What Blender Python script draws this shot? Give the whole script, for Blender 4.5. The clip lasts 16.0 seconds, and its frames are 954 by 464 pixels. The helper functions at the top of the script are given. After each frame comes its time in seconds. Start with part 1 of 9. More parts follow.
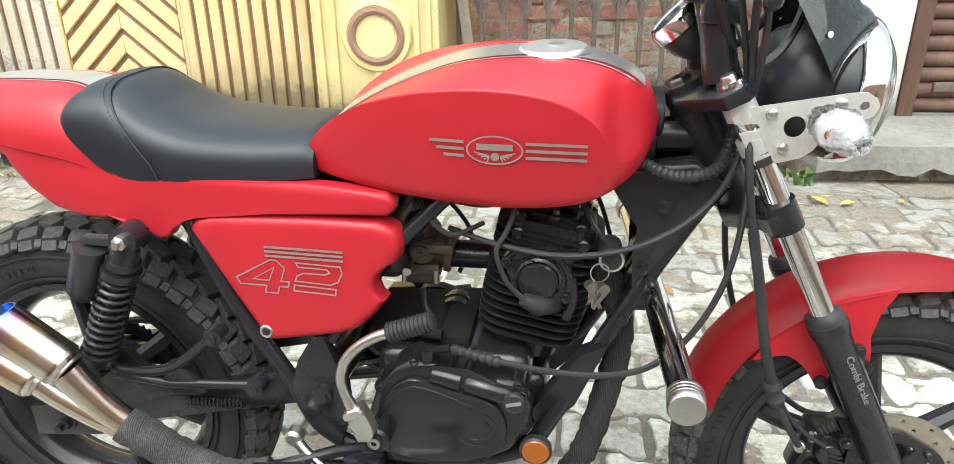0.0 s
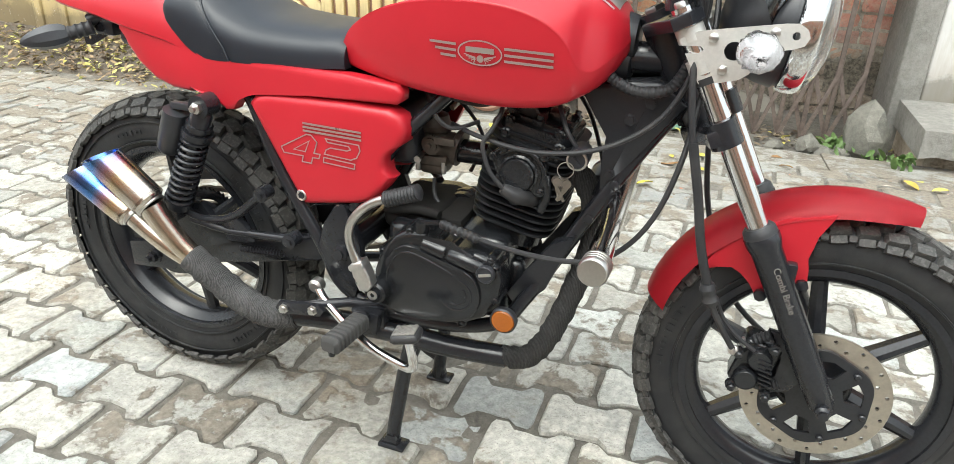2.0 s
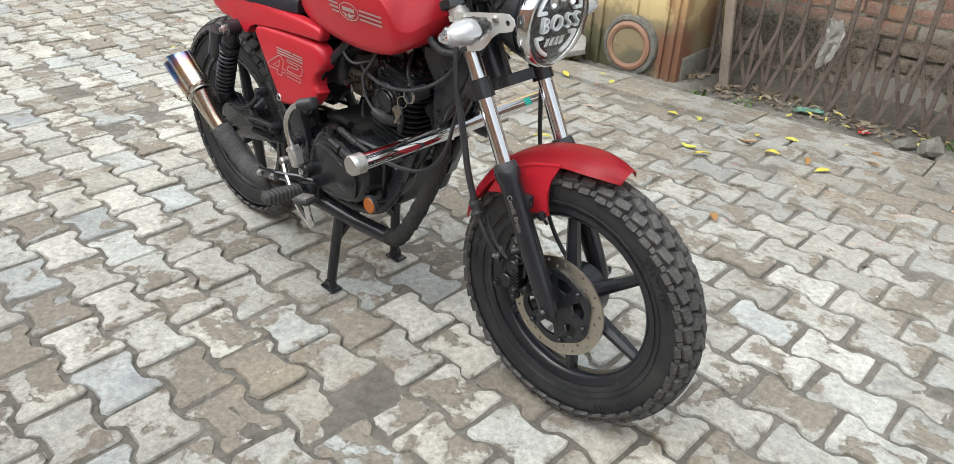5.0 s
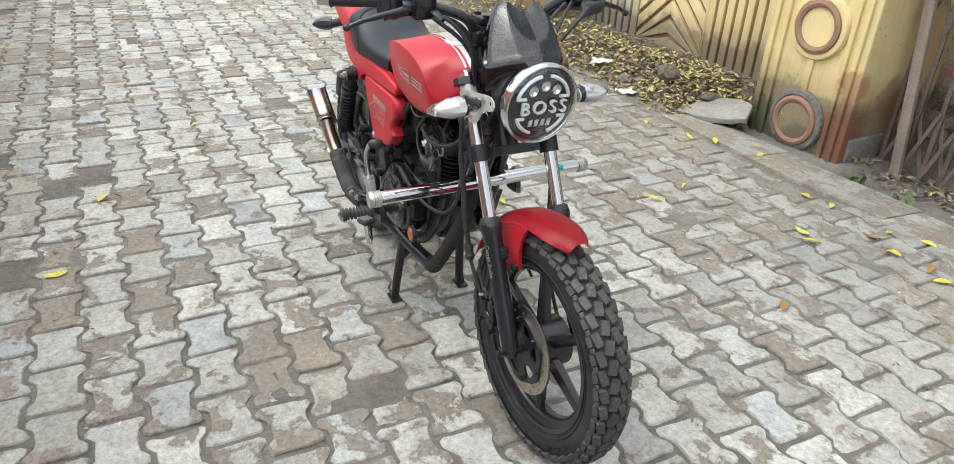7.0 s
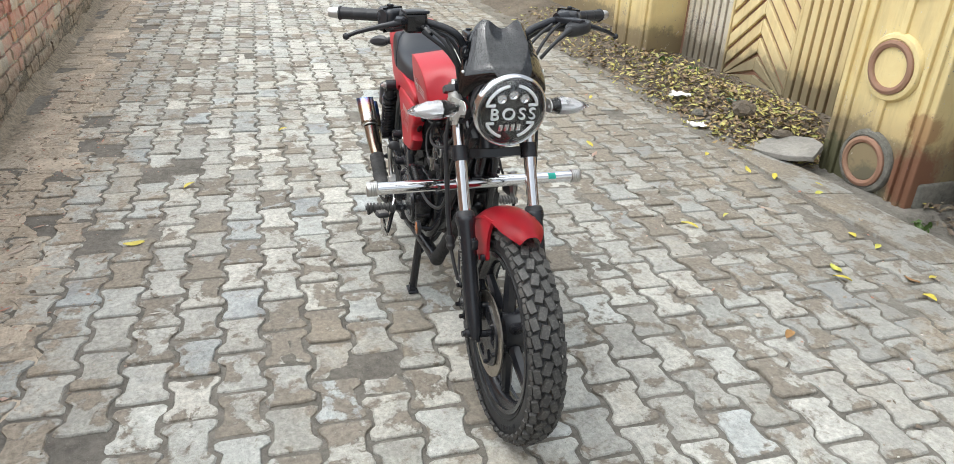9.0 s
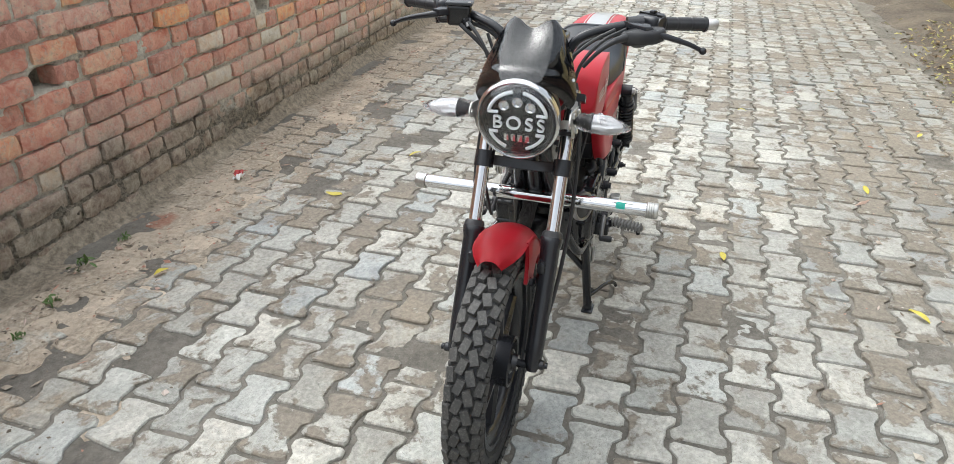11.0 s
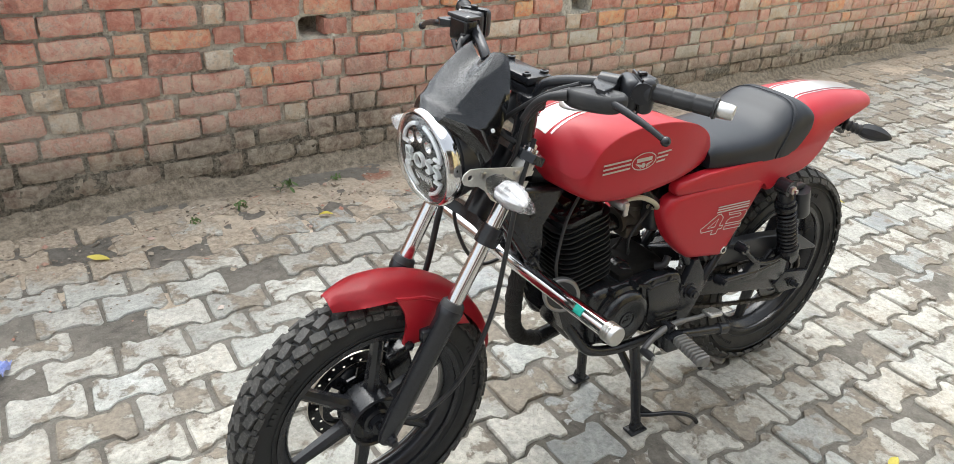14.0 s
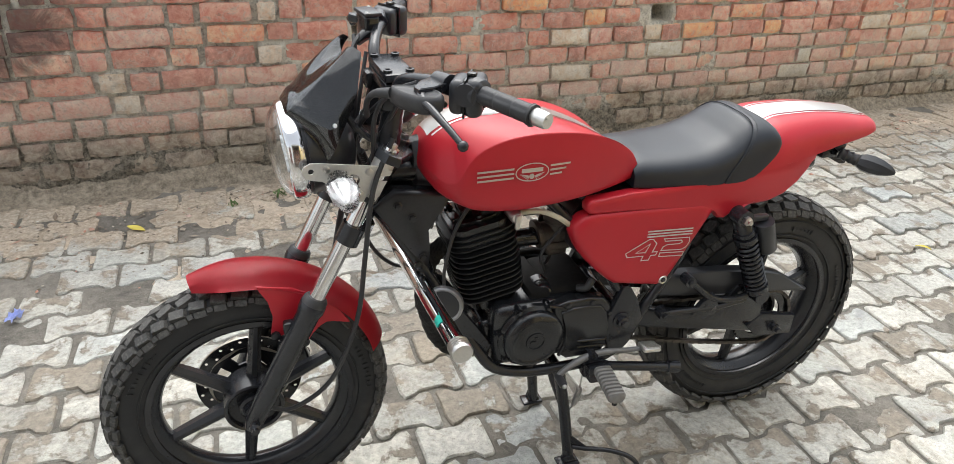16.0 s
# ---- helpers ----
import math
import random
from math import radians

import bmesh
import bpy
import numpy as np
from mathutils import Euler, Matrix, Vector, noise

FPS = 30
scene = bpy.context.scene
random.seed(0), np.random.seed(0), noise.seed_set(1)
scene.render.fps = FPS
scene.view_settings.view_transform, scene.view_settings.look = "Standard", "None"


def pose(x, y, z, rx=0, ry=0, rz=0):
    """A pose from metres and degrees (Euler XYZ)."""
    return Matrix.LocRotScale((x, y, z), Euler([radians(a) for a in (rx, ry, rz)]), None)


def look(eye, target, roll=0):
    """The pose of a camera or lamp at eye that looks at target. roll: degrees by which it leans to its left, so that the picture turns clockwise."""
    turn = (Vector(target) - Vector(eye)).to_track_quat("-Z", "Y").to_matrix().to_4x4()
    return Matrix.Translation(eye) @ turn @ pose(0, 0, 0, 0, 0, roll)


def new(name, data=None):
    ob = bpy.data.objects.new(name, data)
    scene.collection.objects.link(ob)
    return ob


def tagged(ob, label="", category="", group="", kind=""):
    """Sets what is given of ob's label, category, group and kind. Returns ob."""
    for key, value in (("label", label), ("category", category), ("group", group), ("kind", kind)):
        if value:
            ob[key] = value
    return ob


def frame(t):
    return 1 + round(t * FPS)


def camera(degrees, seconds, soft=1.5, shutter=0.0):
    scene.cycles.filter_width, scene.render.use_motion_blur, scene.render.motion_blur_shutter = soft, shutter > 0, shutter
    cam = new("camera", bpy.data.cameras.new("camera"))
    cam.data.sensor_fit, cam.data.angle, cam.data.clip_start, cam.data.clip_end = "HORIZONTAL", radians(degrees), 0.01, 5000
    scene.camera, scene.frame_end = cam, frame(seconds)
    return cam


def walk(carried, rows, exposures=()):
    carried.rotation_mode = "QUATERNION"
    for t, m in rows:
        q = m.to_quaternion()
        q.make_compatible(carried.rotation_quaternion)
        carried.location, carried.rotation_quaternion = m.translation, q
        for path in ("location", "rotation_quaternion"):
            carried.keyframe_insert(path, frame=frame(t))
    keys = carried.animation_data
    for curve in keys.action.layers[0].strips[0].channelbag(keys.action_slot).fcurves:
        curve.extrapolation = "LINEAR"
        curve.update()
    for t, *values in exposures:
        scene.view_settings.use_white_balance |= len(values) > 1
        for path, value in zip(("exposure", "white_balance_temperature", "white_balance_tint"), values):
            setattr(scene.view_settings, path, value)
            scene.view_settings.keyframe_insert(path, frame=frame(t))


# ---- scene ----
cam = camera(66.5, 16.0, 0.4)
PATH = [
    (0, (0.085, -0.995, 1.092), (-0.104, 0.837, 0.312), -0.9),
    (0.5, (0.118, -1.075, 1.101), (-0.212, 0.753, 0.36), -2.6),
    (1, (0.18, -1.172, 1.098), (-0.236, 0.626, 0.328), -0.4),
    (1.5, (0.229, -1.203, 1.078), (-0.198, 0.569, 0.255), 0.8),
    (2, (0.339, -1.175, 1.058), (-0.182, 0.554, 0.199), 1.6),
    (2.5, (0.444, -1.147, 1.061), (-0.259, 0.5, 0.171), -0.0),
    (3, (0.546, -1.14, 1.071), (-0.263, 0.449, 0.165), -1.8),
    (3.5, (0.697, -1.195, 1.099), (-0.161, 0.373, 0.202), -0.9),
    (4, (0.873, -1.262, 1.161), (-0.049, 0.262, 0.251), -2.4),
    (4.5, (1.056, -1.237, 1.192), (0.055, 0.202, 0.23), -1.1),
    (4.7, (1.145, -1.212, 1.202), (0.105, 0.185, 0.22), 0.4),
    (6.8, (1.76, -0.92, 1.405), (0.28, 0.001, 0.424), 3.8),
    (7, (1.778, -0.899, 1.408), (0.258, -0.02, 0.451), 2.8),
    (7.5, (1.833, -0.885, 1.414), (0.226, -0.102, 0.517), 2.3),
    (8, (1.903, -0.885, 1.422), (0.259, -0.133, 0.565), 1.2),
    (8.5, (2.042, -0.834, 1.417), (0.398, -0.113, 0.536), 3.2),
    (9, (2.124, -0.654, 1.424), (0.436, -0.058, 0.531), 2.7),
    (9.5, (2.177, -0.395, 1.421), (0.433, -0.149, 0.474), 4.8),
    (9.7, (2.206, -0.304, 1.416), (0.457, -0.148, 0.459), 2.3),
    (11.8, (1.786, 0.61, 1.424), (0.186, -0.171, 0.512), 1.8),
    (12, (1.727, 0.671, 1.423), (0.161, -0.183, 0.518), 1.4),
    (12.5, (1.605, 0.881, 1.435), (0.164, -0.153, 0.512), 5.2),
    (13, (1.47, 0.975, 1.414), (0.158, -0.203, 0.47), 4.8),
    (13.5, (1.312, 0.993, 1.421), (0.095, -0.264, 0.452), 5.0),
    (14, (1.167, 1.08, 1.424), (0.1, -0.317, 0.471), 4.0),
    (14.5, (1.013, 1.21, 1.44), (0.085, -0.295, 0.506), 3.9),
    (15, (0.894, 1.248, 1.422), (0.064, -0.322, 0.501), 2.0),
    (15.5, (0.776, 1.27, 1.416), (-0.031, -0.312, 0.497), 4.1),
    (16, (0.643, 1.323, 1.42), (-0.046, -0.295, 0.468), 2.8),
]
EXPOSURES = [(0, 1.38, 6340, 2), (1.5, 1.34, 6400, 3), (3, 1.28, 6430, 4), (4.5, 0.97, 6360, 6), (7, 0.83, 6280, 7), (9.5, 0.81, 6280, 7), (12, 0.90, 6280, 7), (13, 0.97, 6310, 7), (16, 1.03, 6420, 8)]
walk(cam, [(t, look(eye, target, roll)) for t, eye, target, roll in PATH], EXPOSURES)

# ---- world and light: an overcast noon in a lane ----
world = bpy.data.worlds.new("overcast_sky")
world.use_nodes = True
scene.world = world
wn, wl = world.node_tree.nodes, world.node_tree.links
sky = wn.new("ShaderNodeTexSky")
sky.sky_type, sky.sun_disc = "NISHITA", False
sky.sun_elevation, sky.sun_rotation = radians(62), radians(200)
sky.air_density, sky.dust_density = 1.2, 4.0
grey = wn.new("ShaderNodeHueSaturation")
grey.inputs["Saturation"].default_value = 0.25
wl.new(sky.outputs["Color"], grey.inputs["Color"])
wl.new(grey.outputs["Color"], wn["Background"].inputs["Color"])
wn["Background"].inputs["Strength"].default_value = 0.15
sun = new("sun", bpy.data.lights.new("sun", "SUN"))
sun.data.energy, sun.data.angle, sun.data.color = 1.15, radians(95), (1.0, 0.985, 0.96)
sun.matrix_world = look((0.3, -0.75, 3.0), (0, 0, 0))


# ---- helpers ----
def smooth(pts, k=4):
    """Catmull-Rom points through pts."""
    p = [np.array(q, float) for q in pts]
    p = [2 * p[0] - p[1]] + p + [2 * p[-1] - p[-2]]
    out = []
    for i in range(1, len(p) - 2):
        a, b, c, d = p[i - 1:i + 3]
        for j in range(k):
            t = j / k
            out.append(0.5 * (2 * b + (c - a) * t + (2 * a - 5 * b + 4 * c - d) * t * t + (3 * b - a - 3 * c + d) * t ** 3))
    out.append(p[-2])
    return out


def curve(keys, x):
    """Smooth value at x through the keys (x, v)."""
    xs = [k[0] for k in keys]
    x = min(max(x, xs[0]), xs[-1])
    i = min(max(np.searchsorted(xs, x) - 1, 0), len(xs) - 2)
    def slope(j):
        a, b = max(j - 1, 0), min(j + 1, len(keys) - 1)
        return (keys[b][1] - keys[a][1]) / (xs[b] - xs[a])
    h = xs[i + 1] - xs[i]
    t = (x - xs[i]) / h
    return ((2 * t ** 3 - 3 * t * t + 1) * keys[i][1] + (t ** 3 - 2 * t * t + t) * h * slope(i)
            + (3 * t * t - 2 * t ** 3) * keys[i + 1][1] + (t ** 3 - t * t) * h * slope(i + 1))


def loft(bm, rings, caps=True, closed=True):
    rows = [[bm.verts.new(Vector(p)) for p in ring] for ring in rings]
    n = len(rows[0])
    for a, b in zip(rows, rows[1:]):
        for i in range(n if closed else n - 1):
            bm.faces.new((a[i], a[(i + 1) % n], b[(i + 1) % n], b[i]))
    if caps:
        bm.faces.new(rows[0][::-1])
        bm.faces.new(rows[-1])
    return rows


def tube(bm, pts, r, n=10, caps=True):
    """A round bar along pts; r one radius or one for each point."""
    pts = [Vector(p) for p in pts]
    rs = [r] * len(pts) if np.isscalar(r) else list(r)
    d0 = (pts[1] - pts[0]).normalized()
    u = d0.orthogonal().normalized()
    rings = []
    for i, p in enumerate(pts):
        d = (pts[min(i + 1, len(pts) - 1)] - pts[max(i - 1, 0)]).normalized()
        u = (u - d * u.dot(d)).normalized()
        v = d.cross(u)
        rings.append([p + (u * math.cos(2 * math.pi * k / n) + v * math.sin(2 * math.pi * k / n)) * rs[i] for k in range(n)])
    loft(bm, rings, caps)


def lathe(bm, profile, centre, axis, n=32, closed=False):
    """Profile (radius, height) turned round axis through centre."""
    a = Vector(axis).normalized()
    u = a.orthogonal().normalized()
    v = a.cross(u)
    c = Vector(centre)
    rings = [[c + a * h + (u * math.cos(2 * math.pi * k / n) + v * math.sin(2 * math.pi * k / n)) * max(r, 1e-4) for k in range(n)] for r, h in profile]
    if closed:
        rings.append(rings[0])
        rows = [[bm.verts.new(p) for p in ring] for ring in rings[:-1]]
        rows.append(rows[0])
        for p, q in zip(rows, rows[1:]):
            for i in range(n):
                bm.faces.new((p[i], p[(i + 1) % n], q[(i + 1) % n], q[i]))
    else:
        loft(bm, rings)


def box(bm, c, size, turn=None, bev=0.0, taper=1.0):
    m = Matrix.Translation(Vector(c)) @ (turn.to_4x4() if turn else Matrix())
    vs = [bm.verts.new(m @ Vector((sx * size[0] / 2 * (taper if sz > 0 else 1), sy * size[1] / 2 * (taper if sz > 0 else 1), sz * size[2] / 2)))
          for sx in (-1, 1) for sy in (-1, 1) for sz in (-1, 1)]
    fs = [bm.faces.new([vs[i] for i in q]) for q in ((0, 1, 3, 2), (4, 6, 7, 5), (0, 4, 5, 1), (2, 3, 7, 6), (0, 2, 6, 4), (1, 5, 7, 3))]
    if bev:
        es = list({e for f in fs for e in f.edges})
        bmesh.ops.bevel(bm, geom=es, offset=bev, segments=4 if bev > 0.009 else 2, profile=0.5, affect="EDGES")


def prism(bm, poly, put, depth, bev=0.0, segs=2):
    """A plate: poly (a, b) placed by put(a, b, h), h from 0 to depth; bev rounds the far rim."""
    lo = [bm.verts.new(Vector(put(a, b, 0))) for a, b in poly]
    hi = [bm.verts.new(Vector(put(a, b, depth))) for a, b in poly]
    n = len(poly)
    for i in range(n):
        bm.faces.new((lo[i], lo[(i + 1) % n], hi[(i + 1) % n], hi[i]))
    bm.faces.new(lo[::-1])
    top = bm.faces.new(hi)
    if bev:
        bmesh.ops.bevel(bm, geom=list(top.edges), offset=bev, segments=segs, profile=0.6, affect="EDGES")


def plate(bm, loops, put, depth):
    """A plate with holes: the first loop is the rim, the others are holes."""
    made = []
    edges = []
    for loop in loops:
        vs = [bm.verts.new(Vector(put(a, b, 0))) for a, b in loop]
        made.append(vs)
        edges += [bm.edges.new((vs[i], vs[(i + 1) % len(vs)])) for i in range(len(vs))]
    lo = [f for f in bmesh.ops.triangle_fill(bm, use_beauty=True, use_dissolve=False, edges=edges)["geom"] if isinstance(f, bmesh.types.BMFace)]
    top = {}
    for loop, vs in zip(loops, made):
        for (a, b), v in zip(loop, vs):
            top[v] = bm.verts.new(Vector(put(a, b, depth)))
    for f in lo:
        bm.faces.new([top[v] for v in f.verts][::-1])
    for vs in made:
        for i in range(len(vs)):
            a, b = vs[i], vs[(i + 1) % len(vs)]
            bm.faces.new((a, b, top[b], top[a]))


def circle(a, b, r, n=16):
    return [(a + r * math.cos(2 * math.pi * k / n), b + r * math.sin(2 * math.pi * k / n)) for k in range(n)]


def finish(bm, name, mat, angle=38):
    bmesh.ops.recalc_face_normals(bm, faces=bm.faces)
    me = bpy.data.meshes.new(name)
    bm.to_mesh(me)
    bm.free()
    me.shade_smooth()
    me.set_sharp_from_angle(angle=radians(angle))
    me.materials.append(mat)
    return me


def part(name, bm, mat, parent, label="", angle=38):
    ob = new(name, finish(bm, name, mat, angle))
    ob.parent = parent
    return tagged(ob, label)


def thing(name, label, category, group="", at=None, kind=""):
    ob = new(name)
    ob.empty_display_size = 0.05
    if at is not None:
        ob.matrix_world = at
    return tagged(ob, label, category, group, kind)


def solid(name, bm, mat, label, category, group="", kind="", angle=38):
    return tagged(new(name, finish(bm, name, mat, angle)), label, category, group, kind)


def raw(name, verts, faces, mat, smooth_it=False):
    me = bpy.data.meshes.new(name)
    me.from_pydata(verts, [], faces)
    me.update()
    me.materials.append(mat)
    if smooth_it:
        me.shade_smooth()
    return me


# ---- materials ----
class Mat:
    """A node material with a few short helpers."""

    def __init__(self, name, rough=0.6, metal=0.0, spec=0.5, **more):
        self.m = bpy.data.materials.new(name)
        self.m.use_nodes = True
        self.t = self.m.node_tree
        self.b = self.t.nodes["Principled BSDF"]
        self.b.inputs["Roughness"].default_value = rough
        self.b.inputs["Metallic"].default_value = metal
        self.b.inputs["Specular IOR Level"].default_value = spec
        for k, v in more.items():
            self.b.inputs[k.replace("_", " ")].default_value = v

    def node(self, kind, **vals):
        n = self.t.nodes.new(kind)
        for k, v in vals.items():
            n.inputs[k.replace("_", " ")].default_value = v
        return n

    def link(self, a, b):
        self.t.links.new(a, b)

    def coord(self, scale=(1, 1, 1), world=False):
        c = self.t.nodes.new("ShaderNodeTexCoord") if not world else self.t.nodes.new("ShaderNodeNewGeometry")
        mp = self.t.nodes.new("ShaderNodeMapping")
        mp.inputs["Scale"].default_value = scale
        self.link(c.outputs["Position" if world else "Object"], mp.inputs["Vector"])
        return mp.outputs["Vector"]

    def noise(self, scale, detail=6, rough=0.6, vec=None, dist=0.0):
        n = self.node("ShaderNodeTexNoise", Scale=scale, Detail=detail, Roughness=rough, Distortion=dist)
        self.link(vec or self.coord(), n.inputs["Vector"])
        return n.outputs["Fac"]

    def ramp(self, fac, stops):
        r = self.t.nodes.new("ShaderNodeValToRGB")
        e = r.color_ramp.elements
        while len(e) < len(stops):
            e.new(0.5)
        for el, (p, c) in zip(e, stops):
            el.position = p
            el.color = (*c, 1) if len(c) == 3 else c
        self.link(fac, r.inputs["Fac"])
        return r.outputs["Color"]

    def mix(self, fac, a, b, mode="MIX"):
        n = self.t.nodes.new("ShaderNodeMix")
        n.data_type, n.blend_type = "RGBA", mode
        for v, i in ((fac, 0), (a, 6), (b, 7)):
            if hasattr(v, "links"):
                self.link(v, n.inputs[i])
            else:
                n.inputs[i].default_value = (*v, 1) if isinstance(v, tuple) else v
        return n.outputs[2]

    def math(self, op, a, b=0.0, clamp=False):
        n = self.t.nodes.new("ShaderNodeMath")
        n.operation, n.use_clamp = op, clamp
        for v, i in ((a, 0), (b, 1)):
            if hasattr(v, "links"):
                self.link(v, n.inputs[i])
            else:
                n.inputs[i].default_value = v
        return n.outputs[0]

    def random(self):
        return self.t.nodes.new("ShaderNodeObjectInfo").outputs["Random"]

    def island(self):
        return self.t.nodes.new("ShaderNodeNewGeometry").outputs["Random Per Island"]

    def color(self, v):
        if hasattr(v, "links"):
            self.link(v, self.b.inputs["Base Color"])
        else:
            self.b.inputs["Base Color"].default_value = (*v, 1)
        return self

    def rough(self, v):
        self.link(v, self.b.inputs["Roughness"])
        return self

    def spot(self, place, reach, vec, c, col, amount=0.65):
        """A spilt stain of ragged outline round a place."""
        d = self.t.nodes.new("ShaderNodeVectorMath")
        d.operation = "DISTANCE"
        d.inputs[1].default_value = place
        self.link(vec, d.inputs[0])
        r = self.math("ADD", d.outputs["Value"], self.math("MULTIPLY", self.noise(14, 5, 0.7, vec, 0.8), reach * 1.0))
        m = self.ramp(r, ((reach, (1, 1, 1)), (reach * 1.25, (0, 0, 0))))
        return self.mix(self.math("MULTIPLY", m, amount), c, col)

    def bump(self, h, strength=0.4, dist=0.004):
        n = self.node("ShaderNodeBump", Strength=strength, Distance=dist)
        self.link(h, n.inputs["Height"])
        self.link(n.outputs["Normal"], self.b.inputs["Normal"])
        return self


def simple(name, col, rough=0.5, metal=0.0, grain=120, amount=0.12, relief=0.05, **more):
    """Colour with a fine and a broad variation and a little relief."""
    k = Mat(name, rough, metal, **more)
    f, g = k.noise(grain, 4), k.noise(9, 5)
    s = k.math("ADD", k.math("MULTIPLY", f, 0.5), k.math("MULTIPLY", g, 0.5))
    lo, hi = tuple(c * (1 - amount) for c in col), tuple(min(1, c * (1 + amount)) for c in col)
    k.color(k.ramp(s, ((0.3, lo), (0.7, hi))))
    k.rough(k.math("ADD", k.math("MULTIPLY", g, 0.16), rough - 0.08, True))
    if relief:
        k.bump(f, relief, 0.001)
    return k.m


DIRT = ((0.36, (0.122, 0.107, 0.086)), (0.64, (0.290, 0.255, 0.205)))


def paver_mat(name, rnd):
    """Worn concrete: each block its own grey, trodden dirt of ragged outline spreading from the joints."""
    k = Mat(name, 0.86)
    v = k.coord(world=True)
    r = rnd(k)
    r2 = k.math("FRACT", k.math("MULTIPLY", r, 37.7))
    r3 = k.math("FRACT", k.math("MULTIPLY", r, 91.3))
    shift = k.t.nodes.new("ShaderNodeVectorMath")
    shift.operation = "ADD"
    k.link(v, shift.inputs[0])
    k.link(k.math("MULTIPLY", r, 40.0), shift.inputs[1])
    own = shift.outputs["Vector"]
    sep = k.t.nodes.new("ShaderNodeSeparateXYZ")
    k.link(v, sep.inputs[0])
    base = k.ramp(r, ((0.0, (0.31, 0.307, 0.288)), (0.3, (0.38, 0.377, 0.355)), (0.7, (0.435, 0.430, 0.402)), (1.0, (0.515, 0.508, 0.474))))
    tint = k.ramp(r3, ((0.0, (1.0, 0.985, 0.95)), (0.6, (1.0, 1.0, 0.985)), (0.85, (0.97, 1.0, 0.995)), (1.0, (0.86, 0.93, 1.0))))
    c = k.mix(1.0, base, tint, "MULTIPLY")
    fine, grit = k.noise(55, 8, 0.74, v), k.noise(260, 3, 0.7, v)
    cloud = k.noise(10, 7, 0.66, own, 0.4)
    c = k.mix(0.55, c, k.ramp(cloud, ((0.30, (0.30, 0.30, 0.295)), (0.70, (0.66, 0.66, 0.65)))), "OVERLAY")
    c = k.mix(0.55, c, k.ramp(fine, ((0.34, (0.20, 0.20, 0.195)), (0.66, (0.78, 0.78, 0.77)))), "OVERLAY")
    worn = k.ramp(k.math("ADD", k.noise(34, 9, 0.78, own, 0.6), k.math("MULTIPLY", r3, 0.10)), ((0.57, (0, 0, 0)), (0.62, (1, 1, 1))))
    c = k.mix(k.math("MULTIPLY", worn, 0.28), c, k.ramp(grit, ((0.35, (0.28, 0.275, 0.26)), (0.65, (0.62, 0.615, 0.59)))))
    pits = k.ramp(grit, ((0.35, (1, 1, 1)), (0.39, (0, 0, 0))))
    c = k.mix(k.math("MULTIPLY", pits, 0.55), c, (0.13, 0.125, 0.115))
    oil = k.ramp(k.math("ADD", k.noise(4.2, 4, 0.55, own, 0.8), k.math("MULTIPLY", k.math("POWER", r3, 8.0), 0.12)), ((0.62, (0, 0, 0)), (0.74, (1, 1, 1))))
    c = k.mix(k.math("MULTIPLY", oil, 0.5), c, (0.155, 0.165, 0.175))
    # trodden dirt; the gate side is also darkened as shade
    verge = k.ramp(k.math("ADD", sep.outputs["Y"], 1.80), ((0.0, (1, 1, 1)), (0.85, (0, 0, 0))))
    gate_shade_dirt = k.ramp(k.math("SUBTRACT", sep.outputs["Y"], 0.55), ((0.0, (0, 0, 0)), (1.0, (1, 1, 1))))
    area = k.noise(1.25, 4, 0.6, v)
    d = k.math("ADD", k.math("MULTIPLY", k.noise(6.5, 9, 0.62, v, 0.4), 0.5), k.math("MULTIPLY", k.noise(12, 9, 0.64, own, 0.4), 0.5))
    sunk = k.ramp(r2, ((0.74, (0, 0, 0)), (0.97, (1, 1, 1))))
    d = k.math("ADD", d, k.math("MULTIPLY", sunk, 0.105))
    d = k.math("ADD", d, k.math("MULTIPLY", k.math("SUBTRACT", area, 0.5), 0.34))
    d = k.math("ADD", d, k.math("ADD", k.math("MULTIPLY", verge, 0.075), k.math("MULTIPLY", gate_shade_dirt, 0.050)))
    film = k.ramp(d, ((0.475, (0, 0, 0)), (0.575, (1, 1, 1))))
    crust = k.ramp(d, ((0.550, (0, 0, 0)), (0.572, (1, 1, 1))))
    speck = k.ramp(k.math("ADD", d, k.math("MULTIPLY", k.noise(70, 4, 0.7, v), 0.25)), ((0.665, (0, 0, 0)), (0.68, (1, 1, 1))))
    brown = k.ramp(fine, ((0.34, (0.235, 0.193, 0.144)), (0.66, (0.575, 0.490, 0.385))))
    grey = k.ramp(k.math("ADD", k.math("MULTIPLY", fine, 0.7), k.math("MULTIPLY", area, 0.3)), DIRT)
    mud = k.mix(k.math("MULTIPLY", verge, 0.95), grey, brown)
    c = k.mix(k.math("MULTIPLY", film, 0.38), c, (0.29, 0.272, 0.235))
    # shade put into the paver colour, growing towards the gate side
    c = k.mix(k.math("MULTIPLY", gate_shade_dirt, 0.50), c, (0.205, 0.201, 0.186))
    c = k.mix(k.math("MULTIPLY", speck, 0.45), c, mud)
    c = k.mix(k.math("MULTIPLY", crust, 0.88), c, mud)
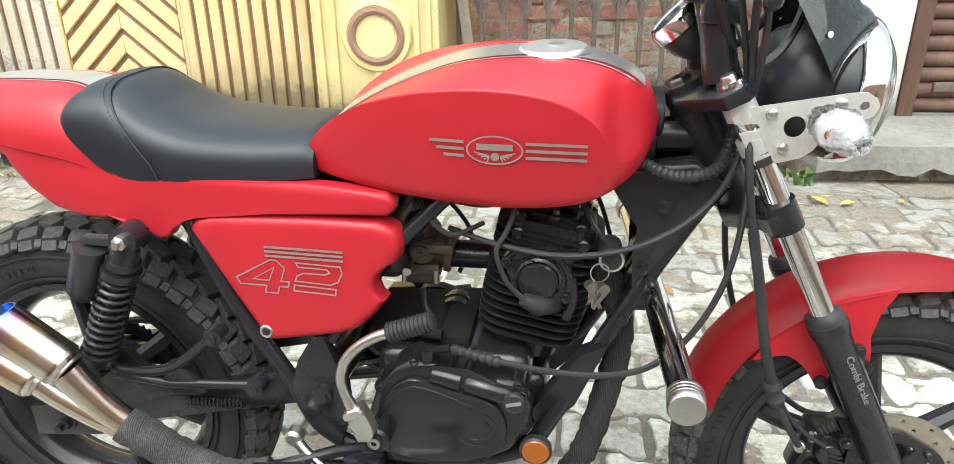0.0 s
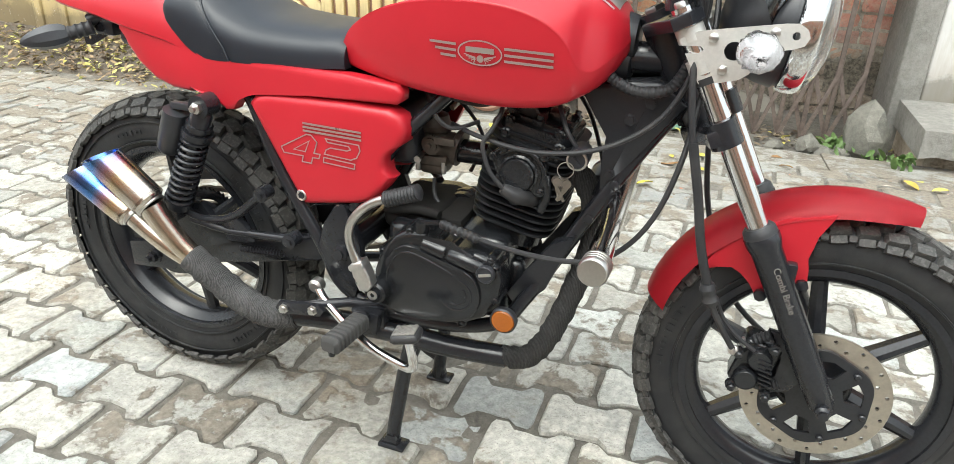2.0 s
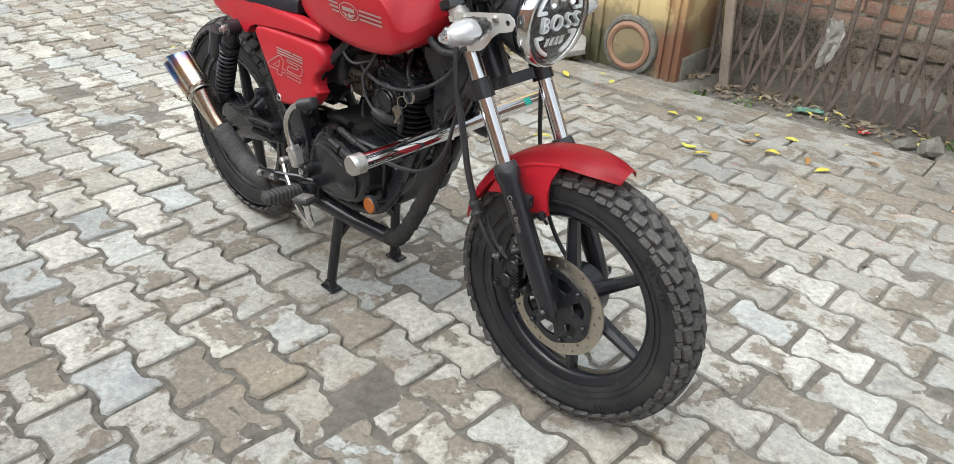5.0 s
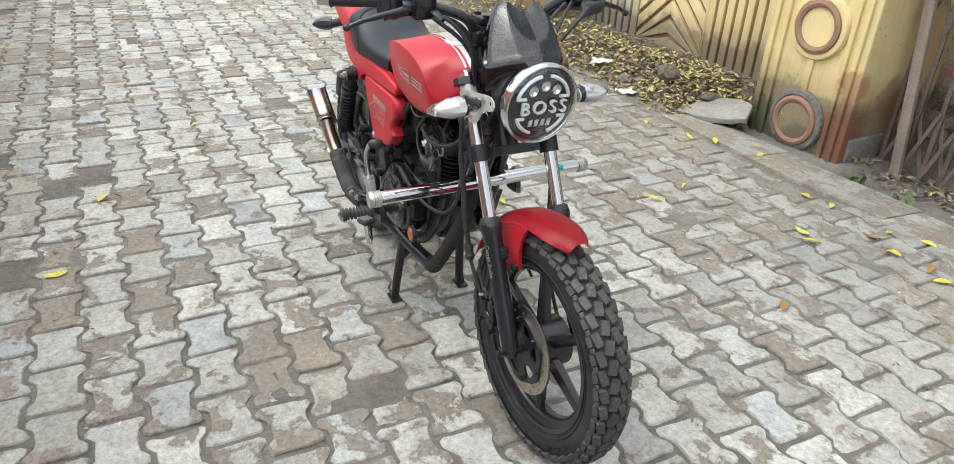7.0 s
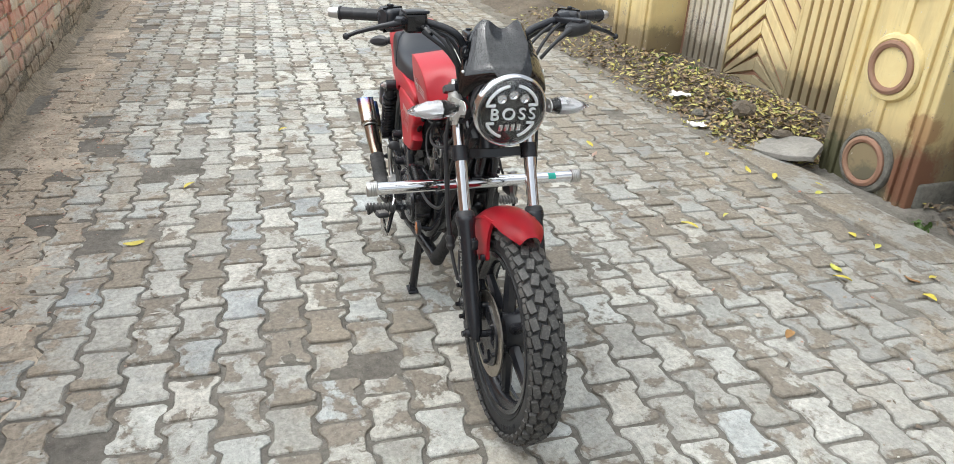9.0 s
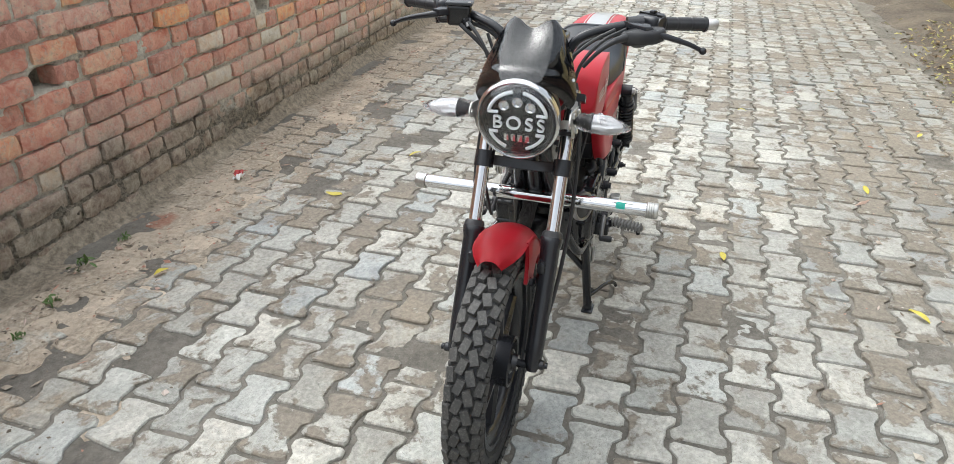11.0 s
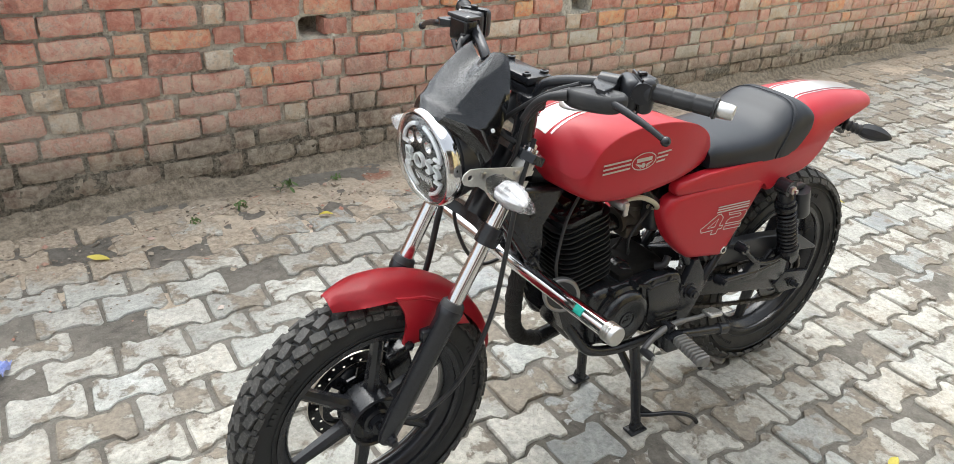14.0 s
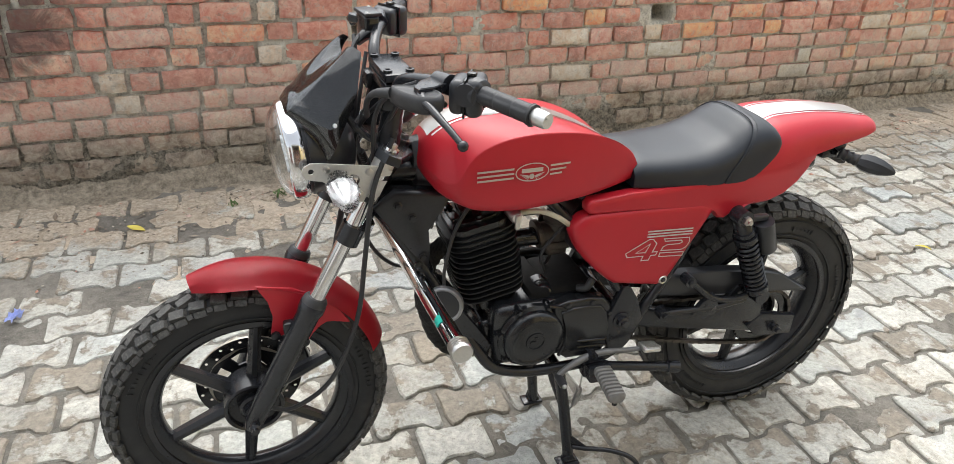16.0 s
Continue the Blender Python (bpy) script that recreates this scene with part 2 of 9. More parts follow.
    tan = k.ramp(k.noise(1.9, 7, 0.68, v, 0.8), ((0.53, (0, 0, 0)), (0.66, (1, 1, 1))))
    c = k.mix(k.math("MULTIPLY", tan, 0.34), c, k.ramp(fine, ((0.36, (0.27, 0.215, 0.150)), (0.64, (0.47, 0.40, 0.305)))))
    swept = k.ramp(k.math("ADD", k.math("MULTIPLY", k.noise(6, 8, 0.7, v, 0.6), 0.6), k.math("MULTIPLY", verge, 0.40)), ((0.51, (0, 0, 0)), (0.58, (1, 1, 1))))
    c = k.mix(k.math("MULTIPLY", swept, 0.85), c, brown)
    c = k.spot((-0.33, -1.73, 0.0), 0.13, v, c, (0.26, 0.075, 0.04))
    k.color(c)
    h = k.math("ADD", k.math("MULTIPLY", fine, 0.6), k.math("MULTIPLY", cloud, 0.5))
    h = k.math("ADD", h, k.math("MULTIPLY", crust, 0.45))
    k.bump(k.math("SUBTRACT", h, k.math("MULTIPLY", pits, 0.4)), 0.9, 0.005)
    return k.m


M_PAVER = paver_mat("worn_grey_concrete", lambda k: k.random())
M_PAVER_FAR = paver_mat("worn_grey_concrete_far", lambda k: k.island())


def soil_mat(name, dark, light, by_wall=False):
    k = Mat(name, 0.95)
    v = k.coord(world=True)
    a, b, c = k.noise(3, 6, 0.65, v), k.noise(34, 8, 0.78, v), k.noise(150, 3, 0.7, v)
    s = k.math("ADD", k.math("MULTIPLY", a, 0.5), k.math("MULTIPLY", b, 0.5))
    col = k.ramp(s, ((0.38, dark), (0.62, light)))
    col = k.mix(k.math("MULTIPLY", k.ramp(c, ((0.62, (0, 0, 0)), (0.7, (1, 1, 1)))), 0.5), col, (0.38, 0.35, 0.31))
    if by_wall:
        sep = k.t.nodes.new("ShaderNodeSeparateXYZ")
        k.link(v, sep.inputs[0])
        # darker band along the foot of the wall
        dark_foot = k.ramp(k.math("ADD", k.math("ADD", sep.outputs["Y"], 1.68), k.math("MULTIPLY", a, 0.30)), ((0.0, (1, 1, 1)), (0.13, (0, 0, 0))))
        col = k.mix(k.math("MULTIPLY", dark_foot, 0.85), col, k.ramp(b, ((0.36, (0.085, 0.072, 0.054)), (0.64, (0.37, 0.312, 0.236)))))
        col = k.spot((-0.33, -1.73, 0.0), 0.13, v, col, (0.26, 0.075, 0.04))
    k.color(col)
    k.bump(k.math("ADD", b, k.math("MULTIPLY", c, 0.4)), 1.0, 0.012)
    return k.m


M_JOINT = soil_mat("grey_brown_joint_dirt", (0.105, 0.097, 0.083), (0.255, 0.237, 0.204))
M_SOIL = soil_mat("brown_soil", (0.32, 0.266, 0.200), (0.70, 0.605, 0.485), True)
M_DARK_SOIL = soil_mat("dark_soil", (0.075, 0.062, 0.048), (0.18, 0.15, 0.115))


def brick_mat(name, rnd):
    k = Mat(name, 0.9)
    v = k.coord(world=True)
    r = rnd(k)
    base = k.ramp(r, ((0.0, (0.54, 0.275, 0.215)), (0.18, (0.70, 0.325, 0.245)), (0.38, (0.78, 0.365, 0.265)), (0.58, (0.76, 0.44, 0.35)), (0.76, (0.85, 0.46, 0.32)), (0.88, (0.90, 0.42, 0.215)), (0.93, (0.80, 0.61, 0.45)), (1.0, (0.70, 0.63, 0.50))))
    fine, mid = k.noise(110, 5, 0.8, v), k.noise(24, 9, 0.75, v, 0.5)
    c = k.mix(0.65, base, k.ramp(mid, ((0.36, (0.25, 0.235, 0.225)), (0.62, (0.86, 0.85, 0.84)))), "OVERLAY")
    dust = k.ramp(k.noise(21, 10, 0.8, v, 0.9), ((0.525, (0, 0, 0)), (0.58, (1, 1, 1))))
    c = k.mix(k.math("MULTIPLY", dust, 0.48), c, k.ramp(fine, ((0.35, (0.38, 0.325, 0.26)), (0.65, (0.76, 0.70, 0.59)))))
    pit = k.ramp(k.noise(46, 6, 0.75, v, 0.6), ((0.33, (1, 1, 1)), (0.40, (0, 0, 0))))
    c = k.mix(k.math("MULTIPLY", pit, 0.55), c, (0.16, 0.095, 0.075))
    speck = k.ramp(fine, ((0.3, (1, 1, 1)), (0.4, (0, 0, 0))))
    c = k.mix(k.math("MULTIPLY", speck, 0.40), c, (0.18, 0.12, 0.095))
    sep = k.t.nodes.new("ShaderNodeSeparateXYZ")
    geo = k.t.nodes.new("ShaderNodeNewGeometry")
    k.link(geo.outputs["Position"], sep.inputs[0])
    edge = k.math("ADD", k.math("ADD", sep.outputs["Z"], 0.07), k.math("MULTIPLY", k.noise(2.2, 5, 0.6, v), -0.5))
    pale = k.ramp(edge, ((0.06, (1, 1, 1)), (0.40, (0, 0, 0))))
    c = k.mix(k.math("MULTIPLY", pale, k.math("ADD", k.math("MULTIPLY", mid, 0.7), 0.25, True)), c, k.ramp(fine, ((0.35, (0.36, 0.325, 0.265)), (0.65, (0.68, 0.63, 0.535)))))
    dark_foot = k.ramp(edge, ((0.02, (1, 1, 1)), (0.11, (0, 0, 0))))
    c = k.mix(k.math("MULTIPLY", dark_foot, 0.80), c, k.ramp(mid, ((0.38, (0.125, 0.107, 0.080)), (0.62, (0.46, 0.40, 0.315)))))
    soot = k.ramp(k.noise(1.3, 6, 0.7, v, 1.0), ((0.66, (0, 0, 0)), (0.74, (1, 1, 1))))
    spot = k.t.nodes.new("ShaderNodeVectorMath")
    spot.operation = "DISTANCE"
    spot.inputs[1].default_value = (1.32, -1.9, 0.80)
    k.link(geo.outputs["Position"], spot.inputs[0])
    near = k.ramp(k.math("ADD", spot.outputs["Value"], k.math("MULTIPLY", k.noise(5, 5, 0.7, v, 1.5), 0.6)), ((0.50, (1, 1, 1)), (0.68, (0, 0, 0))))
    c = k.mix(k.math("MULTIPLY", k.math("MAXIMUM", near, k.math("MULTIPLY", soot, 0.5)), 0.75), c, (0.05, 0.045, 0.043))
    k.color(c)
    k.bump(k.math("ADD", k.math("MULTIPLY", fine, 0.8), mid), 1.0, 0.012)
    return k.m


M_BRICK = brick_mat("old_red_brick", lambda k: k.random())
M_BRICK_FAR = brick_mat("old_red_brick_far", lambda k: k.island())


def mortar_mat():
    k = Mat("crumbling_mortar", 0.95)
    v = k.coord(world=True)
    a, b = k.noise(50, 8, 0.8, v), k.noise(6, 6, 0.7, v)
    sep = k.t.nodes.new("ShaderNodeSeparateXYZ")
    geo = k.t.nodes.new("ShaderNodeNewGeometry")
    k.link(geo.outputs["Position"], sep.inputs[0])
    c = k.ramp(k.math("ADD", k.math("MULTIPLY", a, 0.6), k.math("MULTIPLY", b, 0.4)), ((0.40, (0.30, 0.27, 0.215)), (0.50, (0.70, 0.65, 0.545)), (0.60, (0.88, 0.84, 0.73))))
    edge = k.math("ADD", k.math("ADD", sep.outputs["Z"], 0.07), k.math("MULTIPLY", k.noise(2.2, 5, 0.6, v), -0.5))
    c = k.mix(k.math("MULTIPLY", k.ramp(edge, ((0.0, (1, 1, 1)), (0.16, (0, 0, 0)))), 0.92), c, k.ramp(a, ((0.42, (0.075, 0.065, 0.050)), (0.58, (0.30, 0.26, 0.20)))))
    k.color(c).bump(a, 1.0, 0.02)
    return k.m


M_MORTAR = mortar_mat()


def paint_mat(name, col, chips, under, rust=None):
    """Old thick paint with chips, grime and run marks."""
    k = Mat(name, 0.62)
    v = k.coord(world=True)
    broad, fine = k.noise(3.5, 6, 0.65, v), k.noise(45, 6, 0.7, v)
    tall = k.noise(9, 6, 0.7, k.coord((1.0, 1.0, 0.12), True))
    c = k.mix(0.4, col, k.ramp(broad, ((0.3, (0.3, 0.3, 0.3)), (0.7, (0.68, 0.67, 0.66)))), "OVERLAY")
    grime = k.ramp(tall, ((0.5, (0, 0, 0)), (0.75, (1, 1, 1))))
    c = k.mix(k.math("MULTIPLY", grime, 0.45), c, (0.30, 0.23, 0.13))
    sep = k.t.nodes.new("ShaderNodeSeparateXYZ")
    geo = k.t.nodes.new("ShaderNodeNewGeometry")
    k.link(geo.outputs["Position"], sep.inputs[0])
    low = k.ramp(k.math("ADD", sep.outputs["Z"], k.math("MULTIPLY", broad, -0.35)), ((0.0, (1, 1, 1)), (0.22, (0, 0, 0))))
    moss = k.ramp(k.math("ADD", sep.outputs["Z"], k.math("MULTIPLY", k.noise(4, 6, 0.7, v), -0.45)), ((-0.2 + 0.2, (1, 1, 1)), (0.05, (0, 0, 0))))
    chip = k.ramp(k.math("ADD", k.math("MULTIPLY", fine, 0.6), k.math("MULTIPLY", broad, 0.4)), ((chips, (0, 0, 0)), (chips + 0.02, (1, 1, 1))))
    c = k.mix(chip, c, under)
    if rust:
        c = k.mix(k.math("MULTIPLY", low, 0.62), c, rust)
        c = k.mix(k.math("MULTIPLY", moss, 0.5), c, (0.085, 0.085, 0.062))
    if name == "chipped_cream_yellow_paint":
        flake = k.noise(26, 8, 0.75, k.coord((1.0, 1.0, 0.35), True), 1.2)
        c = k.mix(k.math("MULTIPLY", k.ramp(flake, ((0.635, (0, 0, 0)), (0.65, (1, 1, 1)))), 0.85), c, (0.66, 0.63, 0.56))
        c = k.mix(k.ramp(flake, ((0.675, (0, 0, 0)), (0.685, (1, 1, 1)))), c, (0.20, 0.12, 0.08))
        for place, reach, col, amount in (((-0.46, 2.64, 0.06), 0.26, (0.20, 0.075, 0.045), 0.75), ((-0.47, 2.62, 0.34), 0.15, (0.30, 0.13, 0.06), 0.6), ((-1.02, 2.62, -0.02), 0.24, (0.075, 0.085, 0.045), 0.8), ((-0.72, 2.62, -0.06), 0.20, (0.10, 0.095, 0.065), 0.8), ((-0.44, 2.95, 0.25), 0.20, (0.25, 0.12, 0.06), 0.55)):
            c = k.spot(place, reach, v, c, col, amount)
    k.color(c).bump(k.math("SUBTRACT", k.math("MULTIPLY", fine, 0.3), chip), 0.4, 0.003)
    return k.m


M_YELLOW = paint_mat("chipped_cream_yellow_paint", (0.70, 0.575, 0.29), 0.60, (0.36, 0.31, 0.24), (0.21, 0.125, 0.075))
M_GATEPAINT = paint_mat("faded_yellow_gate_paint", (0.70, 0.575, 0.31), 0.62, (0.40, 0.37, 0.32), (0.23, 0.17, 0.10))
M_GATEWHITE = paint_mat("whitish_weathered_gate_paint", (0.62, 0.58, 0.48), 0.55, (0.42, 0.40, 0.36), (0.26, 0.21, 0.15))
M_GROOVE = paint_mat("brown_gate_paint", (0.27, 0.15, 0.10), 0.72, (0.32, 0.25, 0.2))
M_WHITEWALL = paint_mat("whitewash_plaster", (0.60, 0.595, 0.575), 0.66, (0.5, 0.48, 0.45), (0.30, 0.25, 0.2))
M_MAROON = paint_mat("maroon_frame_paint", (0.115, 0.058, 0.046), 0.60, (0.17, 0.12, 0.10))
M_RUST = simple("rusty_iron", (0.125, 0.096, 0.080), 0.8, 0.0, 60, 0.5, 0.5)
M_DIRTY_CONCRETE = soil_mat("mossy_dirty_concrete", (0.095, 0.092, 0.076), (0.26, 0.25, 0.215))
M_CONCRETE = soil_mat("old_concrete", (0.20, 0.193, 0.175), (0.37, 0.355, 0.325))

# ---- ground ----
WALL_Y = -1.90
GATE_Y = 2.62
LEAN_ROAD = Matrix.Rotation(radians(-2.6), 4, "Z")


def fall(x, y):
    """Height of the bedding: level in the lane, falling to the drain along the gates, rising in front of the double gate."""
    z = -0.010
    if y > 1.9:
        z -= 0.055 * min(1, (y - 1.9) / 0.45) ** 1.5
    if y > 2.30:
        z -= (0.06 if x > -0.35 else 0.02) * min(1, (y - 2.3) / 0.2)
    if x < -1.15 and y > 2.2:
        k = min(1, (-1.15 - x) / 0.35) * min(1, (y - 2.2) / 0.45)
        z = z * (1 - k) + 0.05 * k
    return z


def sheet(name, xs, ys, height, mat):
    vs = [(x, y, height(x, y)) for x in xs for y in ys]
    n = len(ys)
    fs = [(i * n + j, (i + 1) * n + j, (i + 1) * n + j + 1, i * n + j + 1) for i in range(len(xs) - 1) for j in range(n - 1)]
    return new(name, raw(name, vs, fs, mat, True))


gx = [-400, -120, -40, -20] + list(np.linspace(-14, -3.1, 110)) + list(np.linspace(-3.0, 2.2, 190)) + list(np.linspace(2.3, 4, 15)) + [8, 20, 60, 300]
gy = [-300, -80, -20, -6] + list(np.linspace(-2.2, 3.6, 210)) + [6, 20, 80, 300]


def bed(x, y):
    z = fall(x, y) + 0.0032
    if -15 < x < 5 and -2.3 < y < 3.7:
        z += 0.0058 * (noise.noise(Vector((x * 5, y * 5, 0.3))) + 0.6 * noise.noise(Vector((x * 17, y * 17, 2.0))))
    return z


tagged(sheet("ground", gx, gy, bed, M_JOINT), "grey brown dirt bedding under the pavers", "ground", kind="structure")


def drift(x, y):
    """Soil swept against the brick wall, over the outer pavers."""
    n = 0.010 * noise.noise(Vector((x * 2.6, y * 5.0, 1.7))) + 0.010 * noise.noise(Vector((x * 7, y * 9, 4.1))) + 0.003 * noise.noise(Vector((x * 31, y * 31, 7.7)))
    rise = 0.016 * min(1, max(0, (-1.0 - y) / 0.6)) + 0.006 * noise.noise(Vector((x * 1.1, 0, 5)))
    foot = max(0, (-1.845 - y) / 0.055) ** 1.3 * (0.055 + 0.05 * noise.noise(Vector((x * 2.3, 1, 9))))
    return -0.021 + rise + n + foot


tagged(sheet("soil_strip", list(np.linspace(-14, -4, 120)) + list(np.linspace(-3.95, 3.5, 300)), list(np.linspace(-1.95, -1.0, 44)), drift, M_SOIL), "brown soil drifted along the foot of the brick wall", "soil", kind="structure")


def bank(x, y):
    e = min(1, max(0, (y - 2.08) / 0.35)) * min(1, max(0, (-1.05 - x) / 0.3))
    n = 0.02 * noise.noise(Vector((x * 3, y * 3, 8.7))) + 0.012 * noise.noise(Vector((x * 9, y * 9, 3.3)))
    return fall(x, y) - 0.03 + 0.05 * e + n * e


tagged(sheet("soil_bank", list(np.linspace(-13, -0.95, 150)), list(np.linspace(2.0, 3.15, 24)), bank, M_DARK_SOIL), "dark soil bank in front of the double gate", "soil", kind="structure")

# crumbs of mortar, grit and twigs lying on the soil and in the joints
random.seed(17)
vv, ff = [], []
for i in range(2600):
    x = random.uniform(-3.6, 2.2)
    edge = random.random() < 0.72
    y = -1.78 + abs(random.gauss(0, 0.30)) if edge else random.uniform(1.0, 2.3)
    z = max(drift(x, y), 0.0) if edge else fall(x, y) + 0.010
    r = random.uniform(0.0025, 0.006) * (2.2 if random.random() < 0.06 else 1.0)
    o, turn = len(vv), random.uniform(0, 6.3)
    long = random.uniform(1.0, 1.8) if random.random() < 0.85 else random.uniform(3.0, 6.0)
    for a, b, c in ((long, 0, 0.2), (0, 1, 0.1), (-long, 0, 0.2), (0, -1, 0.1), (0.2, 0.1, 1.0)):
        vv.append((x + r * (a * math.cos(turn) - b * math.sin(turn)), y + r * (a * math.sin(turn) + b * math.cos(turn)), z + r * c * 0.8))
    ff += [(o, o + 1, o + 4), (o + 1, o + 2, o + 4), (o + 2, o + 3, o + 4), (o + 3, o, o + 4)]
kg = Mat("grit", 0.9)
kg.color(kg.ramp(kg.island(), ((0.0, (0.12, 0.10, 0.08)), (0.4, (0.26, 0.21, 0.16)), (0.7, (0.42, 0.38, 0.32)), (0.9, (0.42, 0.20, 0.14)), (1.0, (0.62, 0.60, 0.55)))))
tagged(new("grit", raw("grit", vv, ff, kg.m)), "grit, mortar crumbs and twigs on the lane edges", "grit", kind="stuff")

# ---- brick wall ----
random.seed(7)
COURSE, BED_JOINT = 0.0905, 0.0185


def brick_mesh(length, seed, height=COURSE - BED_JOINT, depth=0.09):
    """One worn brick: uneven front face round y=0 and a broken, rounded rim."""
    rnd = random.Random(seed)
    j = lambda a: rnd.uniform(-a, a)
    hx, hz = length / 2, height / 2 * rnd.uniform(0.95, 1.07)
    n, m = (7, 4) if length > 0.15 else (4, 4)
    vs, at = [], {}
    tilt_a, tilt_b = j(0.012), j(0.03)
    for i in range(n + 1):
        for k in range(m + 1):
            u, w = -1 + 2 * i / n, -1 + 2 * k / m
            x, z = u * hx, w * hz
            out = j(0.0024) + tilt_a * x + tilt_b * z
            if i in (0, n):
                x += j(0.0026)
                out -= 0.0015 + abs(j(0.0042))
            if k in (0, m):
                z += j(0.0023)
                out -= 0.0015 + abs(j(0.0042))
                if i in (0, n):
                    x *= rnd.uniform(0.975, 1.0)
                    z *= rnd.uniform(0.90, 1.0)
            at[i, k] = len(vs)
            vs.append((x, out, z))
    fs = [(at[i, k], at[i + 1, k], at[i + 1, k + 1], at[i, k + 1]) for i in range(n) for k in range(m)]
    rim = [at[i, 0] for i in range(n)] + [at[n, k] for k in range(m)] + [at[i, m] for i in range(n, 0, -1)] + [at[0, k] for k in range(m, 0, -1)]
    back = len(vs)
    vs += [(vs[i][0], -depth, vs[i][2]) for i in rim]
    q = len(rim)
    fs += [(rim[i], back + i, back + (i + 1) % q, rim[(i + 1) % q]) for i in range(q)]
    return vs, [f[::-1] for f in fs]


wall_south = thing("wall_south", "old red brick garden wall with crumbling mortar", "wall", kind="structure")
HOLES = ((-0.15, 7), (-1.72, 7), (1.42, 7), (-2.55, 7), (-4.3, 7))
bm = bmesh.new()
box(bm, (-5, WALL_Y - 0.48, 0.58), (18.4, 0.16, 1.96))
part("wall_core", bm, M_MORTAR, wall_south)
for z0, z1 in ((-0.4, 0.60), (0.71, 1.54)):
    bm = bmesh.new()
    box(bm, (-5, WALL_Y - 0.245, (z0 + z1) / 2), (18.3, 0.29, z1 - z0))
    part("wall_core", bm, M_MORTAR, wall_south)


def mortar_face(x, z):
    """Uneven mortar, flush with the bricks here and raked out there, open at the weep holes."""
    if any(abs(x - hx) < 0.058 and abs(z - 0.652 - (hr - 7) * COURSE) < 0.040 for hx, hr in HOLES):
        return WALL_Y - 0.34
    n = 0.8 * noise.noise(Vector((x * 7, z * 7, 0.5))) + 1.1 * noise.noise(Vector((x * 23, z * 23, 3.5))) + 0.9 * noise.noise(Vector((x * 60, z * 60, 6.5)))
    return WALL_Y - 0.0190 + 0.0090 * n + 0.012 * max(0.0, min(1.0, (0.24 + 0.08 * noise.noise(Vector((x * 1.7, 0.3, 1.1))) - z) / 0.08))


mx = list(np.arange(-14.0, -2.4, 0.06)) + list(np.arange(-2.4, 1.9, 0.012)) + list(np.arange(1.9, 4.15, 0.06))
mz = list(np.arange(-0.3, 1.15, 0.013)) + list(np.arange(1.15, 1.56, 0.05))
vs = [(x, mortar_face(x, z), z) for x in mx for z in mz]
nz = len(mz)
fs = [(i * nz + j, (i + 1) * nz + j, (i + 1) * nz + j + 1, i * nz + j + 1) for i in range(len(mx) - 1) for j in range(nz - 1)]
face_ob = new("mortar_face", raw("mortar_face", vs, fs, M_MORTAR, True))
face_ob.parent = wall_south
near, far_v, far_f = [], [], []
for row in range(-3, 17):
    z = 0.652 + (row - 7) * COURSE
    x = -14.0 + random.uniform(0, 0.15)
    long_next = row % 2 == 0
    while x < 4.1:
        length = (0.214 if long_next else 0.101) + random.uniform(-0.012, 0.012)
        if random.random() < 0.08:
            length *= random.uniform(0.75, 1.15)
        joint = random.uniform(0.012, 0.026)
        mid = x + length / 2
        x += length + joint
        long_next = not long_next if random.random() < 0.93 else long_next
        if any(row == hr and abs(mid - hx) < 0.085 for hx, hr in HOLES):
            continue
        tilt, out = random.gauss(0, 0.014), random.gauss(0.001, 0.0055)
        dz = 0.007 * noise.noise(Vector((mid * 1.3, row * 0.4, 2.2))) + random.gauss(0, 0.002)
        if row < 1:
            out -= 0.006 * random.random()
        if -1.75 < mid < 1.3 and 0 <= row <= 11:
            near.append((mid, z + dz, length, tilt, out))
        else:
            v, f = brick_mesh(length, random.randrange(10 ** 6))
            o = len(far_v)
            ct, st = math.cos(tilt), math.sin(tilt)
            far_v += [(mid + a * ct - c * st, WALL_Y + out + b, z + dz + a * st + c * ct) for a, b, c in v]
            far_f += [tuple(i + o for i in q) for q in f]
outer = new("outer_bricks", raw("outer_bricks", far_v, far_f, M_BRICK_FAR, True))
outer.data.set_sharp_from_angle(angle=radians(32))
outer.parent = wall_south
tagged(outer, "rows of old red bricks", kind="stuff")
brick_kinds = {}
for mid, z, length, tilt, out in near:
    key = (round(length / 0.012), random.randrange(6))
    if key not in brick_kinds:
        v, f = brick_mesh(key[0] * 0.012, 31 * key[0] + key[1])
        brick_kinds[key] = raw("brick", v, f, M_BRICK, True)
        brick_kinds[key].set_sharp_from_angle(angle=radians(32))
    ob = new("brick", brick_kinds[key])
    ob.parent = wall_south
    ob.matrix_basis = Matrix.Translation((mid, WALL_Y + out, z)) @ Matrix.Rotation(-tilt, 4, "Y")

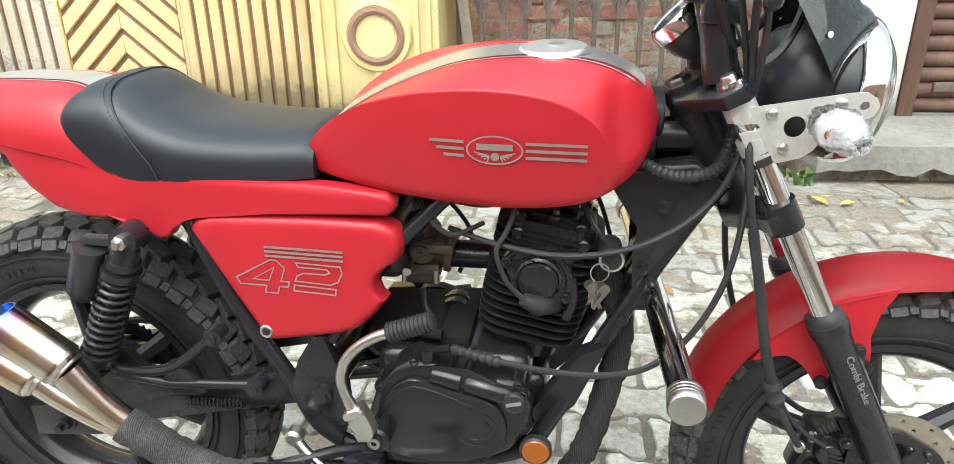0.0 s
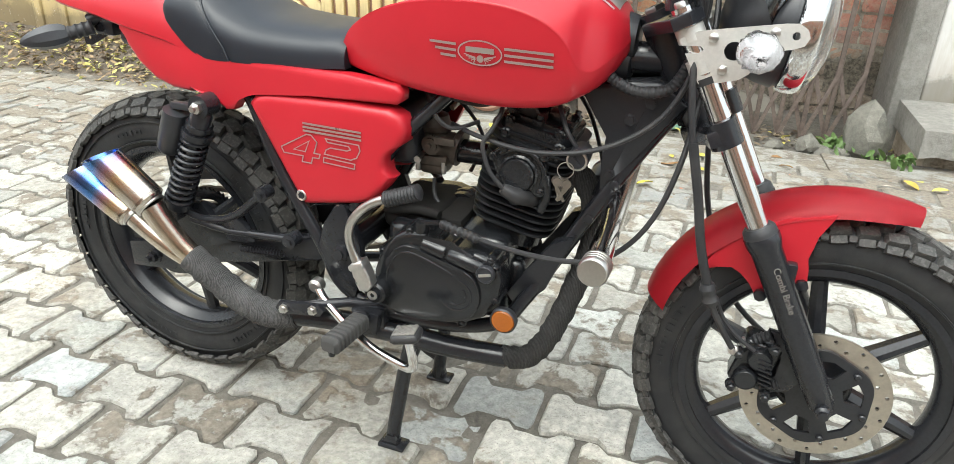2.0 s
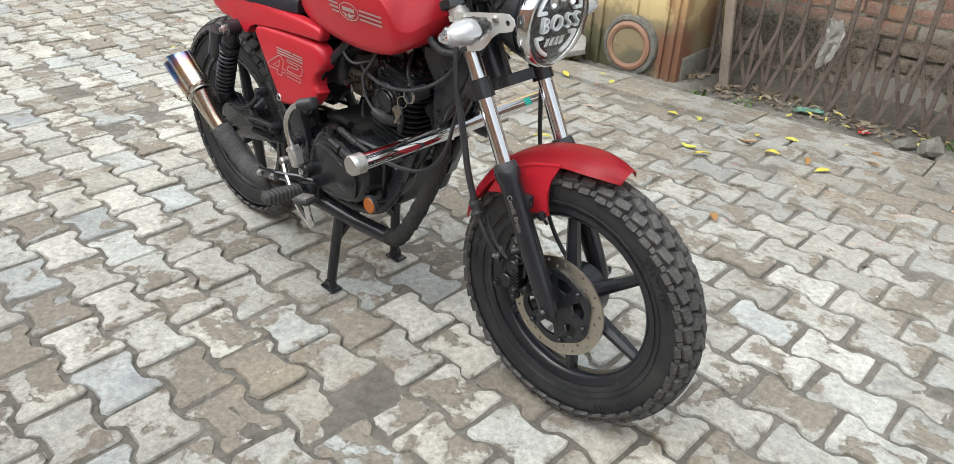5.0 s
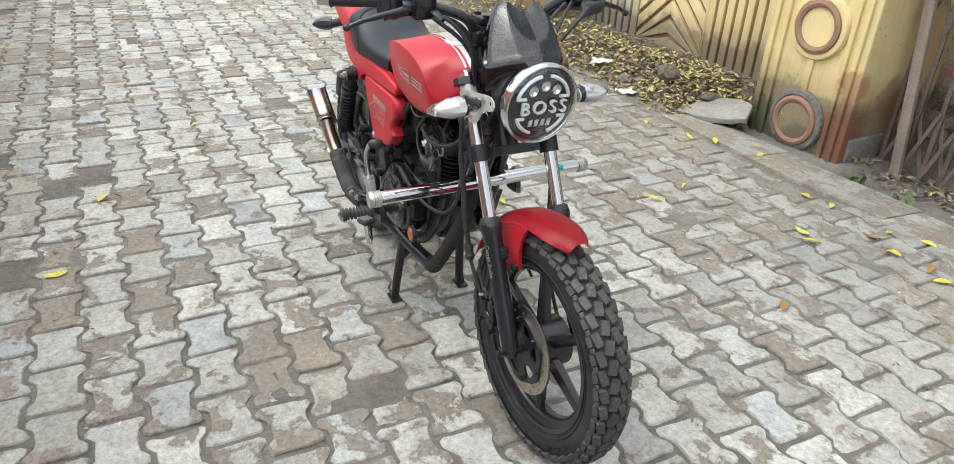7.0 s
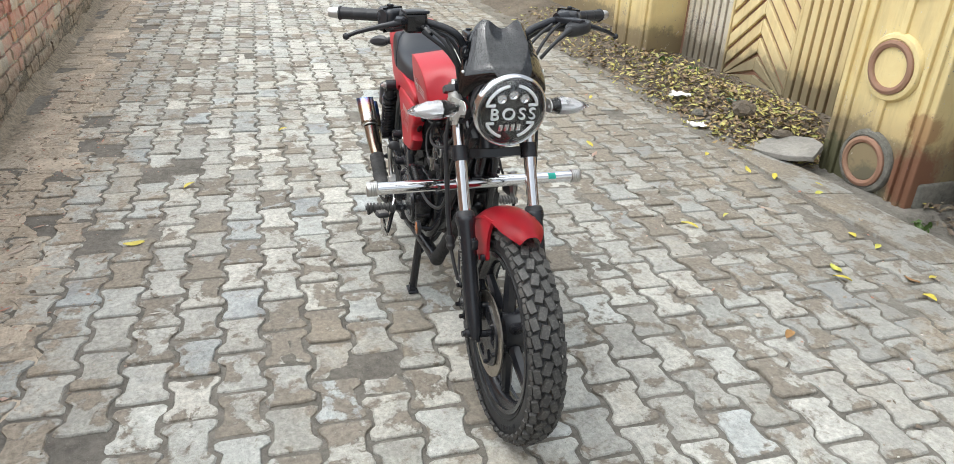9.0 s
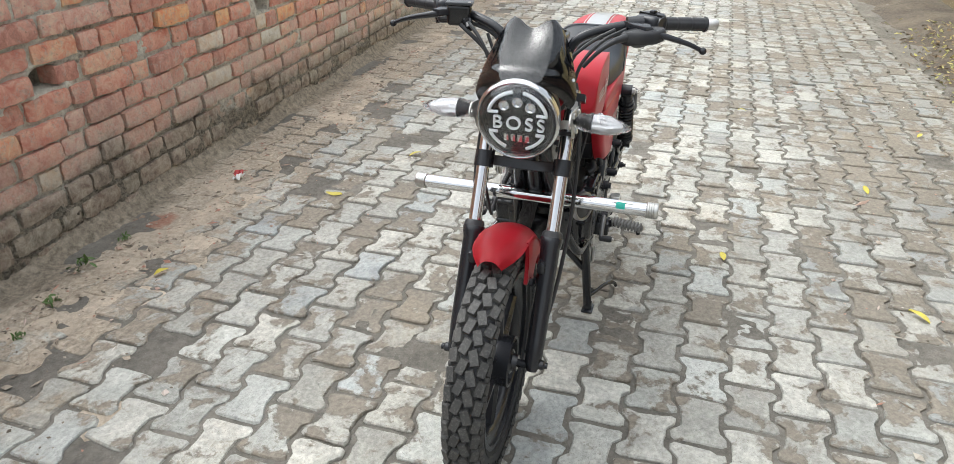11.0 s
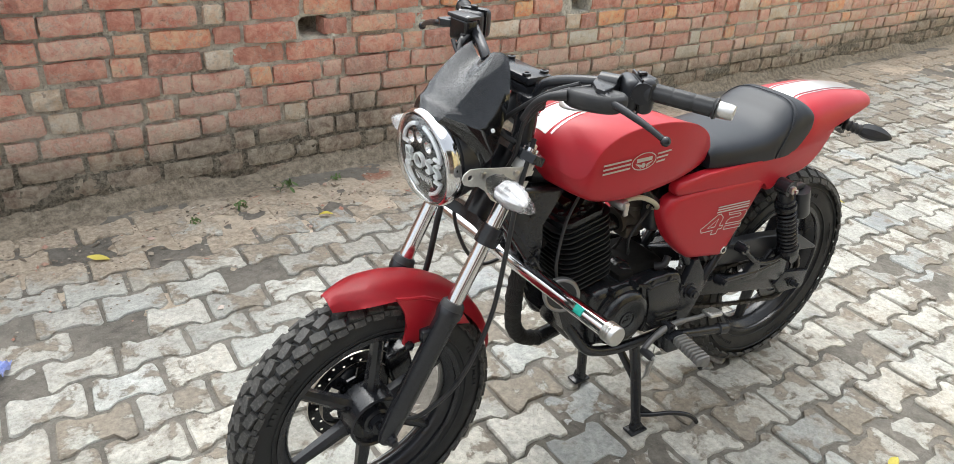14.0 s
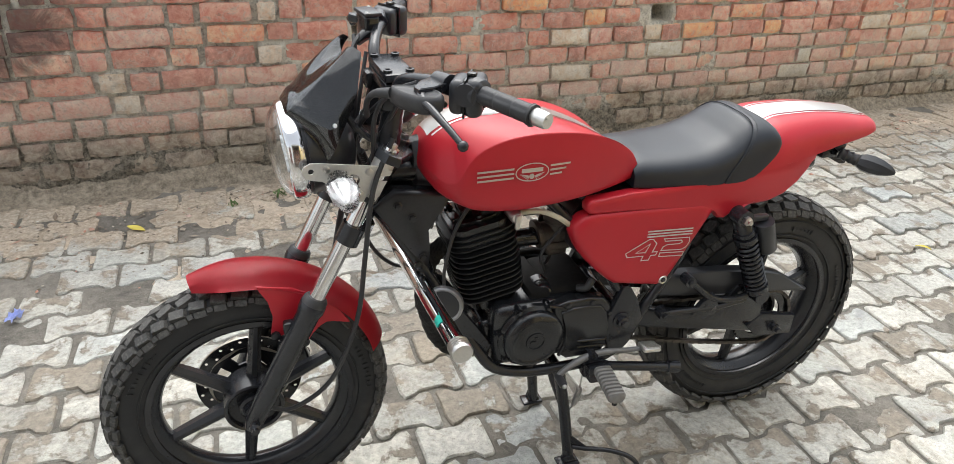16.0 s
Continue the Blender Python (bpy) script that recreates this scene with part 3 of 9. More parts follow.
# ---- yellow gate pillar with round mouldings ----
gate_pillar = thing("gate_pillar", "yellow plastered gate pillar with brown ringed round mouldings", "pillar", kind="structure")
PX0, PX1 = -1.10, -0.46
bm = bmesh.new()
box(bm, ((PX0 + PX1) / 2, GATE_Y + 0.36, 1.05), (PX1 - PX0, 0.70, 2.5), bev=0.012)
part("shaft", bm, M_YELLOW, gate_pillar)
bm = bmesh.new()
for cx in (PX0 + 0.045, PX0 + 0.115, PX1 - 0.05, PX1 - 0.11):
    box(bm, (cx, GATE_Y + 0.005, 1.05), (0.028, 0.03, 2.5), bev=0.005)
part("fluting", bm, M_YELLOW, gate_pillar)
bm = bmesh.new()
box(bm, (-0.77, GATE_Y + 0.006, 1.0), (0.04, 0.026, 2.3), bev=0.005)
part("stem", bm, M_YELLOW, gate_pillar)
bm = bmesh.new()
box(bm, (PX1 - 0.09, GATE_Y + 0.42, -0.05), (0.21, 0.72, 0.20), bev=0.015)
part("plinth", bm, M_DIRTY_CONCRETE, gate_pillar, "bare grey cement plinth")
for cz in (0.59, 0.07, 1.12, 1.64):
    bm = bmesh.new()
    lathe(bm, ((0.0, -0.02), (0.178, -0.02), (0.178, -0.005), (0.168, 0.012), (0.148, 0.016), (0.142, 0.010), (0.0, 0.010)), (-0.77, GATE_Y - 0.004, cz), (0, -1, 0), 40)
    ring = part("round_moulding", bm, M_YELLOW if cz > 0.3 else M_DIRTY_CONCRETE, gate_pillar)
    if cz < 0.3:
        bm = bmesh.new()
        lathe(bm, ((0.0, 0.0), (0.104, 0.0), (0.102, 0.010), (0.0, 0.012)), (-0.77, GATE_Y - 0.010, cz), (0, -1, 0), 36)
        part("centre_disc", bm, M_YELLOW, ring, "dirty yellow centre disc")
    bm = bmesh.new()
    lathe(bm, ((0.140, 0.0), (0.138, 0.016), (0.122, 0.022), (0.106, 0.016), (0.102, 0.0)), (-0.77, GATE_Y - 0.010, cz), (0, -1, 0), 40, True)
    part("brown_ring", bm, M_GROOVE, ring, "peeling brown painted ring")

# ---- sheet metal double gate with chevrons ----
double_gate = thing("double_gate", "yellow sheet metal gate with brown grooves and chevrons", "gate", kind="structure")
LEAF_Y = 3.06
bm = bmesh.new()
box(bm, (-2.2, LEAF_Y + 0.03, 1.15), (2.3, 0.04, 2.2))
part("leaf_sheet", bm, M_GROOVE, double_gate, "brown painted backing sheet")
for x0, x1, count in ((-1.99, -1.16, 10), (-3.30, -2.70, 7)):
    step = (x1 - x0) / count
    for i in range(count):
        bm = bmesh.new()
        box(bm, (x0 + (i + 0.5) * step, LEAF_Y, 1.15), (step * 0.70, 0.03, 2.2), bev=0.005)
        part("slat", bm, M_GATEPAINT if x0 > -2.5 else M_GATEWHITE, double_gate)
cx, half = -2.345, 0.345
for i in range(-1, 15):
    apex = 0.03 + 0.137 * i
    for sgn in (-1, 1):
        bm = bmesh.new()
        drop, h = 0.315, 0.098
        p = [(0, apex), (half, apex - drop), (half, apex - drop + h), (0, apex + h)]
        p = [(a, max(b, 0.05)) for a, b in p]
        if p[3][1] - p[0][1] < 0.02:
            bm.free()
            continue
        prism(bm, [(cx + sgn * a, b) for a, b in p], lambda a, b, t: (a, LEAF_Y + 0.012 - t, b), 0.026, 0.004, 1)
        part("chevron_bar", bm, M_GATEPAINT, double_gate)
for x in (cx - half - 0.018, cx + half + 0.018):
    bm = bmesh.new()
    box(bm, (x, LEAF_Y - 0.004, 1.15), (0.02, 0.03, 2.2), bev=0.004)
    part("edge_bar", bm, M_GATEPAINT, double_gate)

far_pillar = thing("far_pillar", "yellow plastered gate pillar beyond the double gate", "pillar", kind="structure")
bm = bmesh.new()
box(bm, (-3.66, GATE_Y + 0.45, 1.05), (0.62, 0.70, 2.5), bev=0.02)
part("shaft", bm, M_YELLOW, far_pillar)
bm = bmesh.new()
for cx2 in (-3.90, -3.70, -3.42):
    box(bm, (cx2, GATE_Y + 0.095, 1.05), (0.05, 0.03, 2.5), bev=0.006)
part("fluting", bm, M_YELLOW, far_pillar)
bm = bmesh.new()
box(bm, (-8.6, GATE_Y + 0.5, 1.05), (9.2, 0.25, 2.5), bev=0.01)
solid("wall_north", bm, M_YELLOW, "yellow plastered boundary wall along the lane", "wall", kind="structure")

# ---- folding lattice gate, broken wall behind it ----
lattice_gate = thing("lattice_gate", "rusty iron folding lattice gate", "gate", kind="structure")
LAT_Y = 2.92
pitch, bottom, top = 0.118, -0.13, 2.1
xs = [-0.40 + i * pitch for i in range(14)]
random.seed(41)
for i, x in enumerate(xs):
    bm = bmesh.new()
    box(bm, (x, LAT_Y, (top + bottom) / 2), (0.024, 0.012, top - bottom), Matrix.Rotation(radians(random.uniform(-0.5, 0.5)), 3, "Y"), bev=0.002)
    part("upright", bm, M_RUST, lattice_gate)
rise = 0.37
for i in range(len(xs) - 1):
    for kz in range(3):
        z0 = bottom + 0.015 + kz * 0.76
        for a, b, dy in ((z0, z0 + rise, -0.012), (z0 + rise, z0, 0.012)):
            bm = bmesh.new()
            p, q = Vector((xs[i], LAT_Y + dy, a)), Vector((xs[i + 1], LAT_Y + dy, b))
            d = q - p
            box(bm, (p + q) / 2, (d.length + 0.02, 0.005, 0.020), Matrix.Rotation(-math.atan2(d.z, d.x), 3, "Y"))
            part("lattice_bar", bm, M_RUST, lattice_gate)
        bm = bmesh.new()
        lathe(bm, ((0.0, 0.0), (0.006, 0.0), (0.005, 0.003), (0.0, 0.004)), ((xs[i] + xs[i + 1]) / 2, LAT_Y - 0.0145, z0 + rise / 2), (0, -1, 0), 8)
        part("rivet", bm, M_RUST, lattice_gate)
bm = bmesh.new()
box(bm, (-0.33, LAT_Y - 0.05, 0.42), (0.055, 0.03, 1.15), Matrix.Rotation(radians(-7), 3, "Y"), 0.004)
solid("wooden_post", bm, simple("weathered_plank", (0.26, 0.21, 0.17), 0.85, 0, 70, 0.3, 0.5), "grey weathered plank leaning on the lattice gate", "plank")

wall_behind = thing("wall_behind", "ruined brick wall behind the lattice gate", "wall", kind="structure")
bm = bmesh.new()
box(bm, (0.4, 3.62, 0.95), (2.2, 0.23, 2.4))
part("mortar_core", bm, M_MORTAR, wall_behind)
BY = 3.49
random.seed(11)
vv, ff = [], []
for row in range(27):
    x = -0.6 + random.uniform(0, 0.15)
    while x < 1.45:
        length = random.choice((0.215, 0.215, 0.11))
        if not (row < 4 and random.random() < 0.35):
            v, f = brick_mesh(length, random.randrange(10 ** 6))
            o, out = len(vv), random.uniform(-0.015, 0.02)
            vv += [(x + length / 2 + a, BY - out - b, -0.12 + row * COURSE + c) for a, b, c in v]
            ff += [tuple(i + o for i in q[::-1]) for q in f]
        x += length + 0.014
tagged(new("outer_bricks", raw("outer_bricks", vv, ff, M_BRICK_FAR)), kind="stuff").parent = wall_behind
bm = bmesh.new()
rag_edge = [(0.24, -0.34), (0.25, -0.12), (0.262, -0.03), (0.30, 0.004), (0.345, -0.006), (0.384, 0.006), (0.43, -0.012), (0.50, 0.002), (0.56, -0.016), (0.62, -0.012), (0.66, -0.030), (0.725, -0.024), (0.78, -0.060), (0.818, -0.092), (0.84, -0.18), (0.87, -0.34)]
prism(bm, rag_edge, lambda a, b, t: (a, 3.455 - t - 0.10 * max(0.0, -b), b), 0.045, 0.012, 2)
part("plaster_patch", bm, paint_mat("pale_lime_plaster", (0.80, 0.78, 0.72), 0.62, (0.6, 0.57, 0.5), (0.36, 0.30, 0.24)), wall_behind, "pale broken plaster on the wall's foot")

# slab out of view, added overhead to keep light off the passage
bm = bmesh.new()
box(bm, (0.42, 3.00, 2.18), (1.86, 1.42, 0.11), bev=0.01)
solid("unseen_shade_slab", bm, M_CONCRETE, "unseen concrete slab added to darken the gated passage", "roof", kind="structure")

# ---- white wall, concrete doorstep, shutter ----
bm = bmesh.new()
box(bm, (1.62, 3.06, 1.05), (0.46, 0.40, 2.5), bev=0.015)
solid("wall_white", bm, M_WHITEWALL, "whitewashed plaster wall end", "wall", kind="structure")
bm = bmesh.new()
box(bm, (1.325, 3.06, 0.95), (0.125, 0.44, 2.3), bev=0.012)
solid("wall_stub", bm, M_CONCRETE, "weathered grey plaster edge of the white wall", "wall", kind="structure")
bm = bmesh.new()
box(bm, (5.2, 3.02, 1.05), (3.9, 0.24, 2.5), bev=0.01)
solid("wall_northeast", bm, M_WHITEWALL, "plain whitewashed wall along the lane", "wall", kind="structure")
random.seed(3)
doorstep = thing("doorstep", "worn concrete doorstep slab with a broken lower edge", "step")
bm = bmesh.new()
pts = [(1.30, 0.155)] + [(1.30 + i * 0.072, 0.045 + random.uniform(-0.03, 0.018)) for i in range(25)] + [(3.1, 0.155)]
prism(bm, pts, lambda a, b, t: (a, 2.29 + t, b), 0.58)
part("slab", bm, M_CONCRETE, doorstep)
bm = bmesh.new()
box(bm, (2.2, 2.62, -0.04), (1.75, 0.46, 0.30), bev=0.01)
part("base", bm, M_SOIL, doorstep, "earth and rubble under the slab")
for i in range(7):
    v, f = brick_mesh(0.21, i)
    ob = new("brick", raw("brick", [(a, -b, c) for a, b, c in v], [q[::-1] for q in f], M_BRICK))
    ob.parent = doorstep
    ob.matrix_basis = pose(1.46 + i * 0.235, 2.385, -0.005 + 0.004 * (i % 3), 0, random.uniform(-4, 4), 0)
bm = bmesh.new()
box(bm, (1.892, 2.98, 1.15), (0.078, 0.26, 2.0), bev=0.006)
solid("shutter_frame", bm, M_MAROON, "maroon painted shutter frame post", "frame", kind="structure")
shutter = thing("shutter", "brown rusty rolling shutter, closed", "shutter", kind="structure")
for i in range(26):
    bm = bmesh.new()
    tube(bm, [(1.935, 2.93, 0.20 + i * 0.078), (3.2, 2.93, 0.20 + i * 0.078)], 0.042, 10)
    part("slat", bm, M_MAROON, shutter)
bm = bmesh.new()
box(bm, (2.06, 2.875, 0.30), (0.10, 0.03, 0.05), bev=0.008)
part("latch", bm, M_RUST, shutter)

# ---- concrete edging along the drain ----
random.seed(5)
edging = thing("edging", "worn concrete edging strip along the drain", "kerb", kind="structure")
x = -1.30
while x < 3.3:
    w = random.uniform(0.5, 0.8)
    bm = bmesh.new()
    poly = [(x, 2.11 + random.uniform(-0.02, 0.02)), (x + w * 0.5, 2.10 + random.uniform(-0.03, 0.02)), (x + w - 0.006, 2.11), (x + w - 0.006, 2.40 + random.uniform(-0.04, 0.04)), (x + w * 0.6, 2.42), (x + w * 0.3, 2.39), (x, 2.41 + random.uniform(-0.04, 0.03))]
    prism(bm, poly, lambda a, b, t: (a, b, -0.09 + t - 0.09 * (b - 2.17)), 0.075, 0.006)
    part("kerb_piece", bm, M_PAVER, edging)
    x += w

# ---- loose things on the ground ----
bm = bmesh.new()
prism(bm, [(-0.20, -0.10), (-0.06, -0.135), (0.10, -0.13), (0.21, -0.085), (0.17, 0.06), (0.08, 0.12), (-0.05, 0.105), (-0.12, 0.05)], lambda a, b, t: (a, b, t), 0.042, 0.006, 2)
bmesh.ops.triangulate(bm, faces=[f for f in bm.faces if len(f.verts) > 4])
bmesh.ops.subdivide_edges(bm, edges=list(bm.edges), cuts=2, use_grid_fill=True)
for v in bm.verts:
    v.co += Vector((noise.noise(v.co * 23), noise.noise(v.co * 23 + Vector((3, 0, 0))), 0.5 * noise.noise(v.co * 15))) * 0.008
slab = solid("concrete_slab", bm, M_CONCRETE, "broken concrete slab tilted over the drain edge", "slab", angle=30)
slab.matrix_world = pose(-1.20, 2.47, 0.0, 12, -8, 16) @ Matrix.Diagonal((1.1, 1.15, 0.75, 1))


def leaf_mesh(seed, mat):
    rnd = random.Random(seed)
    n, vs, fs = 6, [], []
    L, W, bend = 0.034, rnd.uniform(0.0115, 0.016), rnd.uniform(-0.006, 0.009)
    for i in range(n + 1):
        t = i / n
        w = W * math.sin(math.pi * min(1, t * 0.94 + 0.03)) ** 0.8
        z = bend * math.sin(math.pi * t) + 0.003
        vs += [((t - 0.5) * 2 * L, -w, z + 0.004), ((t - 0.5) * 2 * L, 0, z), ((t - 0.5) * 2 * L, w, z + 0.004 + rnd.uniform(0, 0.003))]
    for i in range(n):
        a = 3 * i
        fs += [(a, a + 3, a + 4, a + 1), (a + 1, a + 4, a + 5, a + 2)]
    return vs, fs


def leaf_mat(name, stops):
    k = Mat(name, 0.55)
    r = k.random() if name == "fallen_leaf" else k.island()
    c = k.ramp(r, stops)
    c = k.mix(0.3, c, k.ramp(k.noise(60, 5), ((0.3, (0.2, 0.2, 0.2)), (0.7, (0.75, 0.75, 0.75)))), "OVERLAY")
    k.color(c)
    return k.m


YEL = ((0.0, (0.50, 0.42, 0.05)), (0.35, (0.58, 0.50, 0.10)), (0.6, (0.42, 0.44, 0.08)), (0.8, (0.45, 0.24, 0.05)), (1.0, (0.25, 0.14, 0.06)))
M_LEAF = leaf_mat("fallen_leaf", YEL)
M_LITTER = leaf_mat("leaf_litter", ((0.0, (0.42, 0.38, 0.10)), (0.16, (0.50, 0.45, 0.16)), (0.28, (0.30, 0.32, 0.10)), (0.40, (0.37, 0.27, 0.12)), (0.62, (0.23, 0.160, 0.095)), (1.0, (0.10, 0.075, 0.052))))
M_DRY = leaf_mat("dry_litter", ((0.0, (0.30, 0.27, 0.20)), (0.25, (0.20, 0.15, 0.095)), (0.6, (0.11, 0.08, 0.055)), (0.93, (0.26, 0.22, 0.16)), (0.97, (0.50, 0.44, 0.11)), (1.0, (0.50, 0.44, 0.11))))
random.seed(21)
leaf_kinds = [raw("fallen_leaf", *leaf_mesh(i, M_LEAF), M_LEAF, True) for i in range(6)]
SPOTS = [(0.62, 1.80), (0.54, 1.85), (0.40, 1.83), (0.27, 1.99), (0.27, 1.88), (0.40, 2.07), (-0.13, 1.95), (-0.39, 1.26), (0.47, 1.11), (-0.29, 2.16), (0.11, 1.64), (0.19, 1.60), (-0.01, 1.98),
         (0.75, 2.05), (0.72, 2.22), (0.60, 2.25), (1.25, 2.05), (1.32, 1.95), (1.22, 1.98), (1.55, 2.0), (-0.62, 2.2), (-0.85, 2.1), (-0.95, 2.0), (-1.2, 1.9), (-0.75, 2.3), (-0.45, 1.5), (0.05, -1.42), (0.9, -1.5), (-0.78, -1.1), (-0.65, 0.62),
         (-1.35, -0.9), (-2.1, -0.4), (-2.6, 0.8), (-1.5, 1.3), (-3.2, 1.4), (-2.4, 1.75)]
for i, (x, y) in enumerate(SPOTS):
    ob = new("fallen_leaf", leaf_kinds[i % 6])
    z = max(fall(x, y), drift(x, y) if y < -1.1 else -1) + 0.014
    ob.matrix_world = pose(x, y, z, random.uniform(-12, 12), random.uniform(-10, 10), random.uniform(0, 360)) @ Matrix.Scale(random.uniform(0.75, 1.2), 4)
    tagged(ob, "small yellow fallen leaf on the paving", "leaf", "fallen leaves")
vv, ff = [], []
for i in range(4300):
    x = -1.05 - abs(random.gauss(0, 1.5)) if random.random() < 0.75 else random.uniform(-5.5, -1.2)
    y = random.triangular(2.0, 3.02, 2.6)
    if x < -6 or (y < 2.22 and random.random() < 0.6):
        continue
    v, f = leaf_mesh(random.randrange(40), None)
    m = pose(x, y, bank(x, y) + 0.008 + random.random() * 0.02, random.uniform(-35, 35), random.uniform(-35, 35), random.uniform(0, 360)) @ Matrix.Scale(random.uniform(0.38, 0.80), 4)
    o = len(vv)
    vv += [tuple(m @ Vector(p)) for p in v]
    ff += [tuple(k + o for k in q) for q in f]
tagged(new("leaf_litter", raw("leaf_litter", vv, ff, M_LITTER, True)), "heap of yellow and brown fallen leaves by the gate", "leaves", kind="stuff")
vv, ff = [], []
for i in range(520):
    x, y = random.uniform(-0.5, 1.5), random.triangular(2.62, 3.05, 2.80)
    v, f = leaf_mesh(random.randrange(40), None)
    m = pose(x, y, fall(x, y) + 0.012 + random.random() * 0.012, random.uniform(-30, 30), random.uniform(-30, 30), random.uniform(0, 360)) @ Matrix.Scale(random.uniform(0.35, 0.8), 4)
    o = len(vv)
    vv += [tuple(m @ Vector(p)) for p in v]
    ff += [tuple(k + o for k in q) for q in f]
tagged(new("dry_litter", raw("dry_litter", vv, ff, M_DRY, True)), "dry brown leaf litter at the foot of the lattice gate", "leaves", kind="stuff")


def stone(name, at, size, mat, label, category, group=""):
    bm = bmesh.new()
    bmesh.ops.create_icosphere(bm, subdivisions=2, radius=1)
    s = random.uniform(0, 50)
    for v in bm.verts:
        v.co *= 1 + 0.35 * noise.noise(v.co * 1.3 + Vector((s, 0, 0)))
        v.co = Vector((v.co.x * size[0], v.co.y * size[1], v.co.z * size[2]))
    ob = solid(name, bm, mat, label, category, group, angle=25)
    ob.matrix_world = pose(*at, 0, 0, random.uniform(0, 180))
    return ob


stone("soil_clod", (-1.33, 2.52, 0.045), (0.075, 0.05, 0.025), M_DARK_SOIL, "dark earth lying on the concrete slab", "clod")
stone("soil_clod", (-1.75, 2.55, 0.07), (0.10, 0.08, 0.055), M_DARK_SOIL, "dark clod of earth among fallen leaves", "clod")
stone("rubble_stone", (1.15, 2.64, 0.015), (0.115, 0.10, 0.15), M_DIRTY_CONCRETE, "large grey rubble lump beside the doorstep", "stone", "rubble stones")
stone("rubble_stone", (0.88, 2.52, -0.03), (0.06, 0.05, 0.05), M_DIRTY_CONCRETE, "large grey rubble lump beside the doorstep", "stone", "rubble stones")
for x, y, s in ((-1.95, 2.35, 0.05), (-2.3, 2.4, 0.06), (0.95, 2.55, 0.09), (1.05, 2.62, 0.07), (0.75, 2.68, 0.05), (1.1, 2.45, 0.05)):
    stone("rubble_stone", (x, y, fall(x, y) + s * 0.45), (s, s * 0.8, s * 0.6), M_DIRTY_CONCRETE, "grey rubble stone near the gates", "stone", "rubble stones")

M_PLASTIC_WHITE = simple("white_plastic_scrap", (0.75, 0.74, 0.72), 0.4, 0, 60, 0.1)
M_PLASTIC_RED = simple("red_foil_scrap", (0.45, 0.05, 0.05), 0.35, 0, 60, 0.2)
M_PLASTIC_GREEN = simple("pale_green_plastic", (0.13, 0.27, 0.21), 0.4, 0, 60, 0.2)
M_PLASTIC_BLUE = simple("blue_white_foil", (0.30, 0.36, 0.68), 0.35, 0, 60, 0.3)


def scrap(at, size, mat, label):
    bm = bmesh.new()
    bmesh.ops.create_grid(bm, x_segments=9, y_segments=7, size=1)
    s = random.uniform(0, 90)
    for v in bm.verts:
        v.co = Vector((v.co.x * size[0] * (1 + 0.4 * noise.noise(v.co * 1.4 + Vector((0, s, 0)))), v.co.y * size[1] * (1 + 0.5 * noise.noise(v.co * 1.6 + Vector((0, 0, s)))), 0.020 * noise.noise(v.co * 2.6 + Vector((s, 0, 0))) + 0.014))
    bmesh.ops.solidify(bm, geom=list(bm.faces), thickness=0.0012)
    ob = solid("litter_scrap", bm, mat, label, "litter", "litter scraps")
    ob.matrix_world = pose(*at, 0, 0, random.uniform(0, 180))


scrap((-0.86, -1.635, 0.005), (0.03, 0.02), M_PLASTIC_RED, "small red and white sweet wrapper")
scrap((-0.82, -1.61, 0.005), (0.035, 0.018), M_PLASTIC_WHITE, "scrap of white paper on soil")
scrap((-1.75, 2.20, -0.02), (0.06, 0.03), M_PLASTIC_WHITE, "scrap of white plastic by the leaves")
scrap((-2.25, 2.38, 0.03), (0.07, 0.04), M_PLASTIC_WHITE, "crumpled white paper among leaves")
scrap((-1.95, 2.62, 0.06), (0.05, 0.035), M_PLASTIC_GREEN, "pale green plastic scrap among leaves")
scrap((0.55, 2.72, -0.12), (0.03, 0.02), M_PLASTIC_RED, "red foil packet in the drain")
bm = bmesh.new()
grid = [[bm.verts.new((0.232 + (u - 0.5) * (0.050 + 0.045 * math.sin(2.6 * w + 0.6)) + 0.012 * math.sin(5 * w) + 0.010 * noise.noise(Vector((u * 3, w * 6, 1.0))), 2.895 + 0.022 * noise.noise(Vector((u * 5, w * 7, 4.0))) + 0.010 * math.sin(9 * u + 3 * w), 0.365 - 0.245 * w - 0.020 * math.sin(7 * u) * w)) for w in np.linspace(0, 1, 19)] for u in np.linspace(0, 1, 13)]
for a, b in zip(grid, grid[1:]):
    for k in range(18):
        bm.faces.new((a[k], b[k], b[k + 1], a[k + 1]))
bmesh.ops.solidify(bm, geom=list(bm.faces), thickness=0.002)
solid("rag", bm, simple("dirty_white_cloth", (0.50, 0.48, 0.44), 0.9, 0, 60, 0.3, 0.3), "torn dirty white rag hanging on the lattice gate", "cloth")
scrap((0.25, 2.80, -0.11), (0.07, 0.04), M_PLASTIC_GREEN, "crumpled green plastic bag by the lattice gate")
scrap((1.55, -0.85, 0.004), (0.02, 0.015), M_PLASTIC_BLUE, "blue and white foil scrap on paving")
scrap((1.25, -0.98, 0.006), (0.03, 0.015), M_PLASTIC_BLUE, "blue and white foil scrap on the paving edge")

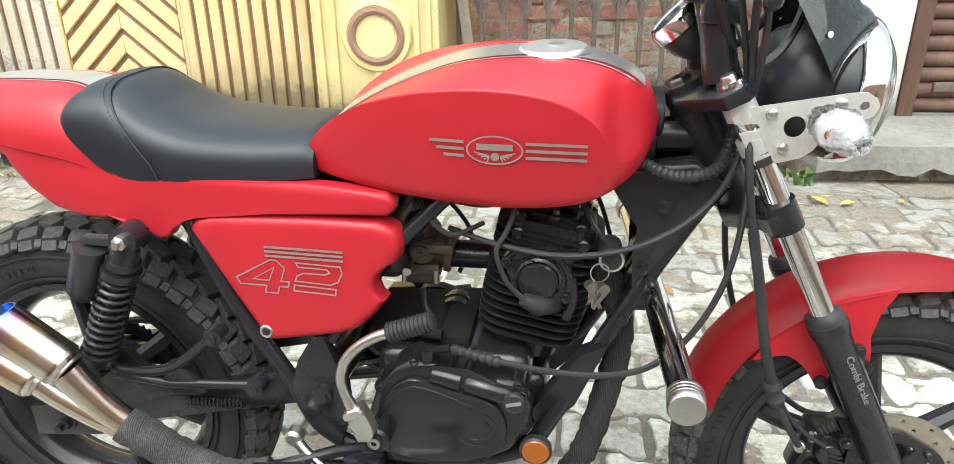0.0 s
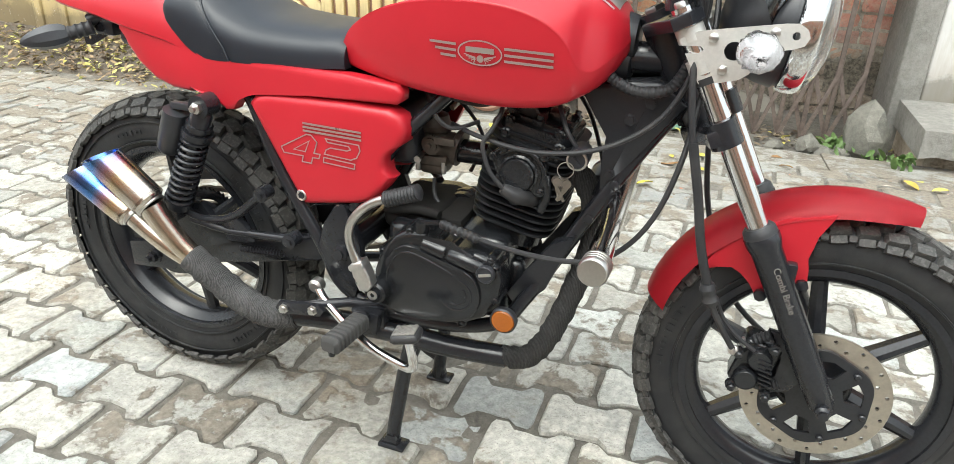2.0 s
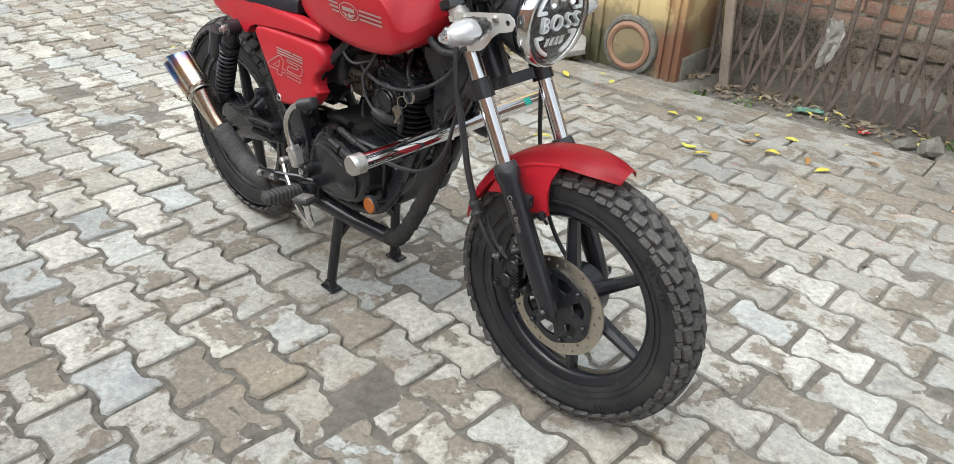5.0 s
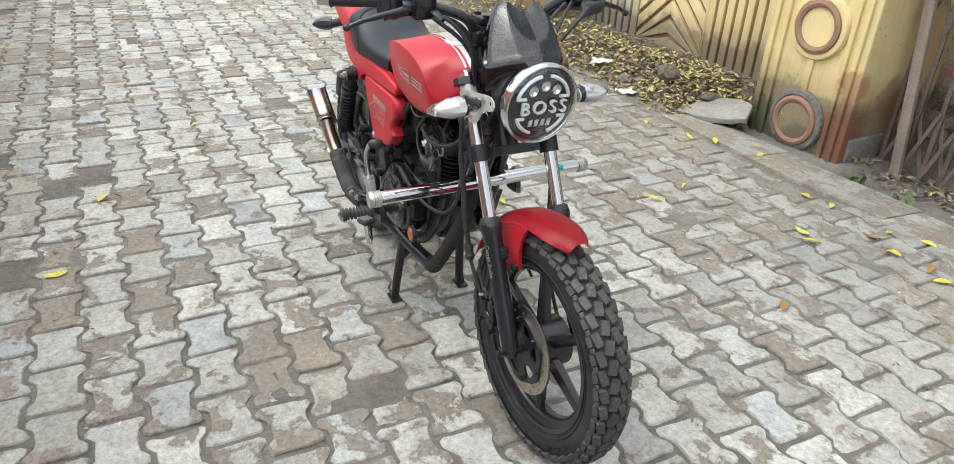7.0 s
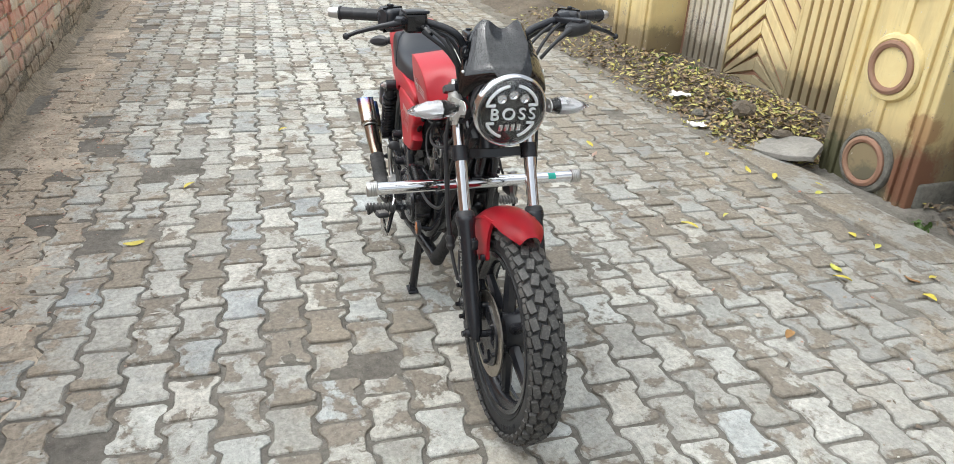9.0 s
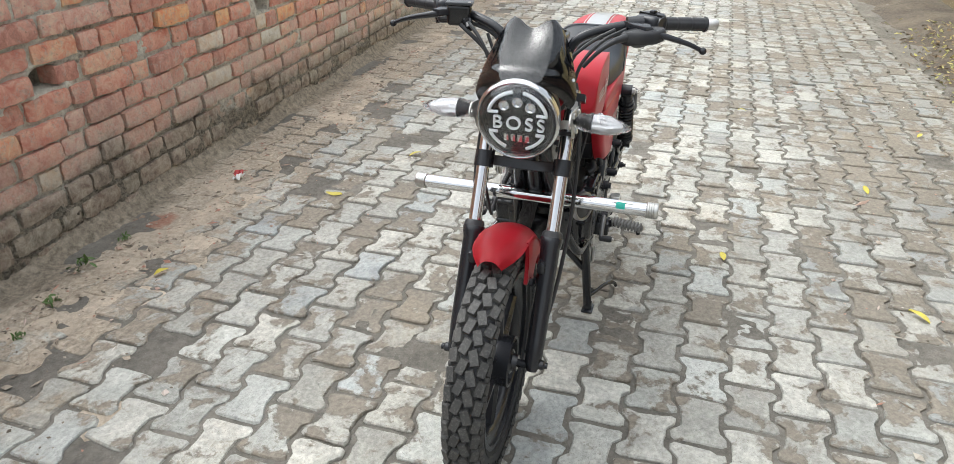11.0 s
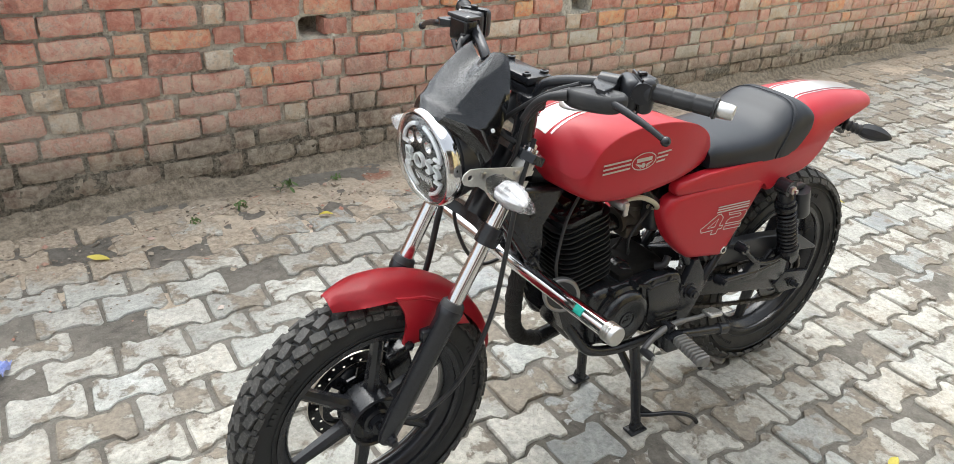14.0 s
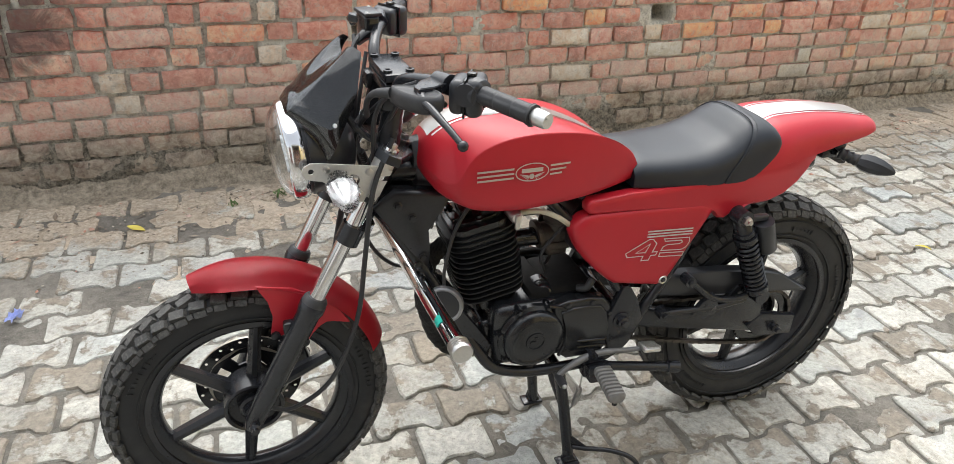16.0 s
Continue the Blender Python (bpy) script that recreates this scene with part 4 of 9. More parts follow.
M_WEED = leaf_mat("weed_green", ((0.0, (0.045, 0.095, 0.025)), (1.0, (0.11, 0.18, 0.045))))
weed_leaves = [raw("leaf", *leaf_mesh(i, None), M_WEED, True) for i in range(5)]
for x, y, s in ((0.10, -1.72, 1.0), (0.32, -1.66, 0.7), (-0.15, -1.74, 0.6), (0.52, -1.62, 0.5), (1.25, 2.30, 2.0), (1.17, 2.46, 1.9), (1.01, 2.60, 2.0), (0.97, 2.64, 2.2), (-0.28, 2.55, 1.3), (-0.05, 2.62, 1.2), (-2.7, 2.75, 1.5), (-3.0, 2.7, 1.5)):
    weed = thing("weed", "small green weed tuft growing from the soil", "plant", "weeds", Matrix.Translation((x, y, drift(x, y) if y < 0 else fall(x, y))) @ Matrix.Scale(s, 4))
    for k in range(16):
        ob = new("leaf", weed_leaves[k % 5])
        ob.parent = weed
        ob.matrix_basis = pose(random.gauss(0, 0.018), random.gauss(0, 0.018), 0.010 + random.random() * 0.03, random.uniform(-30, 30), random.uniform(-70, -10), random.uniform(0, 360)) @ Matrix.Scale(random.uniform(0.35, 0.62), 4)

# ---- motorcycle materials ----
def red_paint():
    k = Mat("satin_red_paint", 0.40, 0.0, 0.38, Coat_Weight=0.06, Coat_Roughness=0.25)
    a, b = k.noise(420, 3), k.noise(5, 4)
    k.color(k.ramp(b, ((0.3, (0.405, 0.0125, 0.0235)), (0.7, (0.455, 0.0165, 0.0285)))))
    k.rough(k.math("ADD", k.math("MULTIPLY", b, 0.14), 0.31)).bump(a, 0.05, 0.0006)
    return k.m


def rubber(name, col, rough, dusty=0.3):
    k = Mat(name, rough, 0.0, 0.4)
    a, b = k.noise(160, 5), k.noise(14, 6)
    dust = k.ramp(b, ((0.45, (0, 0, 0)), (0.8, (1, 1, 1))))
    grimy = k.mix(k.math("MULTIPLY", dust, dusty), col, (0.10, 0.096, 0.088))
    if dusty > 0.5:
        grimy = k.mix(k.math("MULTIPLY", k.ramp(a, ((0.5, (0, 0, 0)), (0.62, (1, 1, 1)))), 0.35), grimy, (0.16, 0.155, 0.145))
    k.color(grimy).bump(a, 0.3, 0.0018)
    return k.m


def titanium():
    """Steel heat-tinted towards the tips."""
    k = Mat("heat_tinted_steel", 0.24, 1.0)
    sep = k.t.nodes.new("ShaderNodeSeparateXYZ")
    tc = k.t.nodes.new("ShaderNodeTexCoord")
    k.link(tc.outputs["Object"], sep.inputs[0])
    along = k.math("ADD", k.math("MULTIPLY", sep.outputs["X"], -1.0), k.math("MULTIPLY", sep.outputs["Z"], 0.75))
    along = k.math("ADD", along, k.math("MULTIPLY", k.noise(14, 3), 0.03))
    t = k.t.nodes.new("ShaderNodeMapRange")
    t.inputs["From Min"].default_value, t.inputs["From Max"].default_value = 0.80, 1.21
    k.link(along, t.inputs["Value"])
    k.color(k.ramp(t.outputs[0], ((0.0, (0.52, 0.42, 0.30)), (0.25, (0.60, 0.52, 0.42)), (0.55, (0.64, 0.60, 0.55)), (0.66, (0.62, 0.50, 0.33)), (0.73, (0.45, 0.30, 0.42)), (0.80, (0.10, 0.28, 0.66)), (0.91, (0.09, 0.16, 0.45)), (1.0, (0.30, 0.34, 0.45)))))
    k.bump(k.noise(300, 3, 0.6, k.coord((1, 8, 1))), 0.05, 0.0005)
    return k.m


def heat_wrap(name, dark, light):
    """Woven glass tape, frayed and dusty."""
    k = Mat(name, 0.95)
    a, b = k.noise(260, 4, 0.8), k.noise(18, 6, 0.7)
    w = k.node("ShaderNodeTexWave", Scale=170.0, Distortion=3.0, Detail=3.0)
    k.link(k.coord((0.7, 0.5, 1.0)), w.inputs["Vector"])
    t = k.math("ADD", k.math("MULTIPLY", a, 0.5), k.math("ADD", k.math("MULTIPLY", b, 0.35), k.math("MULTIPLY", w.outputs["Fac"], 0.15)))
    k.color(k.ramp(t, ((0.38, dark), (0.64, light)))).bump(k.math("ADD", a, k.math("MULTIPLY", w.outputs["Fac"], 0.6)), 0.9, 0.002)
    return k.m


def clear(name, col, rough, ior=1.45):
    k = Mat(name, rough, 0.0, 0.5)
    k.b.inputs["Transmission Weight"].default_value = 1.0
    k.b.inputs["IOR"].default_value = ior
    k.color(col)
    if name == "crinkled_film":
        k.bump(k.noise(130, 3, 0.6, None, 1.5), 1.0, 0.006)
    return k.m


M_RED = red_paint()
M_BLACK = simple("satin_black_paint", (0.0165, 0.0175, 0.0210), 0.24, 0, 200, 0.25, 0.04)
M_ENGINE = simple("black_engine_enamel", (0.0125, 0.0135, 0.0155), 0.22, 0, 260, 0.35, 0.05, spec=0.55)
M_MATT = simple("grimy_black_casting", (0.012, 0.0115, 0.011), 0.8, 0, 90, 0.5, 0.4, spec=0.15)
M_GLOSSBLACK = simple("gloss_black_plastic", (0.012, 0.012, 0.013), 0.12, 0, 90, 0.15, 0.01)
M_PLASTIC = simple("black_plastic", (0.026, 0.0275, 0.032), 0.34, 0, 300, 0.2, 0.1)
M_TYRE = rubber("dusty_tyre_rubber", (0.0175, 0.0185, 0.0205), 0.58)
M_TREAD = rubber("worn_tread_rubber", (0.045, 0.0445, 0.043), 0.66, 0.75)
M_RUBBER = rubber("black_rubber", (0.026, 0.0265, 0.029), 0.46)
M_CHROME = simple("chrome", (0.74, 0.74, 0.75), 0.10, 1.0, 40, 0.03, 0.0)
M_STEEL = simple("brushed_steel", (0.56, 0.55, 0.53), 0.32, 1.0, 220, 0.1, 0.08)
M_BRACKET = simple("zinc_plated_steel", (0.60, 0.59, 0.56), 0.5, 0.55, 180, 0.12, 0.1)
M_ALU = simple("dull_alloy", (0.62, 0.61, 0.59), 0.42, 1.0, 150, 0.14, 0.15)
M_DISC = simple("brake_disc_steel", (0.50, 0.46, 0.40), 0.36, 1.0, 120, 0.18, 0.1)
M_DECAL = simple("silver_decal_film", (0.62, 0.615, 0.60), 0.30, 0.90, 200, 0.06, 0.0)
M_WHITE = simple("white_lamp_plastic", (0.82, 0.84, 0.85), 0.3, 0, 80, 0.04, 0.0)
M_AMBER = simple("amber_reflector", (0.30, 0.085, 0.010), 0.25, 0, 500, 0.3, 0.25)
M_GREEN = simple("green_sticker", (0.02, 0.42, 0.33), 0.4, 0, 90, 0.1, 0.0)
M_TITAN = titanium()
M_WRAP = heat_wrap("black_heat_wrap", (0.010, 0.010, 0.010), (0.050, 0.049, 0.048))
M_WRAP_GREY = heat_wrap("grey_heat_wrap", (0.022, 0.022, 0.023), (0.13, 0.13, 0.13))
M_GLASS = clear("clear_lens", (0.98, 0.99, 1.0), 0.02)
M_FILM = clear("crinkled_film", (0.97, 0.97, 0.98), 0.08, 1.3)
M_SCREEN = Mat("gloss_black_screen", 0.03, 0.0, 1.0, Coat_Weight=1.0, Coat_Roughness=0.02, Coat_IOR=1.6).color((0.0055, 0.0065, 0.0085)).m
M_SILVER = simple("silvered_plastic", (0.80, 0.80, 0.81), 0.28, 0.55, 90, 0.08, 0.1)
M_HOSE = simple("milky_hose", (0.52, 0.48, 0.36), 0.45, 0, 80, 0.12, 0.0)


def leather():
    k = Mat("black_seat_vinyl", 0.36, 0.0, 0.45)
    v = k.node("ShaderNodeTexVoronoi", Scale=420.0)
    k.link(k.coord(), v.inputs["Vector"])
    b = k.noise(7, 5)
    k.color(k.ramp(b, ((0.3, (0.0095, 0.0125, 0.0185)), (0.7, (0.0150, 0.0185, 0.0255)))))
    k.rough(k.math("ADD", k.math("MULTIPLY", b, 0.16), 0.33))
    k.bump(k.math("ADD", v.outputs["Distance"], k.math("MULTIPLY", k.noise(26, 3), 0.7)), 0.05, 0.001)
    return k.m


M_SEAT = leather()

# ---- motorcycle: x forward, y to its left, z up, from the ground under its middle ----
BIKE = pose(0.0, 0.02, 0.0, 0, 0, -3.2)
bike = thing("motorcycle", "matt red custom motorcycle with black wheels on its centre stand", "motorcycle", at=BIKE)
RAKE = Vector((0.299, 0, -0.591)).normalized()
STEER_AT = Vector((0.265, 0, 0.90))
STEER = Matrix.Translation(STEER_AT) @ Matrix.Rotation(radians(2.5), 4, -RAKE) @ Matrix.Translation(-STEER_AT)


def fixed(name, build, mat, parent=None, label="", angle=38):
    bm = bmesh.new()
    build(bm)
    return part(name, bm, mat, parent or bike, label, angle)


def steered(name, build, mat, parent=None, label="", angle=38):
    bm = bmesh.new()
    build(bm)
    bm.transform(STEER)
    return part(name, bm, mat, parent or bike, label, angle)


# wheels
def tyre_build(c, R, half, rim_r):
    def b(bm):
        prof = []
        for t in np.linspace(-1, 1, 19):
            a = t * math.pi * 0.5
            y = half * math.sin(a) ** 1 if abs(t) < 1 else half * t
            s = abs(t)
            r = R - 0.010 - (R - rim_r - 0.012) * (s ** 3.2)
            y = half * (1 - (1 - s) ** 2.0) * (1 if t > 0 else -1) * (1.0 if s < 0.8 else 1.0 - 0.28 * ((s - 0.8) / 0.2) ** 2)
            prof.append((r, y))
        prof += [(rim_r - 0.006, half * 0.66), (rim_r - 0.006, -half * 0.66)]
        lathe(bm, prof, c, (0, 1, 0), 96, True)
    return b


def tread_build(c, R, half, n, seed):
    def b(bm):
        rnd = random.Random(seed)
        def block(ang, y, w, l, h, skew, lean, r):
            m = Matrix.Translation(Vector(c)) @ Matrix.Rotation(-ang, 4, "Y") @ Matrix.Translation((r, y, 0)) @ Matrix.Rotation(lean, 4, "Z") @ Matrix.Rotation(skew, 4, "X")
            vs = []
            for top in (0, 1):
                k = 0.86 if top else 1.0
                for sy, sz in ((-1, -1), (1, -1), (1.12, 0), (1, 1), (-1, 1), (-1.12, 0)):
                    vs.append(bm.verts.new(m @ Vector((h * (top - 0.45), sy * w / 2 * k, sz * l / 2 * k))))
            bm.faces.new(vs[6:])
            for i in range(6):
                bm.faces.new((vs[i], vs[(i + 1) % 6], vs[6 + (i + 1) % 6], vs[6 + i]))
        step = 2 * math.pi / n
        pitch = step * R
        for i in range(n):
            a = i * step
            for s in (-1, 1):
                j = rnd.uniform(-0.03, 0.03)
                block(a + step * (0.25 + 0.25 * s), s * half * 0.255, half * 0.47, pitch * 0.84, 0.0105, s * 0.32, s * 0.12, R - 0.0050)
                block(a + step * (0.75 + 0.25 * s), s * half * 0.735, half * 0.44, pitch * (0.80 + j), 0.0105, -s * 0.22, s * 0.48, R - 0.0130)
                block(a + step * (0.75 + 0.25 * s), s * half * 0.985, half * 0.30, pitch * 0.62, 0.0080, -s * 0.10, s * 1.05, R - 0.0265)
                block(a + step * (0.25 + 0.25 * s), s * half * 0.965, half * 0.24, pitch * 0.30, 0.0055, 0, s * 0.95, R - 0.0240)
    return b


def rim_build(c, r, w):
    def b(bm):
        prof = [(r + 0.008, w), (r + 0.008, w - 0.006), (r - 0.006, w - 0.008), (r - 0.018, w * 0.55), (r - 0.024, w * 0.35), (r - 0.026, 0), (r - 0.024, -w * 0.35), (r - 0.018, -w * 0.55), (r - 0.006, -w + 0.008), (r + 0.008, -w + 0.006), (r + 0.008, -w),
                (r - 0.004, -w), (r - 0.002, 0), (r - 0.004, w)]
        lathe(bm, prof, c, (0, 1, 0), 80, True)
    return b


def spoke_build(c, ang, r0, r1, w0, w1, t0, t1):
    def b(bm):
        m = Matrix.Translation(Vector(c)) @ Matrix.Rotation(-ang, 4, "Y")
        rings = []
        for t in np.linspace(0, 1, 7):
            r = r0 + (r1 - r0) * t
            w, th = w0 + (w1 - w0) * t, t0 + (t1 - t0) * t
            off = 0.0
            ring = [(th, 0.35 * w), (th, -0.35 * w), (th * 0.5, -w), (-th * 0.5, -w), (-th, -0.35 * w), (-th, 0.35 * w), (-th * 0.5, w), (th * 0.5, w)]
            rings.append([m @ Vector((r, y * 1.0, z * 0.5 + off)) for y, z in ring])
        loft(bm, rings)
    return b


def wheel(name, c, R, half, blocks, seed, put, phase, spokes=6, label=""):
    rim = put(name, rim_build(c, 0.212, half * 0.80), M_BLACK, None, label)
    tyre = put("tyre", tyre_build(c, R, half, 0.216), M_TYRE, rim, "black knobbly tyre")
    put("tread", tread_build(c, R, half, blocks, seed), M_TREAD, rim, "dusty tread blocks")
    def sidewall(bm):
        """Raised rings and moulded marks, too worn to be made out, on both sidewalls."""
        rnd = random.Random(seed + 5)
        for s in (-1, 1):
            for r, w in ((0.232, 0.0022), (0.2745, 0.0018)):
                y = half * (1.0 - 0.25 * max(0.0, (0.243 - r) / 0.027)) + 0.0002
                lathe(bm, ((r - w, s * (y - 0.003)), (r - w * 0.5, s * (y + 0.0011)), (r + w * 0.5, s * (y + 0.0011)), (r + w, s * (y - 0.003))), c, (0, 1, 0), 80, True)
            for a0, n in ((0.4, 9), (1.75, 6), (2.7, 10), (4.2, 7), (5.2, 9)):
                for k in range(n):
                    a, r = a0 + k * 0.052, 0.2535
                    m = Matrix.Translation(Vector(c)) @ Matrix.Rotation(-a, 4, "Y") @ Matrix.Translation((r, s * half * 1.0, 0))
                    bmesh.ops.create_cube(bm, size=1.0, matrix=m @ Matrix.Diagonal((rnd.choice((0.010, 0.012, 0.006)), 0.0022, rnd.choice((0.0035, 0.007, 0.008)), 1)))
    put("sidewall", sidewall, M_TYRE, tyre)
    put("hub", lambda bm: lathe(bm, ((0.0, -0.055), (0.020, -0.055), (0.022, -0.042), (0.050, -0.036), (0.062, -0.026), (0.064, 0.028), (0.064, 0.046), (0.060, 0.049), (0.056, 0.046), (0.054, 0.034), (0.034, 0.031), (0.032, 0.044), (0.026, 0.048), (0.022, 0.047), (0.020, 0.06), (0.0, 0.06)), c, (0, 1, 0), 36), M_BLACK, rim)
    for k in range(spokes):
        put("spoke", spoke_build(c, phase + 2 * math.pi * k / spokes, 0.050, 0.194, 0.032, 0.023, 0.019, 0.013), M_BLACK, rim)
    a = phase + 0.5
    put("valve", lambda bm: tube(bm, [(c[0] + math.cos(a) * 0.192, 0.004, c[2] + math.sin(a) * 0.192), (c[0] + math.cos(a) * 0.165, 0.012, c[2] + math.sin(a) * 0.165)], 0.004, 8), M_RUBBER, rim)
    return rim


FC, FR = (0.600, 0.0, 0.306), 0.303
RC, RR = (-0.705, 0.0, 0.330), 0.322
front_wheel = wheel("front_wheel", FC, FR, 0.043, 44, 1, steered, radians(97))
rear_wheel = wheel("rear_wheel", RC, RR, 0.058, 42, 2, fixed, radians(38))


# brake disc on the right of the front wheel
def disc_build(bm):
    y = -0.060
    holes = []
    for k in range(30):
        a, r = 2 * math.pi * k / 30, 0.108 if k % 2 else 0.096
        holes.append(circle(FC[0] + r * math.cos(a), FC[2] + r * math.sin(a), 0.0036, 8))
    rim = [(FC[0] + r * math.cos(a), FC[2] + r * math.sin(a)) for a, r in ((2 * math.pi * k / 72, 0.117) for k in range(72))]
    inner = []
    for k in range(60):
        a = 2 * math.pi * k / 60
        inner.append((FC[0] + (0.086 - 0.004 * math.cos(6 * a)) * math.cos(a), FC[2] + (0.086 - 0.004 * math.cos(6 * a)) * math.sin(a)))
    plate(bm, [rim, inner] + holes, lambda a, b, t: (a, y + t, b), 0.0045)


disc = steered("brake_disc", disc_build, M_DISC, None, "drilled brake disc with worn bare steel face")
def disc_back(bm):
    """Dark ring laid over the disc's inner side to stand for its shade."""
    plate(bm, [circle(FC[0], FC[2], 0.1165, 60), circle(FC[0], FC[2], 0.091, 60)] + [circle(FC[0] + r * math.cos(a), FC[2] + r * math.sin(a), 0.0036, 8) for a, r in ((2 * math.pi * k / 30, 0.108 if k % 2 else 0.096) for k in range(30))], lambda a, b, t: (a, -0.0552 + t, b), 0.0008)


steered("disc_inner_face", disc_back, M_ENGINE, disc, "dark ring standing in for shade on the inner disc side")


def carrier_build(bm):
    rim = [(FC[0] + r * math.cos(a), FC[2] + r * math.sin(a)) for a, r in ((2 * math.pi * k / 60, 0.088 - 0.003 * math.cos(6 * 2 * math.pi * k / 60)) for k in range(60))]
    holes = [[(FC[0] + r * math.cos(a0 + d), FC[2] + r * math.sin(a0 + d)) for r, d in ((0.045, -0.24), (0.072, -0.32), (0.075, 0), (0.072, 0.32), (0.045, 0.24))] for a0 in (2 * math.pi * k / 6 + 0.3 for k in range(6))]
    plate(bm, [rim] + holes, lambda a, b, t: (a, -0.066 + t, b), 0.006)


steered("disc_carrier", carrier_build, M_BLACK, disc)
for k in range(6):
    a = 2 * math.pi * k / 6 - 0.22
    steered("bolt", lambda bm: lathe(bm, ((0.0, 0.0), (0.006, 0.0), (0.006, 0.006), (0.004, 0.008), (0.0, 0.008)), (FC[0] + 0.078 * math.cos(a), -0.066, FC[2] + 0.078 * math.sin(a)), (0, -1, 0), 8), M_BLACK, disc)

# front fork
FT, FL, FB = Vector((0.302, 0, 0.912)), Vector((0.462, 0, 0.597)), Vector((0.606, 0, 0.318))
FY = 0.098
for s in (-1, 1):
    side = Vector((0, s * FY, 0))
    leg = steered("fork_slider", lambda bm: tube(bm, [FL + side, FL + side + (FB - FL) * 0.02, FL + side + (FB - FL) * 0.06, FL + side + (FB - FL) * 0.1, FL + side + (FB - FL) * 0.8, FB + side, FB + side + (FB - FL).normalized() * 0.02], (0.024, 0.027, 0.027, 0.0235, 0.0225, 0.020, 0.012), 20), M_BLACK, None, "black painted fork slider")
    steered("stanchion", lambda bm: tube(bm, [FT + side, FL + side + (FB - FL) * 0.03], 0.0165, 20), M_CHROME, leg, "chrome fork stanchion")
    steered("dust_seal", lambda bm: tube(bm, [FL + side - (FB - FL) * 0.035, FL + side - (FB - FL) * 0.02, FL + side + (FB - FL) * 0.015], (0.020, 0.0245, 0.026), 20), M_RUBBER, leg)
    steered("axle_bolt", lambda bm: lathe(bm, ((0.0, -0.004), (0.012, -0.004), (0.012, 0.010), (0.008, 0.014), (0.008, 0.02), (0.0, 0.02)), FB + Vector((0, s * (FY + 0.016), 0)), (0, s, 0), 10), M_BLACK, leg)
    steered("fender_lug", lambda bm: box(bm, FL + side + (FB - FL) * 0.22 + Vector((0.018, -s * 0.012, 0.0)), (0.03, 0.02, 0.03), bev=0.005), M_BLACK, leg)
    steered("fork_cap", lambda bm: lathe(bm, ((0.0, -0.004), (0.0150, -0.004), (0.0150, -0.001), (0.0095, -0.0005), (0.0095, 0.006), (0.0080, 0.008), (0.0, 0.0085)), FT + side, -RAKE, 12), M_STEEL, leg, "bare steel fork cap bolt")
steered("front_axle", lambda bm: tube(bm, [(FC[0], -0.10, FC[2]), (FC[0], 0.10, FC[2])], 0.010, 14), M_BLACK, front_wheel)


def lettering(text, size, thick=0.0006, bold=0.0, gap=1.0):
    cu = bpy.data.curves.new("lettering", "FONT")
    cu.body, cu.size, cu.extrude, cu.offset, cu.align_x, cu.align_y = text, size, thick, bold, "CENTER", "CENTER"
    cu.space_character = gap
    ob = bpy.data.objects.new("lettering", cu)
    scene.collection.objects.link(ob)
    dg = bpy.context.evaluated_depsgraph_get()
    me = bpy.data.meshes.new_from_object(ob.evaluated_get(dg))
    bpy.data.objects.remove(ob)
    return me


def stamp(name, me, m, mat, parent, label=""):
    me.transform(m)
    me.materials.clear()
    me.materials.append(mat)
    ob = new(name, me)
    ob.parent = parent
    return tagged(ob, label)


ALONG = (FB - FL).normalized()
FACE = Vector((0.30, -0.954, 0)).normalized()
across = ALONG.cross(FACE).normalized()
m = Matrix.Identity(4)
out = ALONG.cross(-across).normalized()
for i, v in enumerate((ALONG, out.cross(ALONG), out)):
    m.col[i][:3] = v
m.translation = FL + (FB - FL) * 0.30 + Vector((0, -FY, 0)) + out * 0.0236
stamp("lettering", lettering("Combi Brake", 0.0150, 0.0004, -0.0001), STEER @ m, M_DECAL, bpy.data.objects["fork_slider"], "silver words Combi Brake")

# yokes
YT, YB = Vector((0.306, 0, 0.899)), Vector((0.385, 0, 0.742))
def yoke_top(bm):
    poly = [(-0.128, 0.012), (-0.105, 0.028), (-0.075, 0.024), (-0.04, 0.002), (0.04, 0.002), (0.075, 0.024), (0.105, 0.028), (0.128, 0.012), (0.128, -0.015), (0.10, -0.03), (0.05, -0.065), (-0.05, -0.065), (-0.10, -0.03), (-0.128, -0.015)]
    fwd = RAKE.cross(Vector((0, 1, 0))).normalized()
    fwd = fwd if fwd.x > 0 else -fwd
    prism(bm, poly, lambda a, b, t: YT + Vector((0, a, 0)) + fwd * b - RAKE * (t - 0.012), 0.018, 0.004)


top_yoke = steered("top_yoke", yoke_top, M_BLACK)
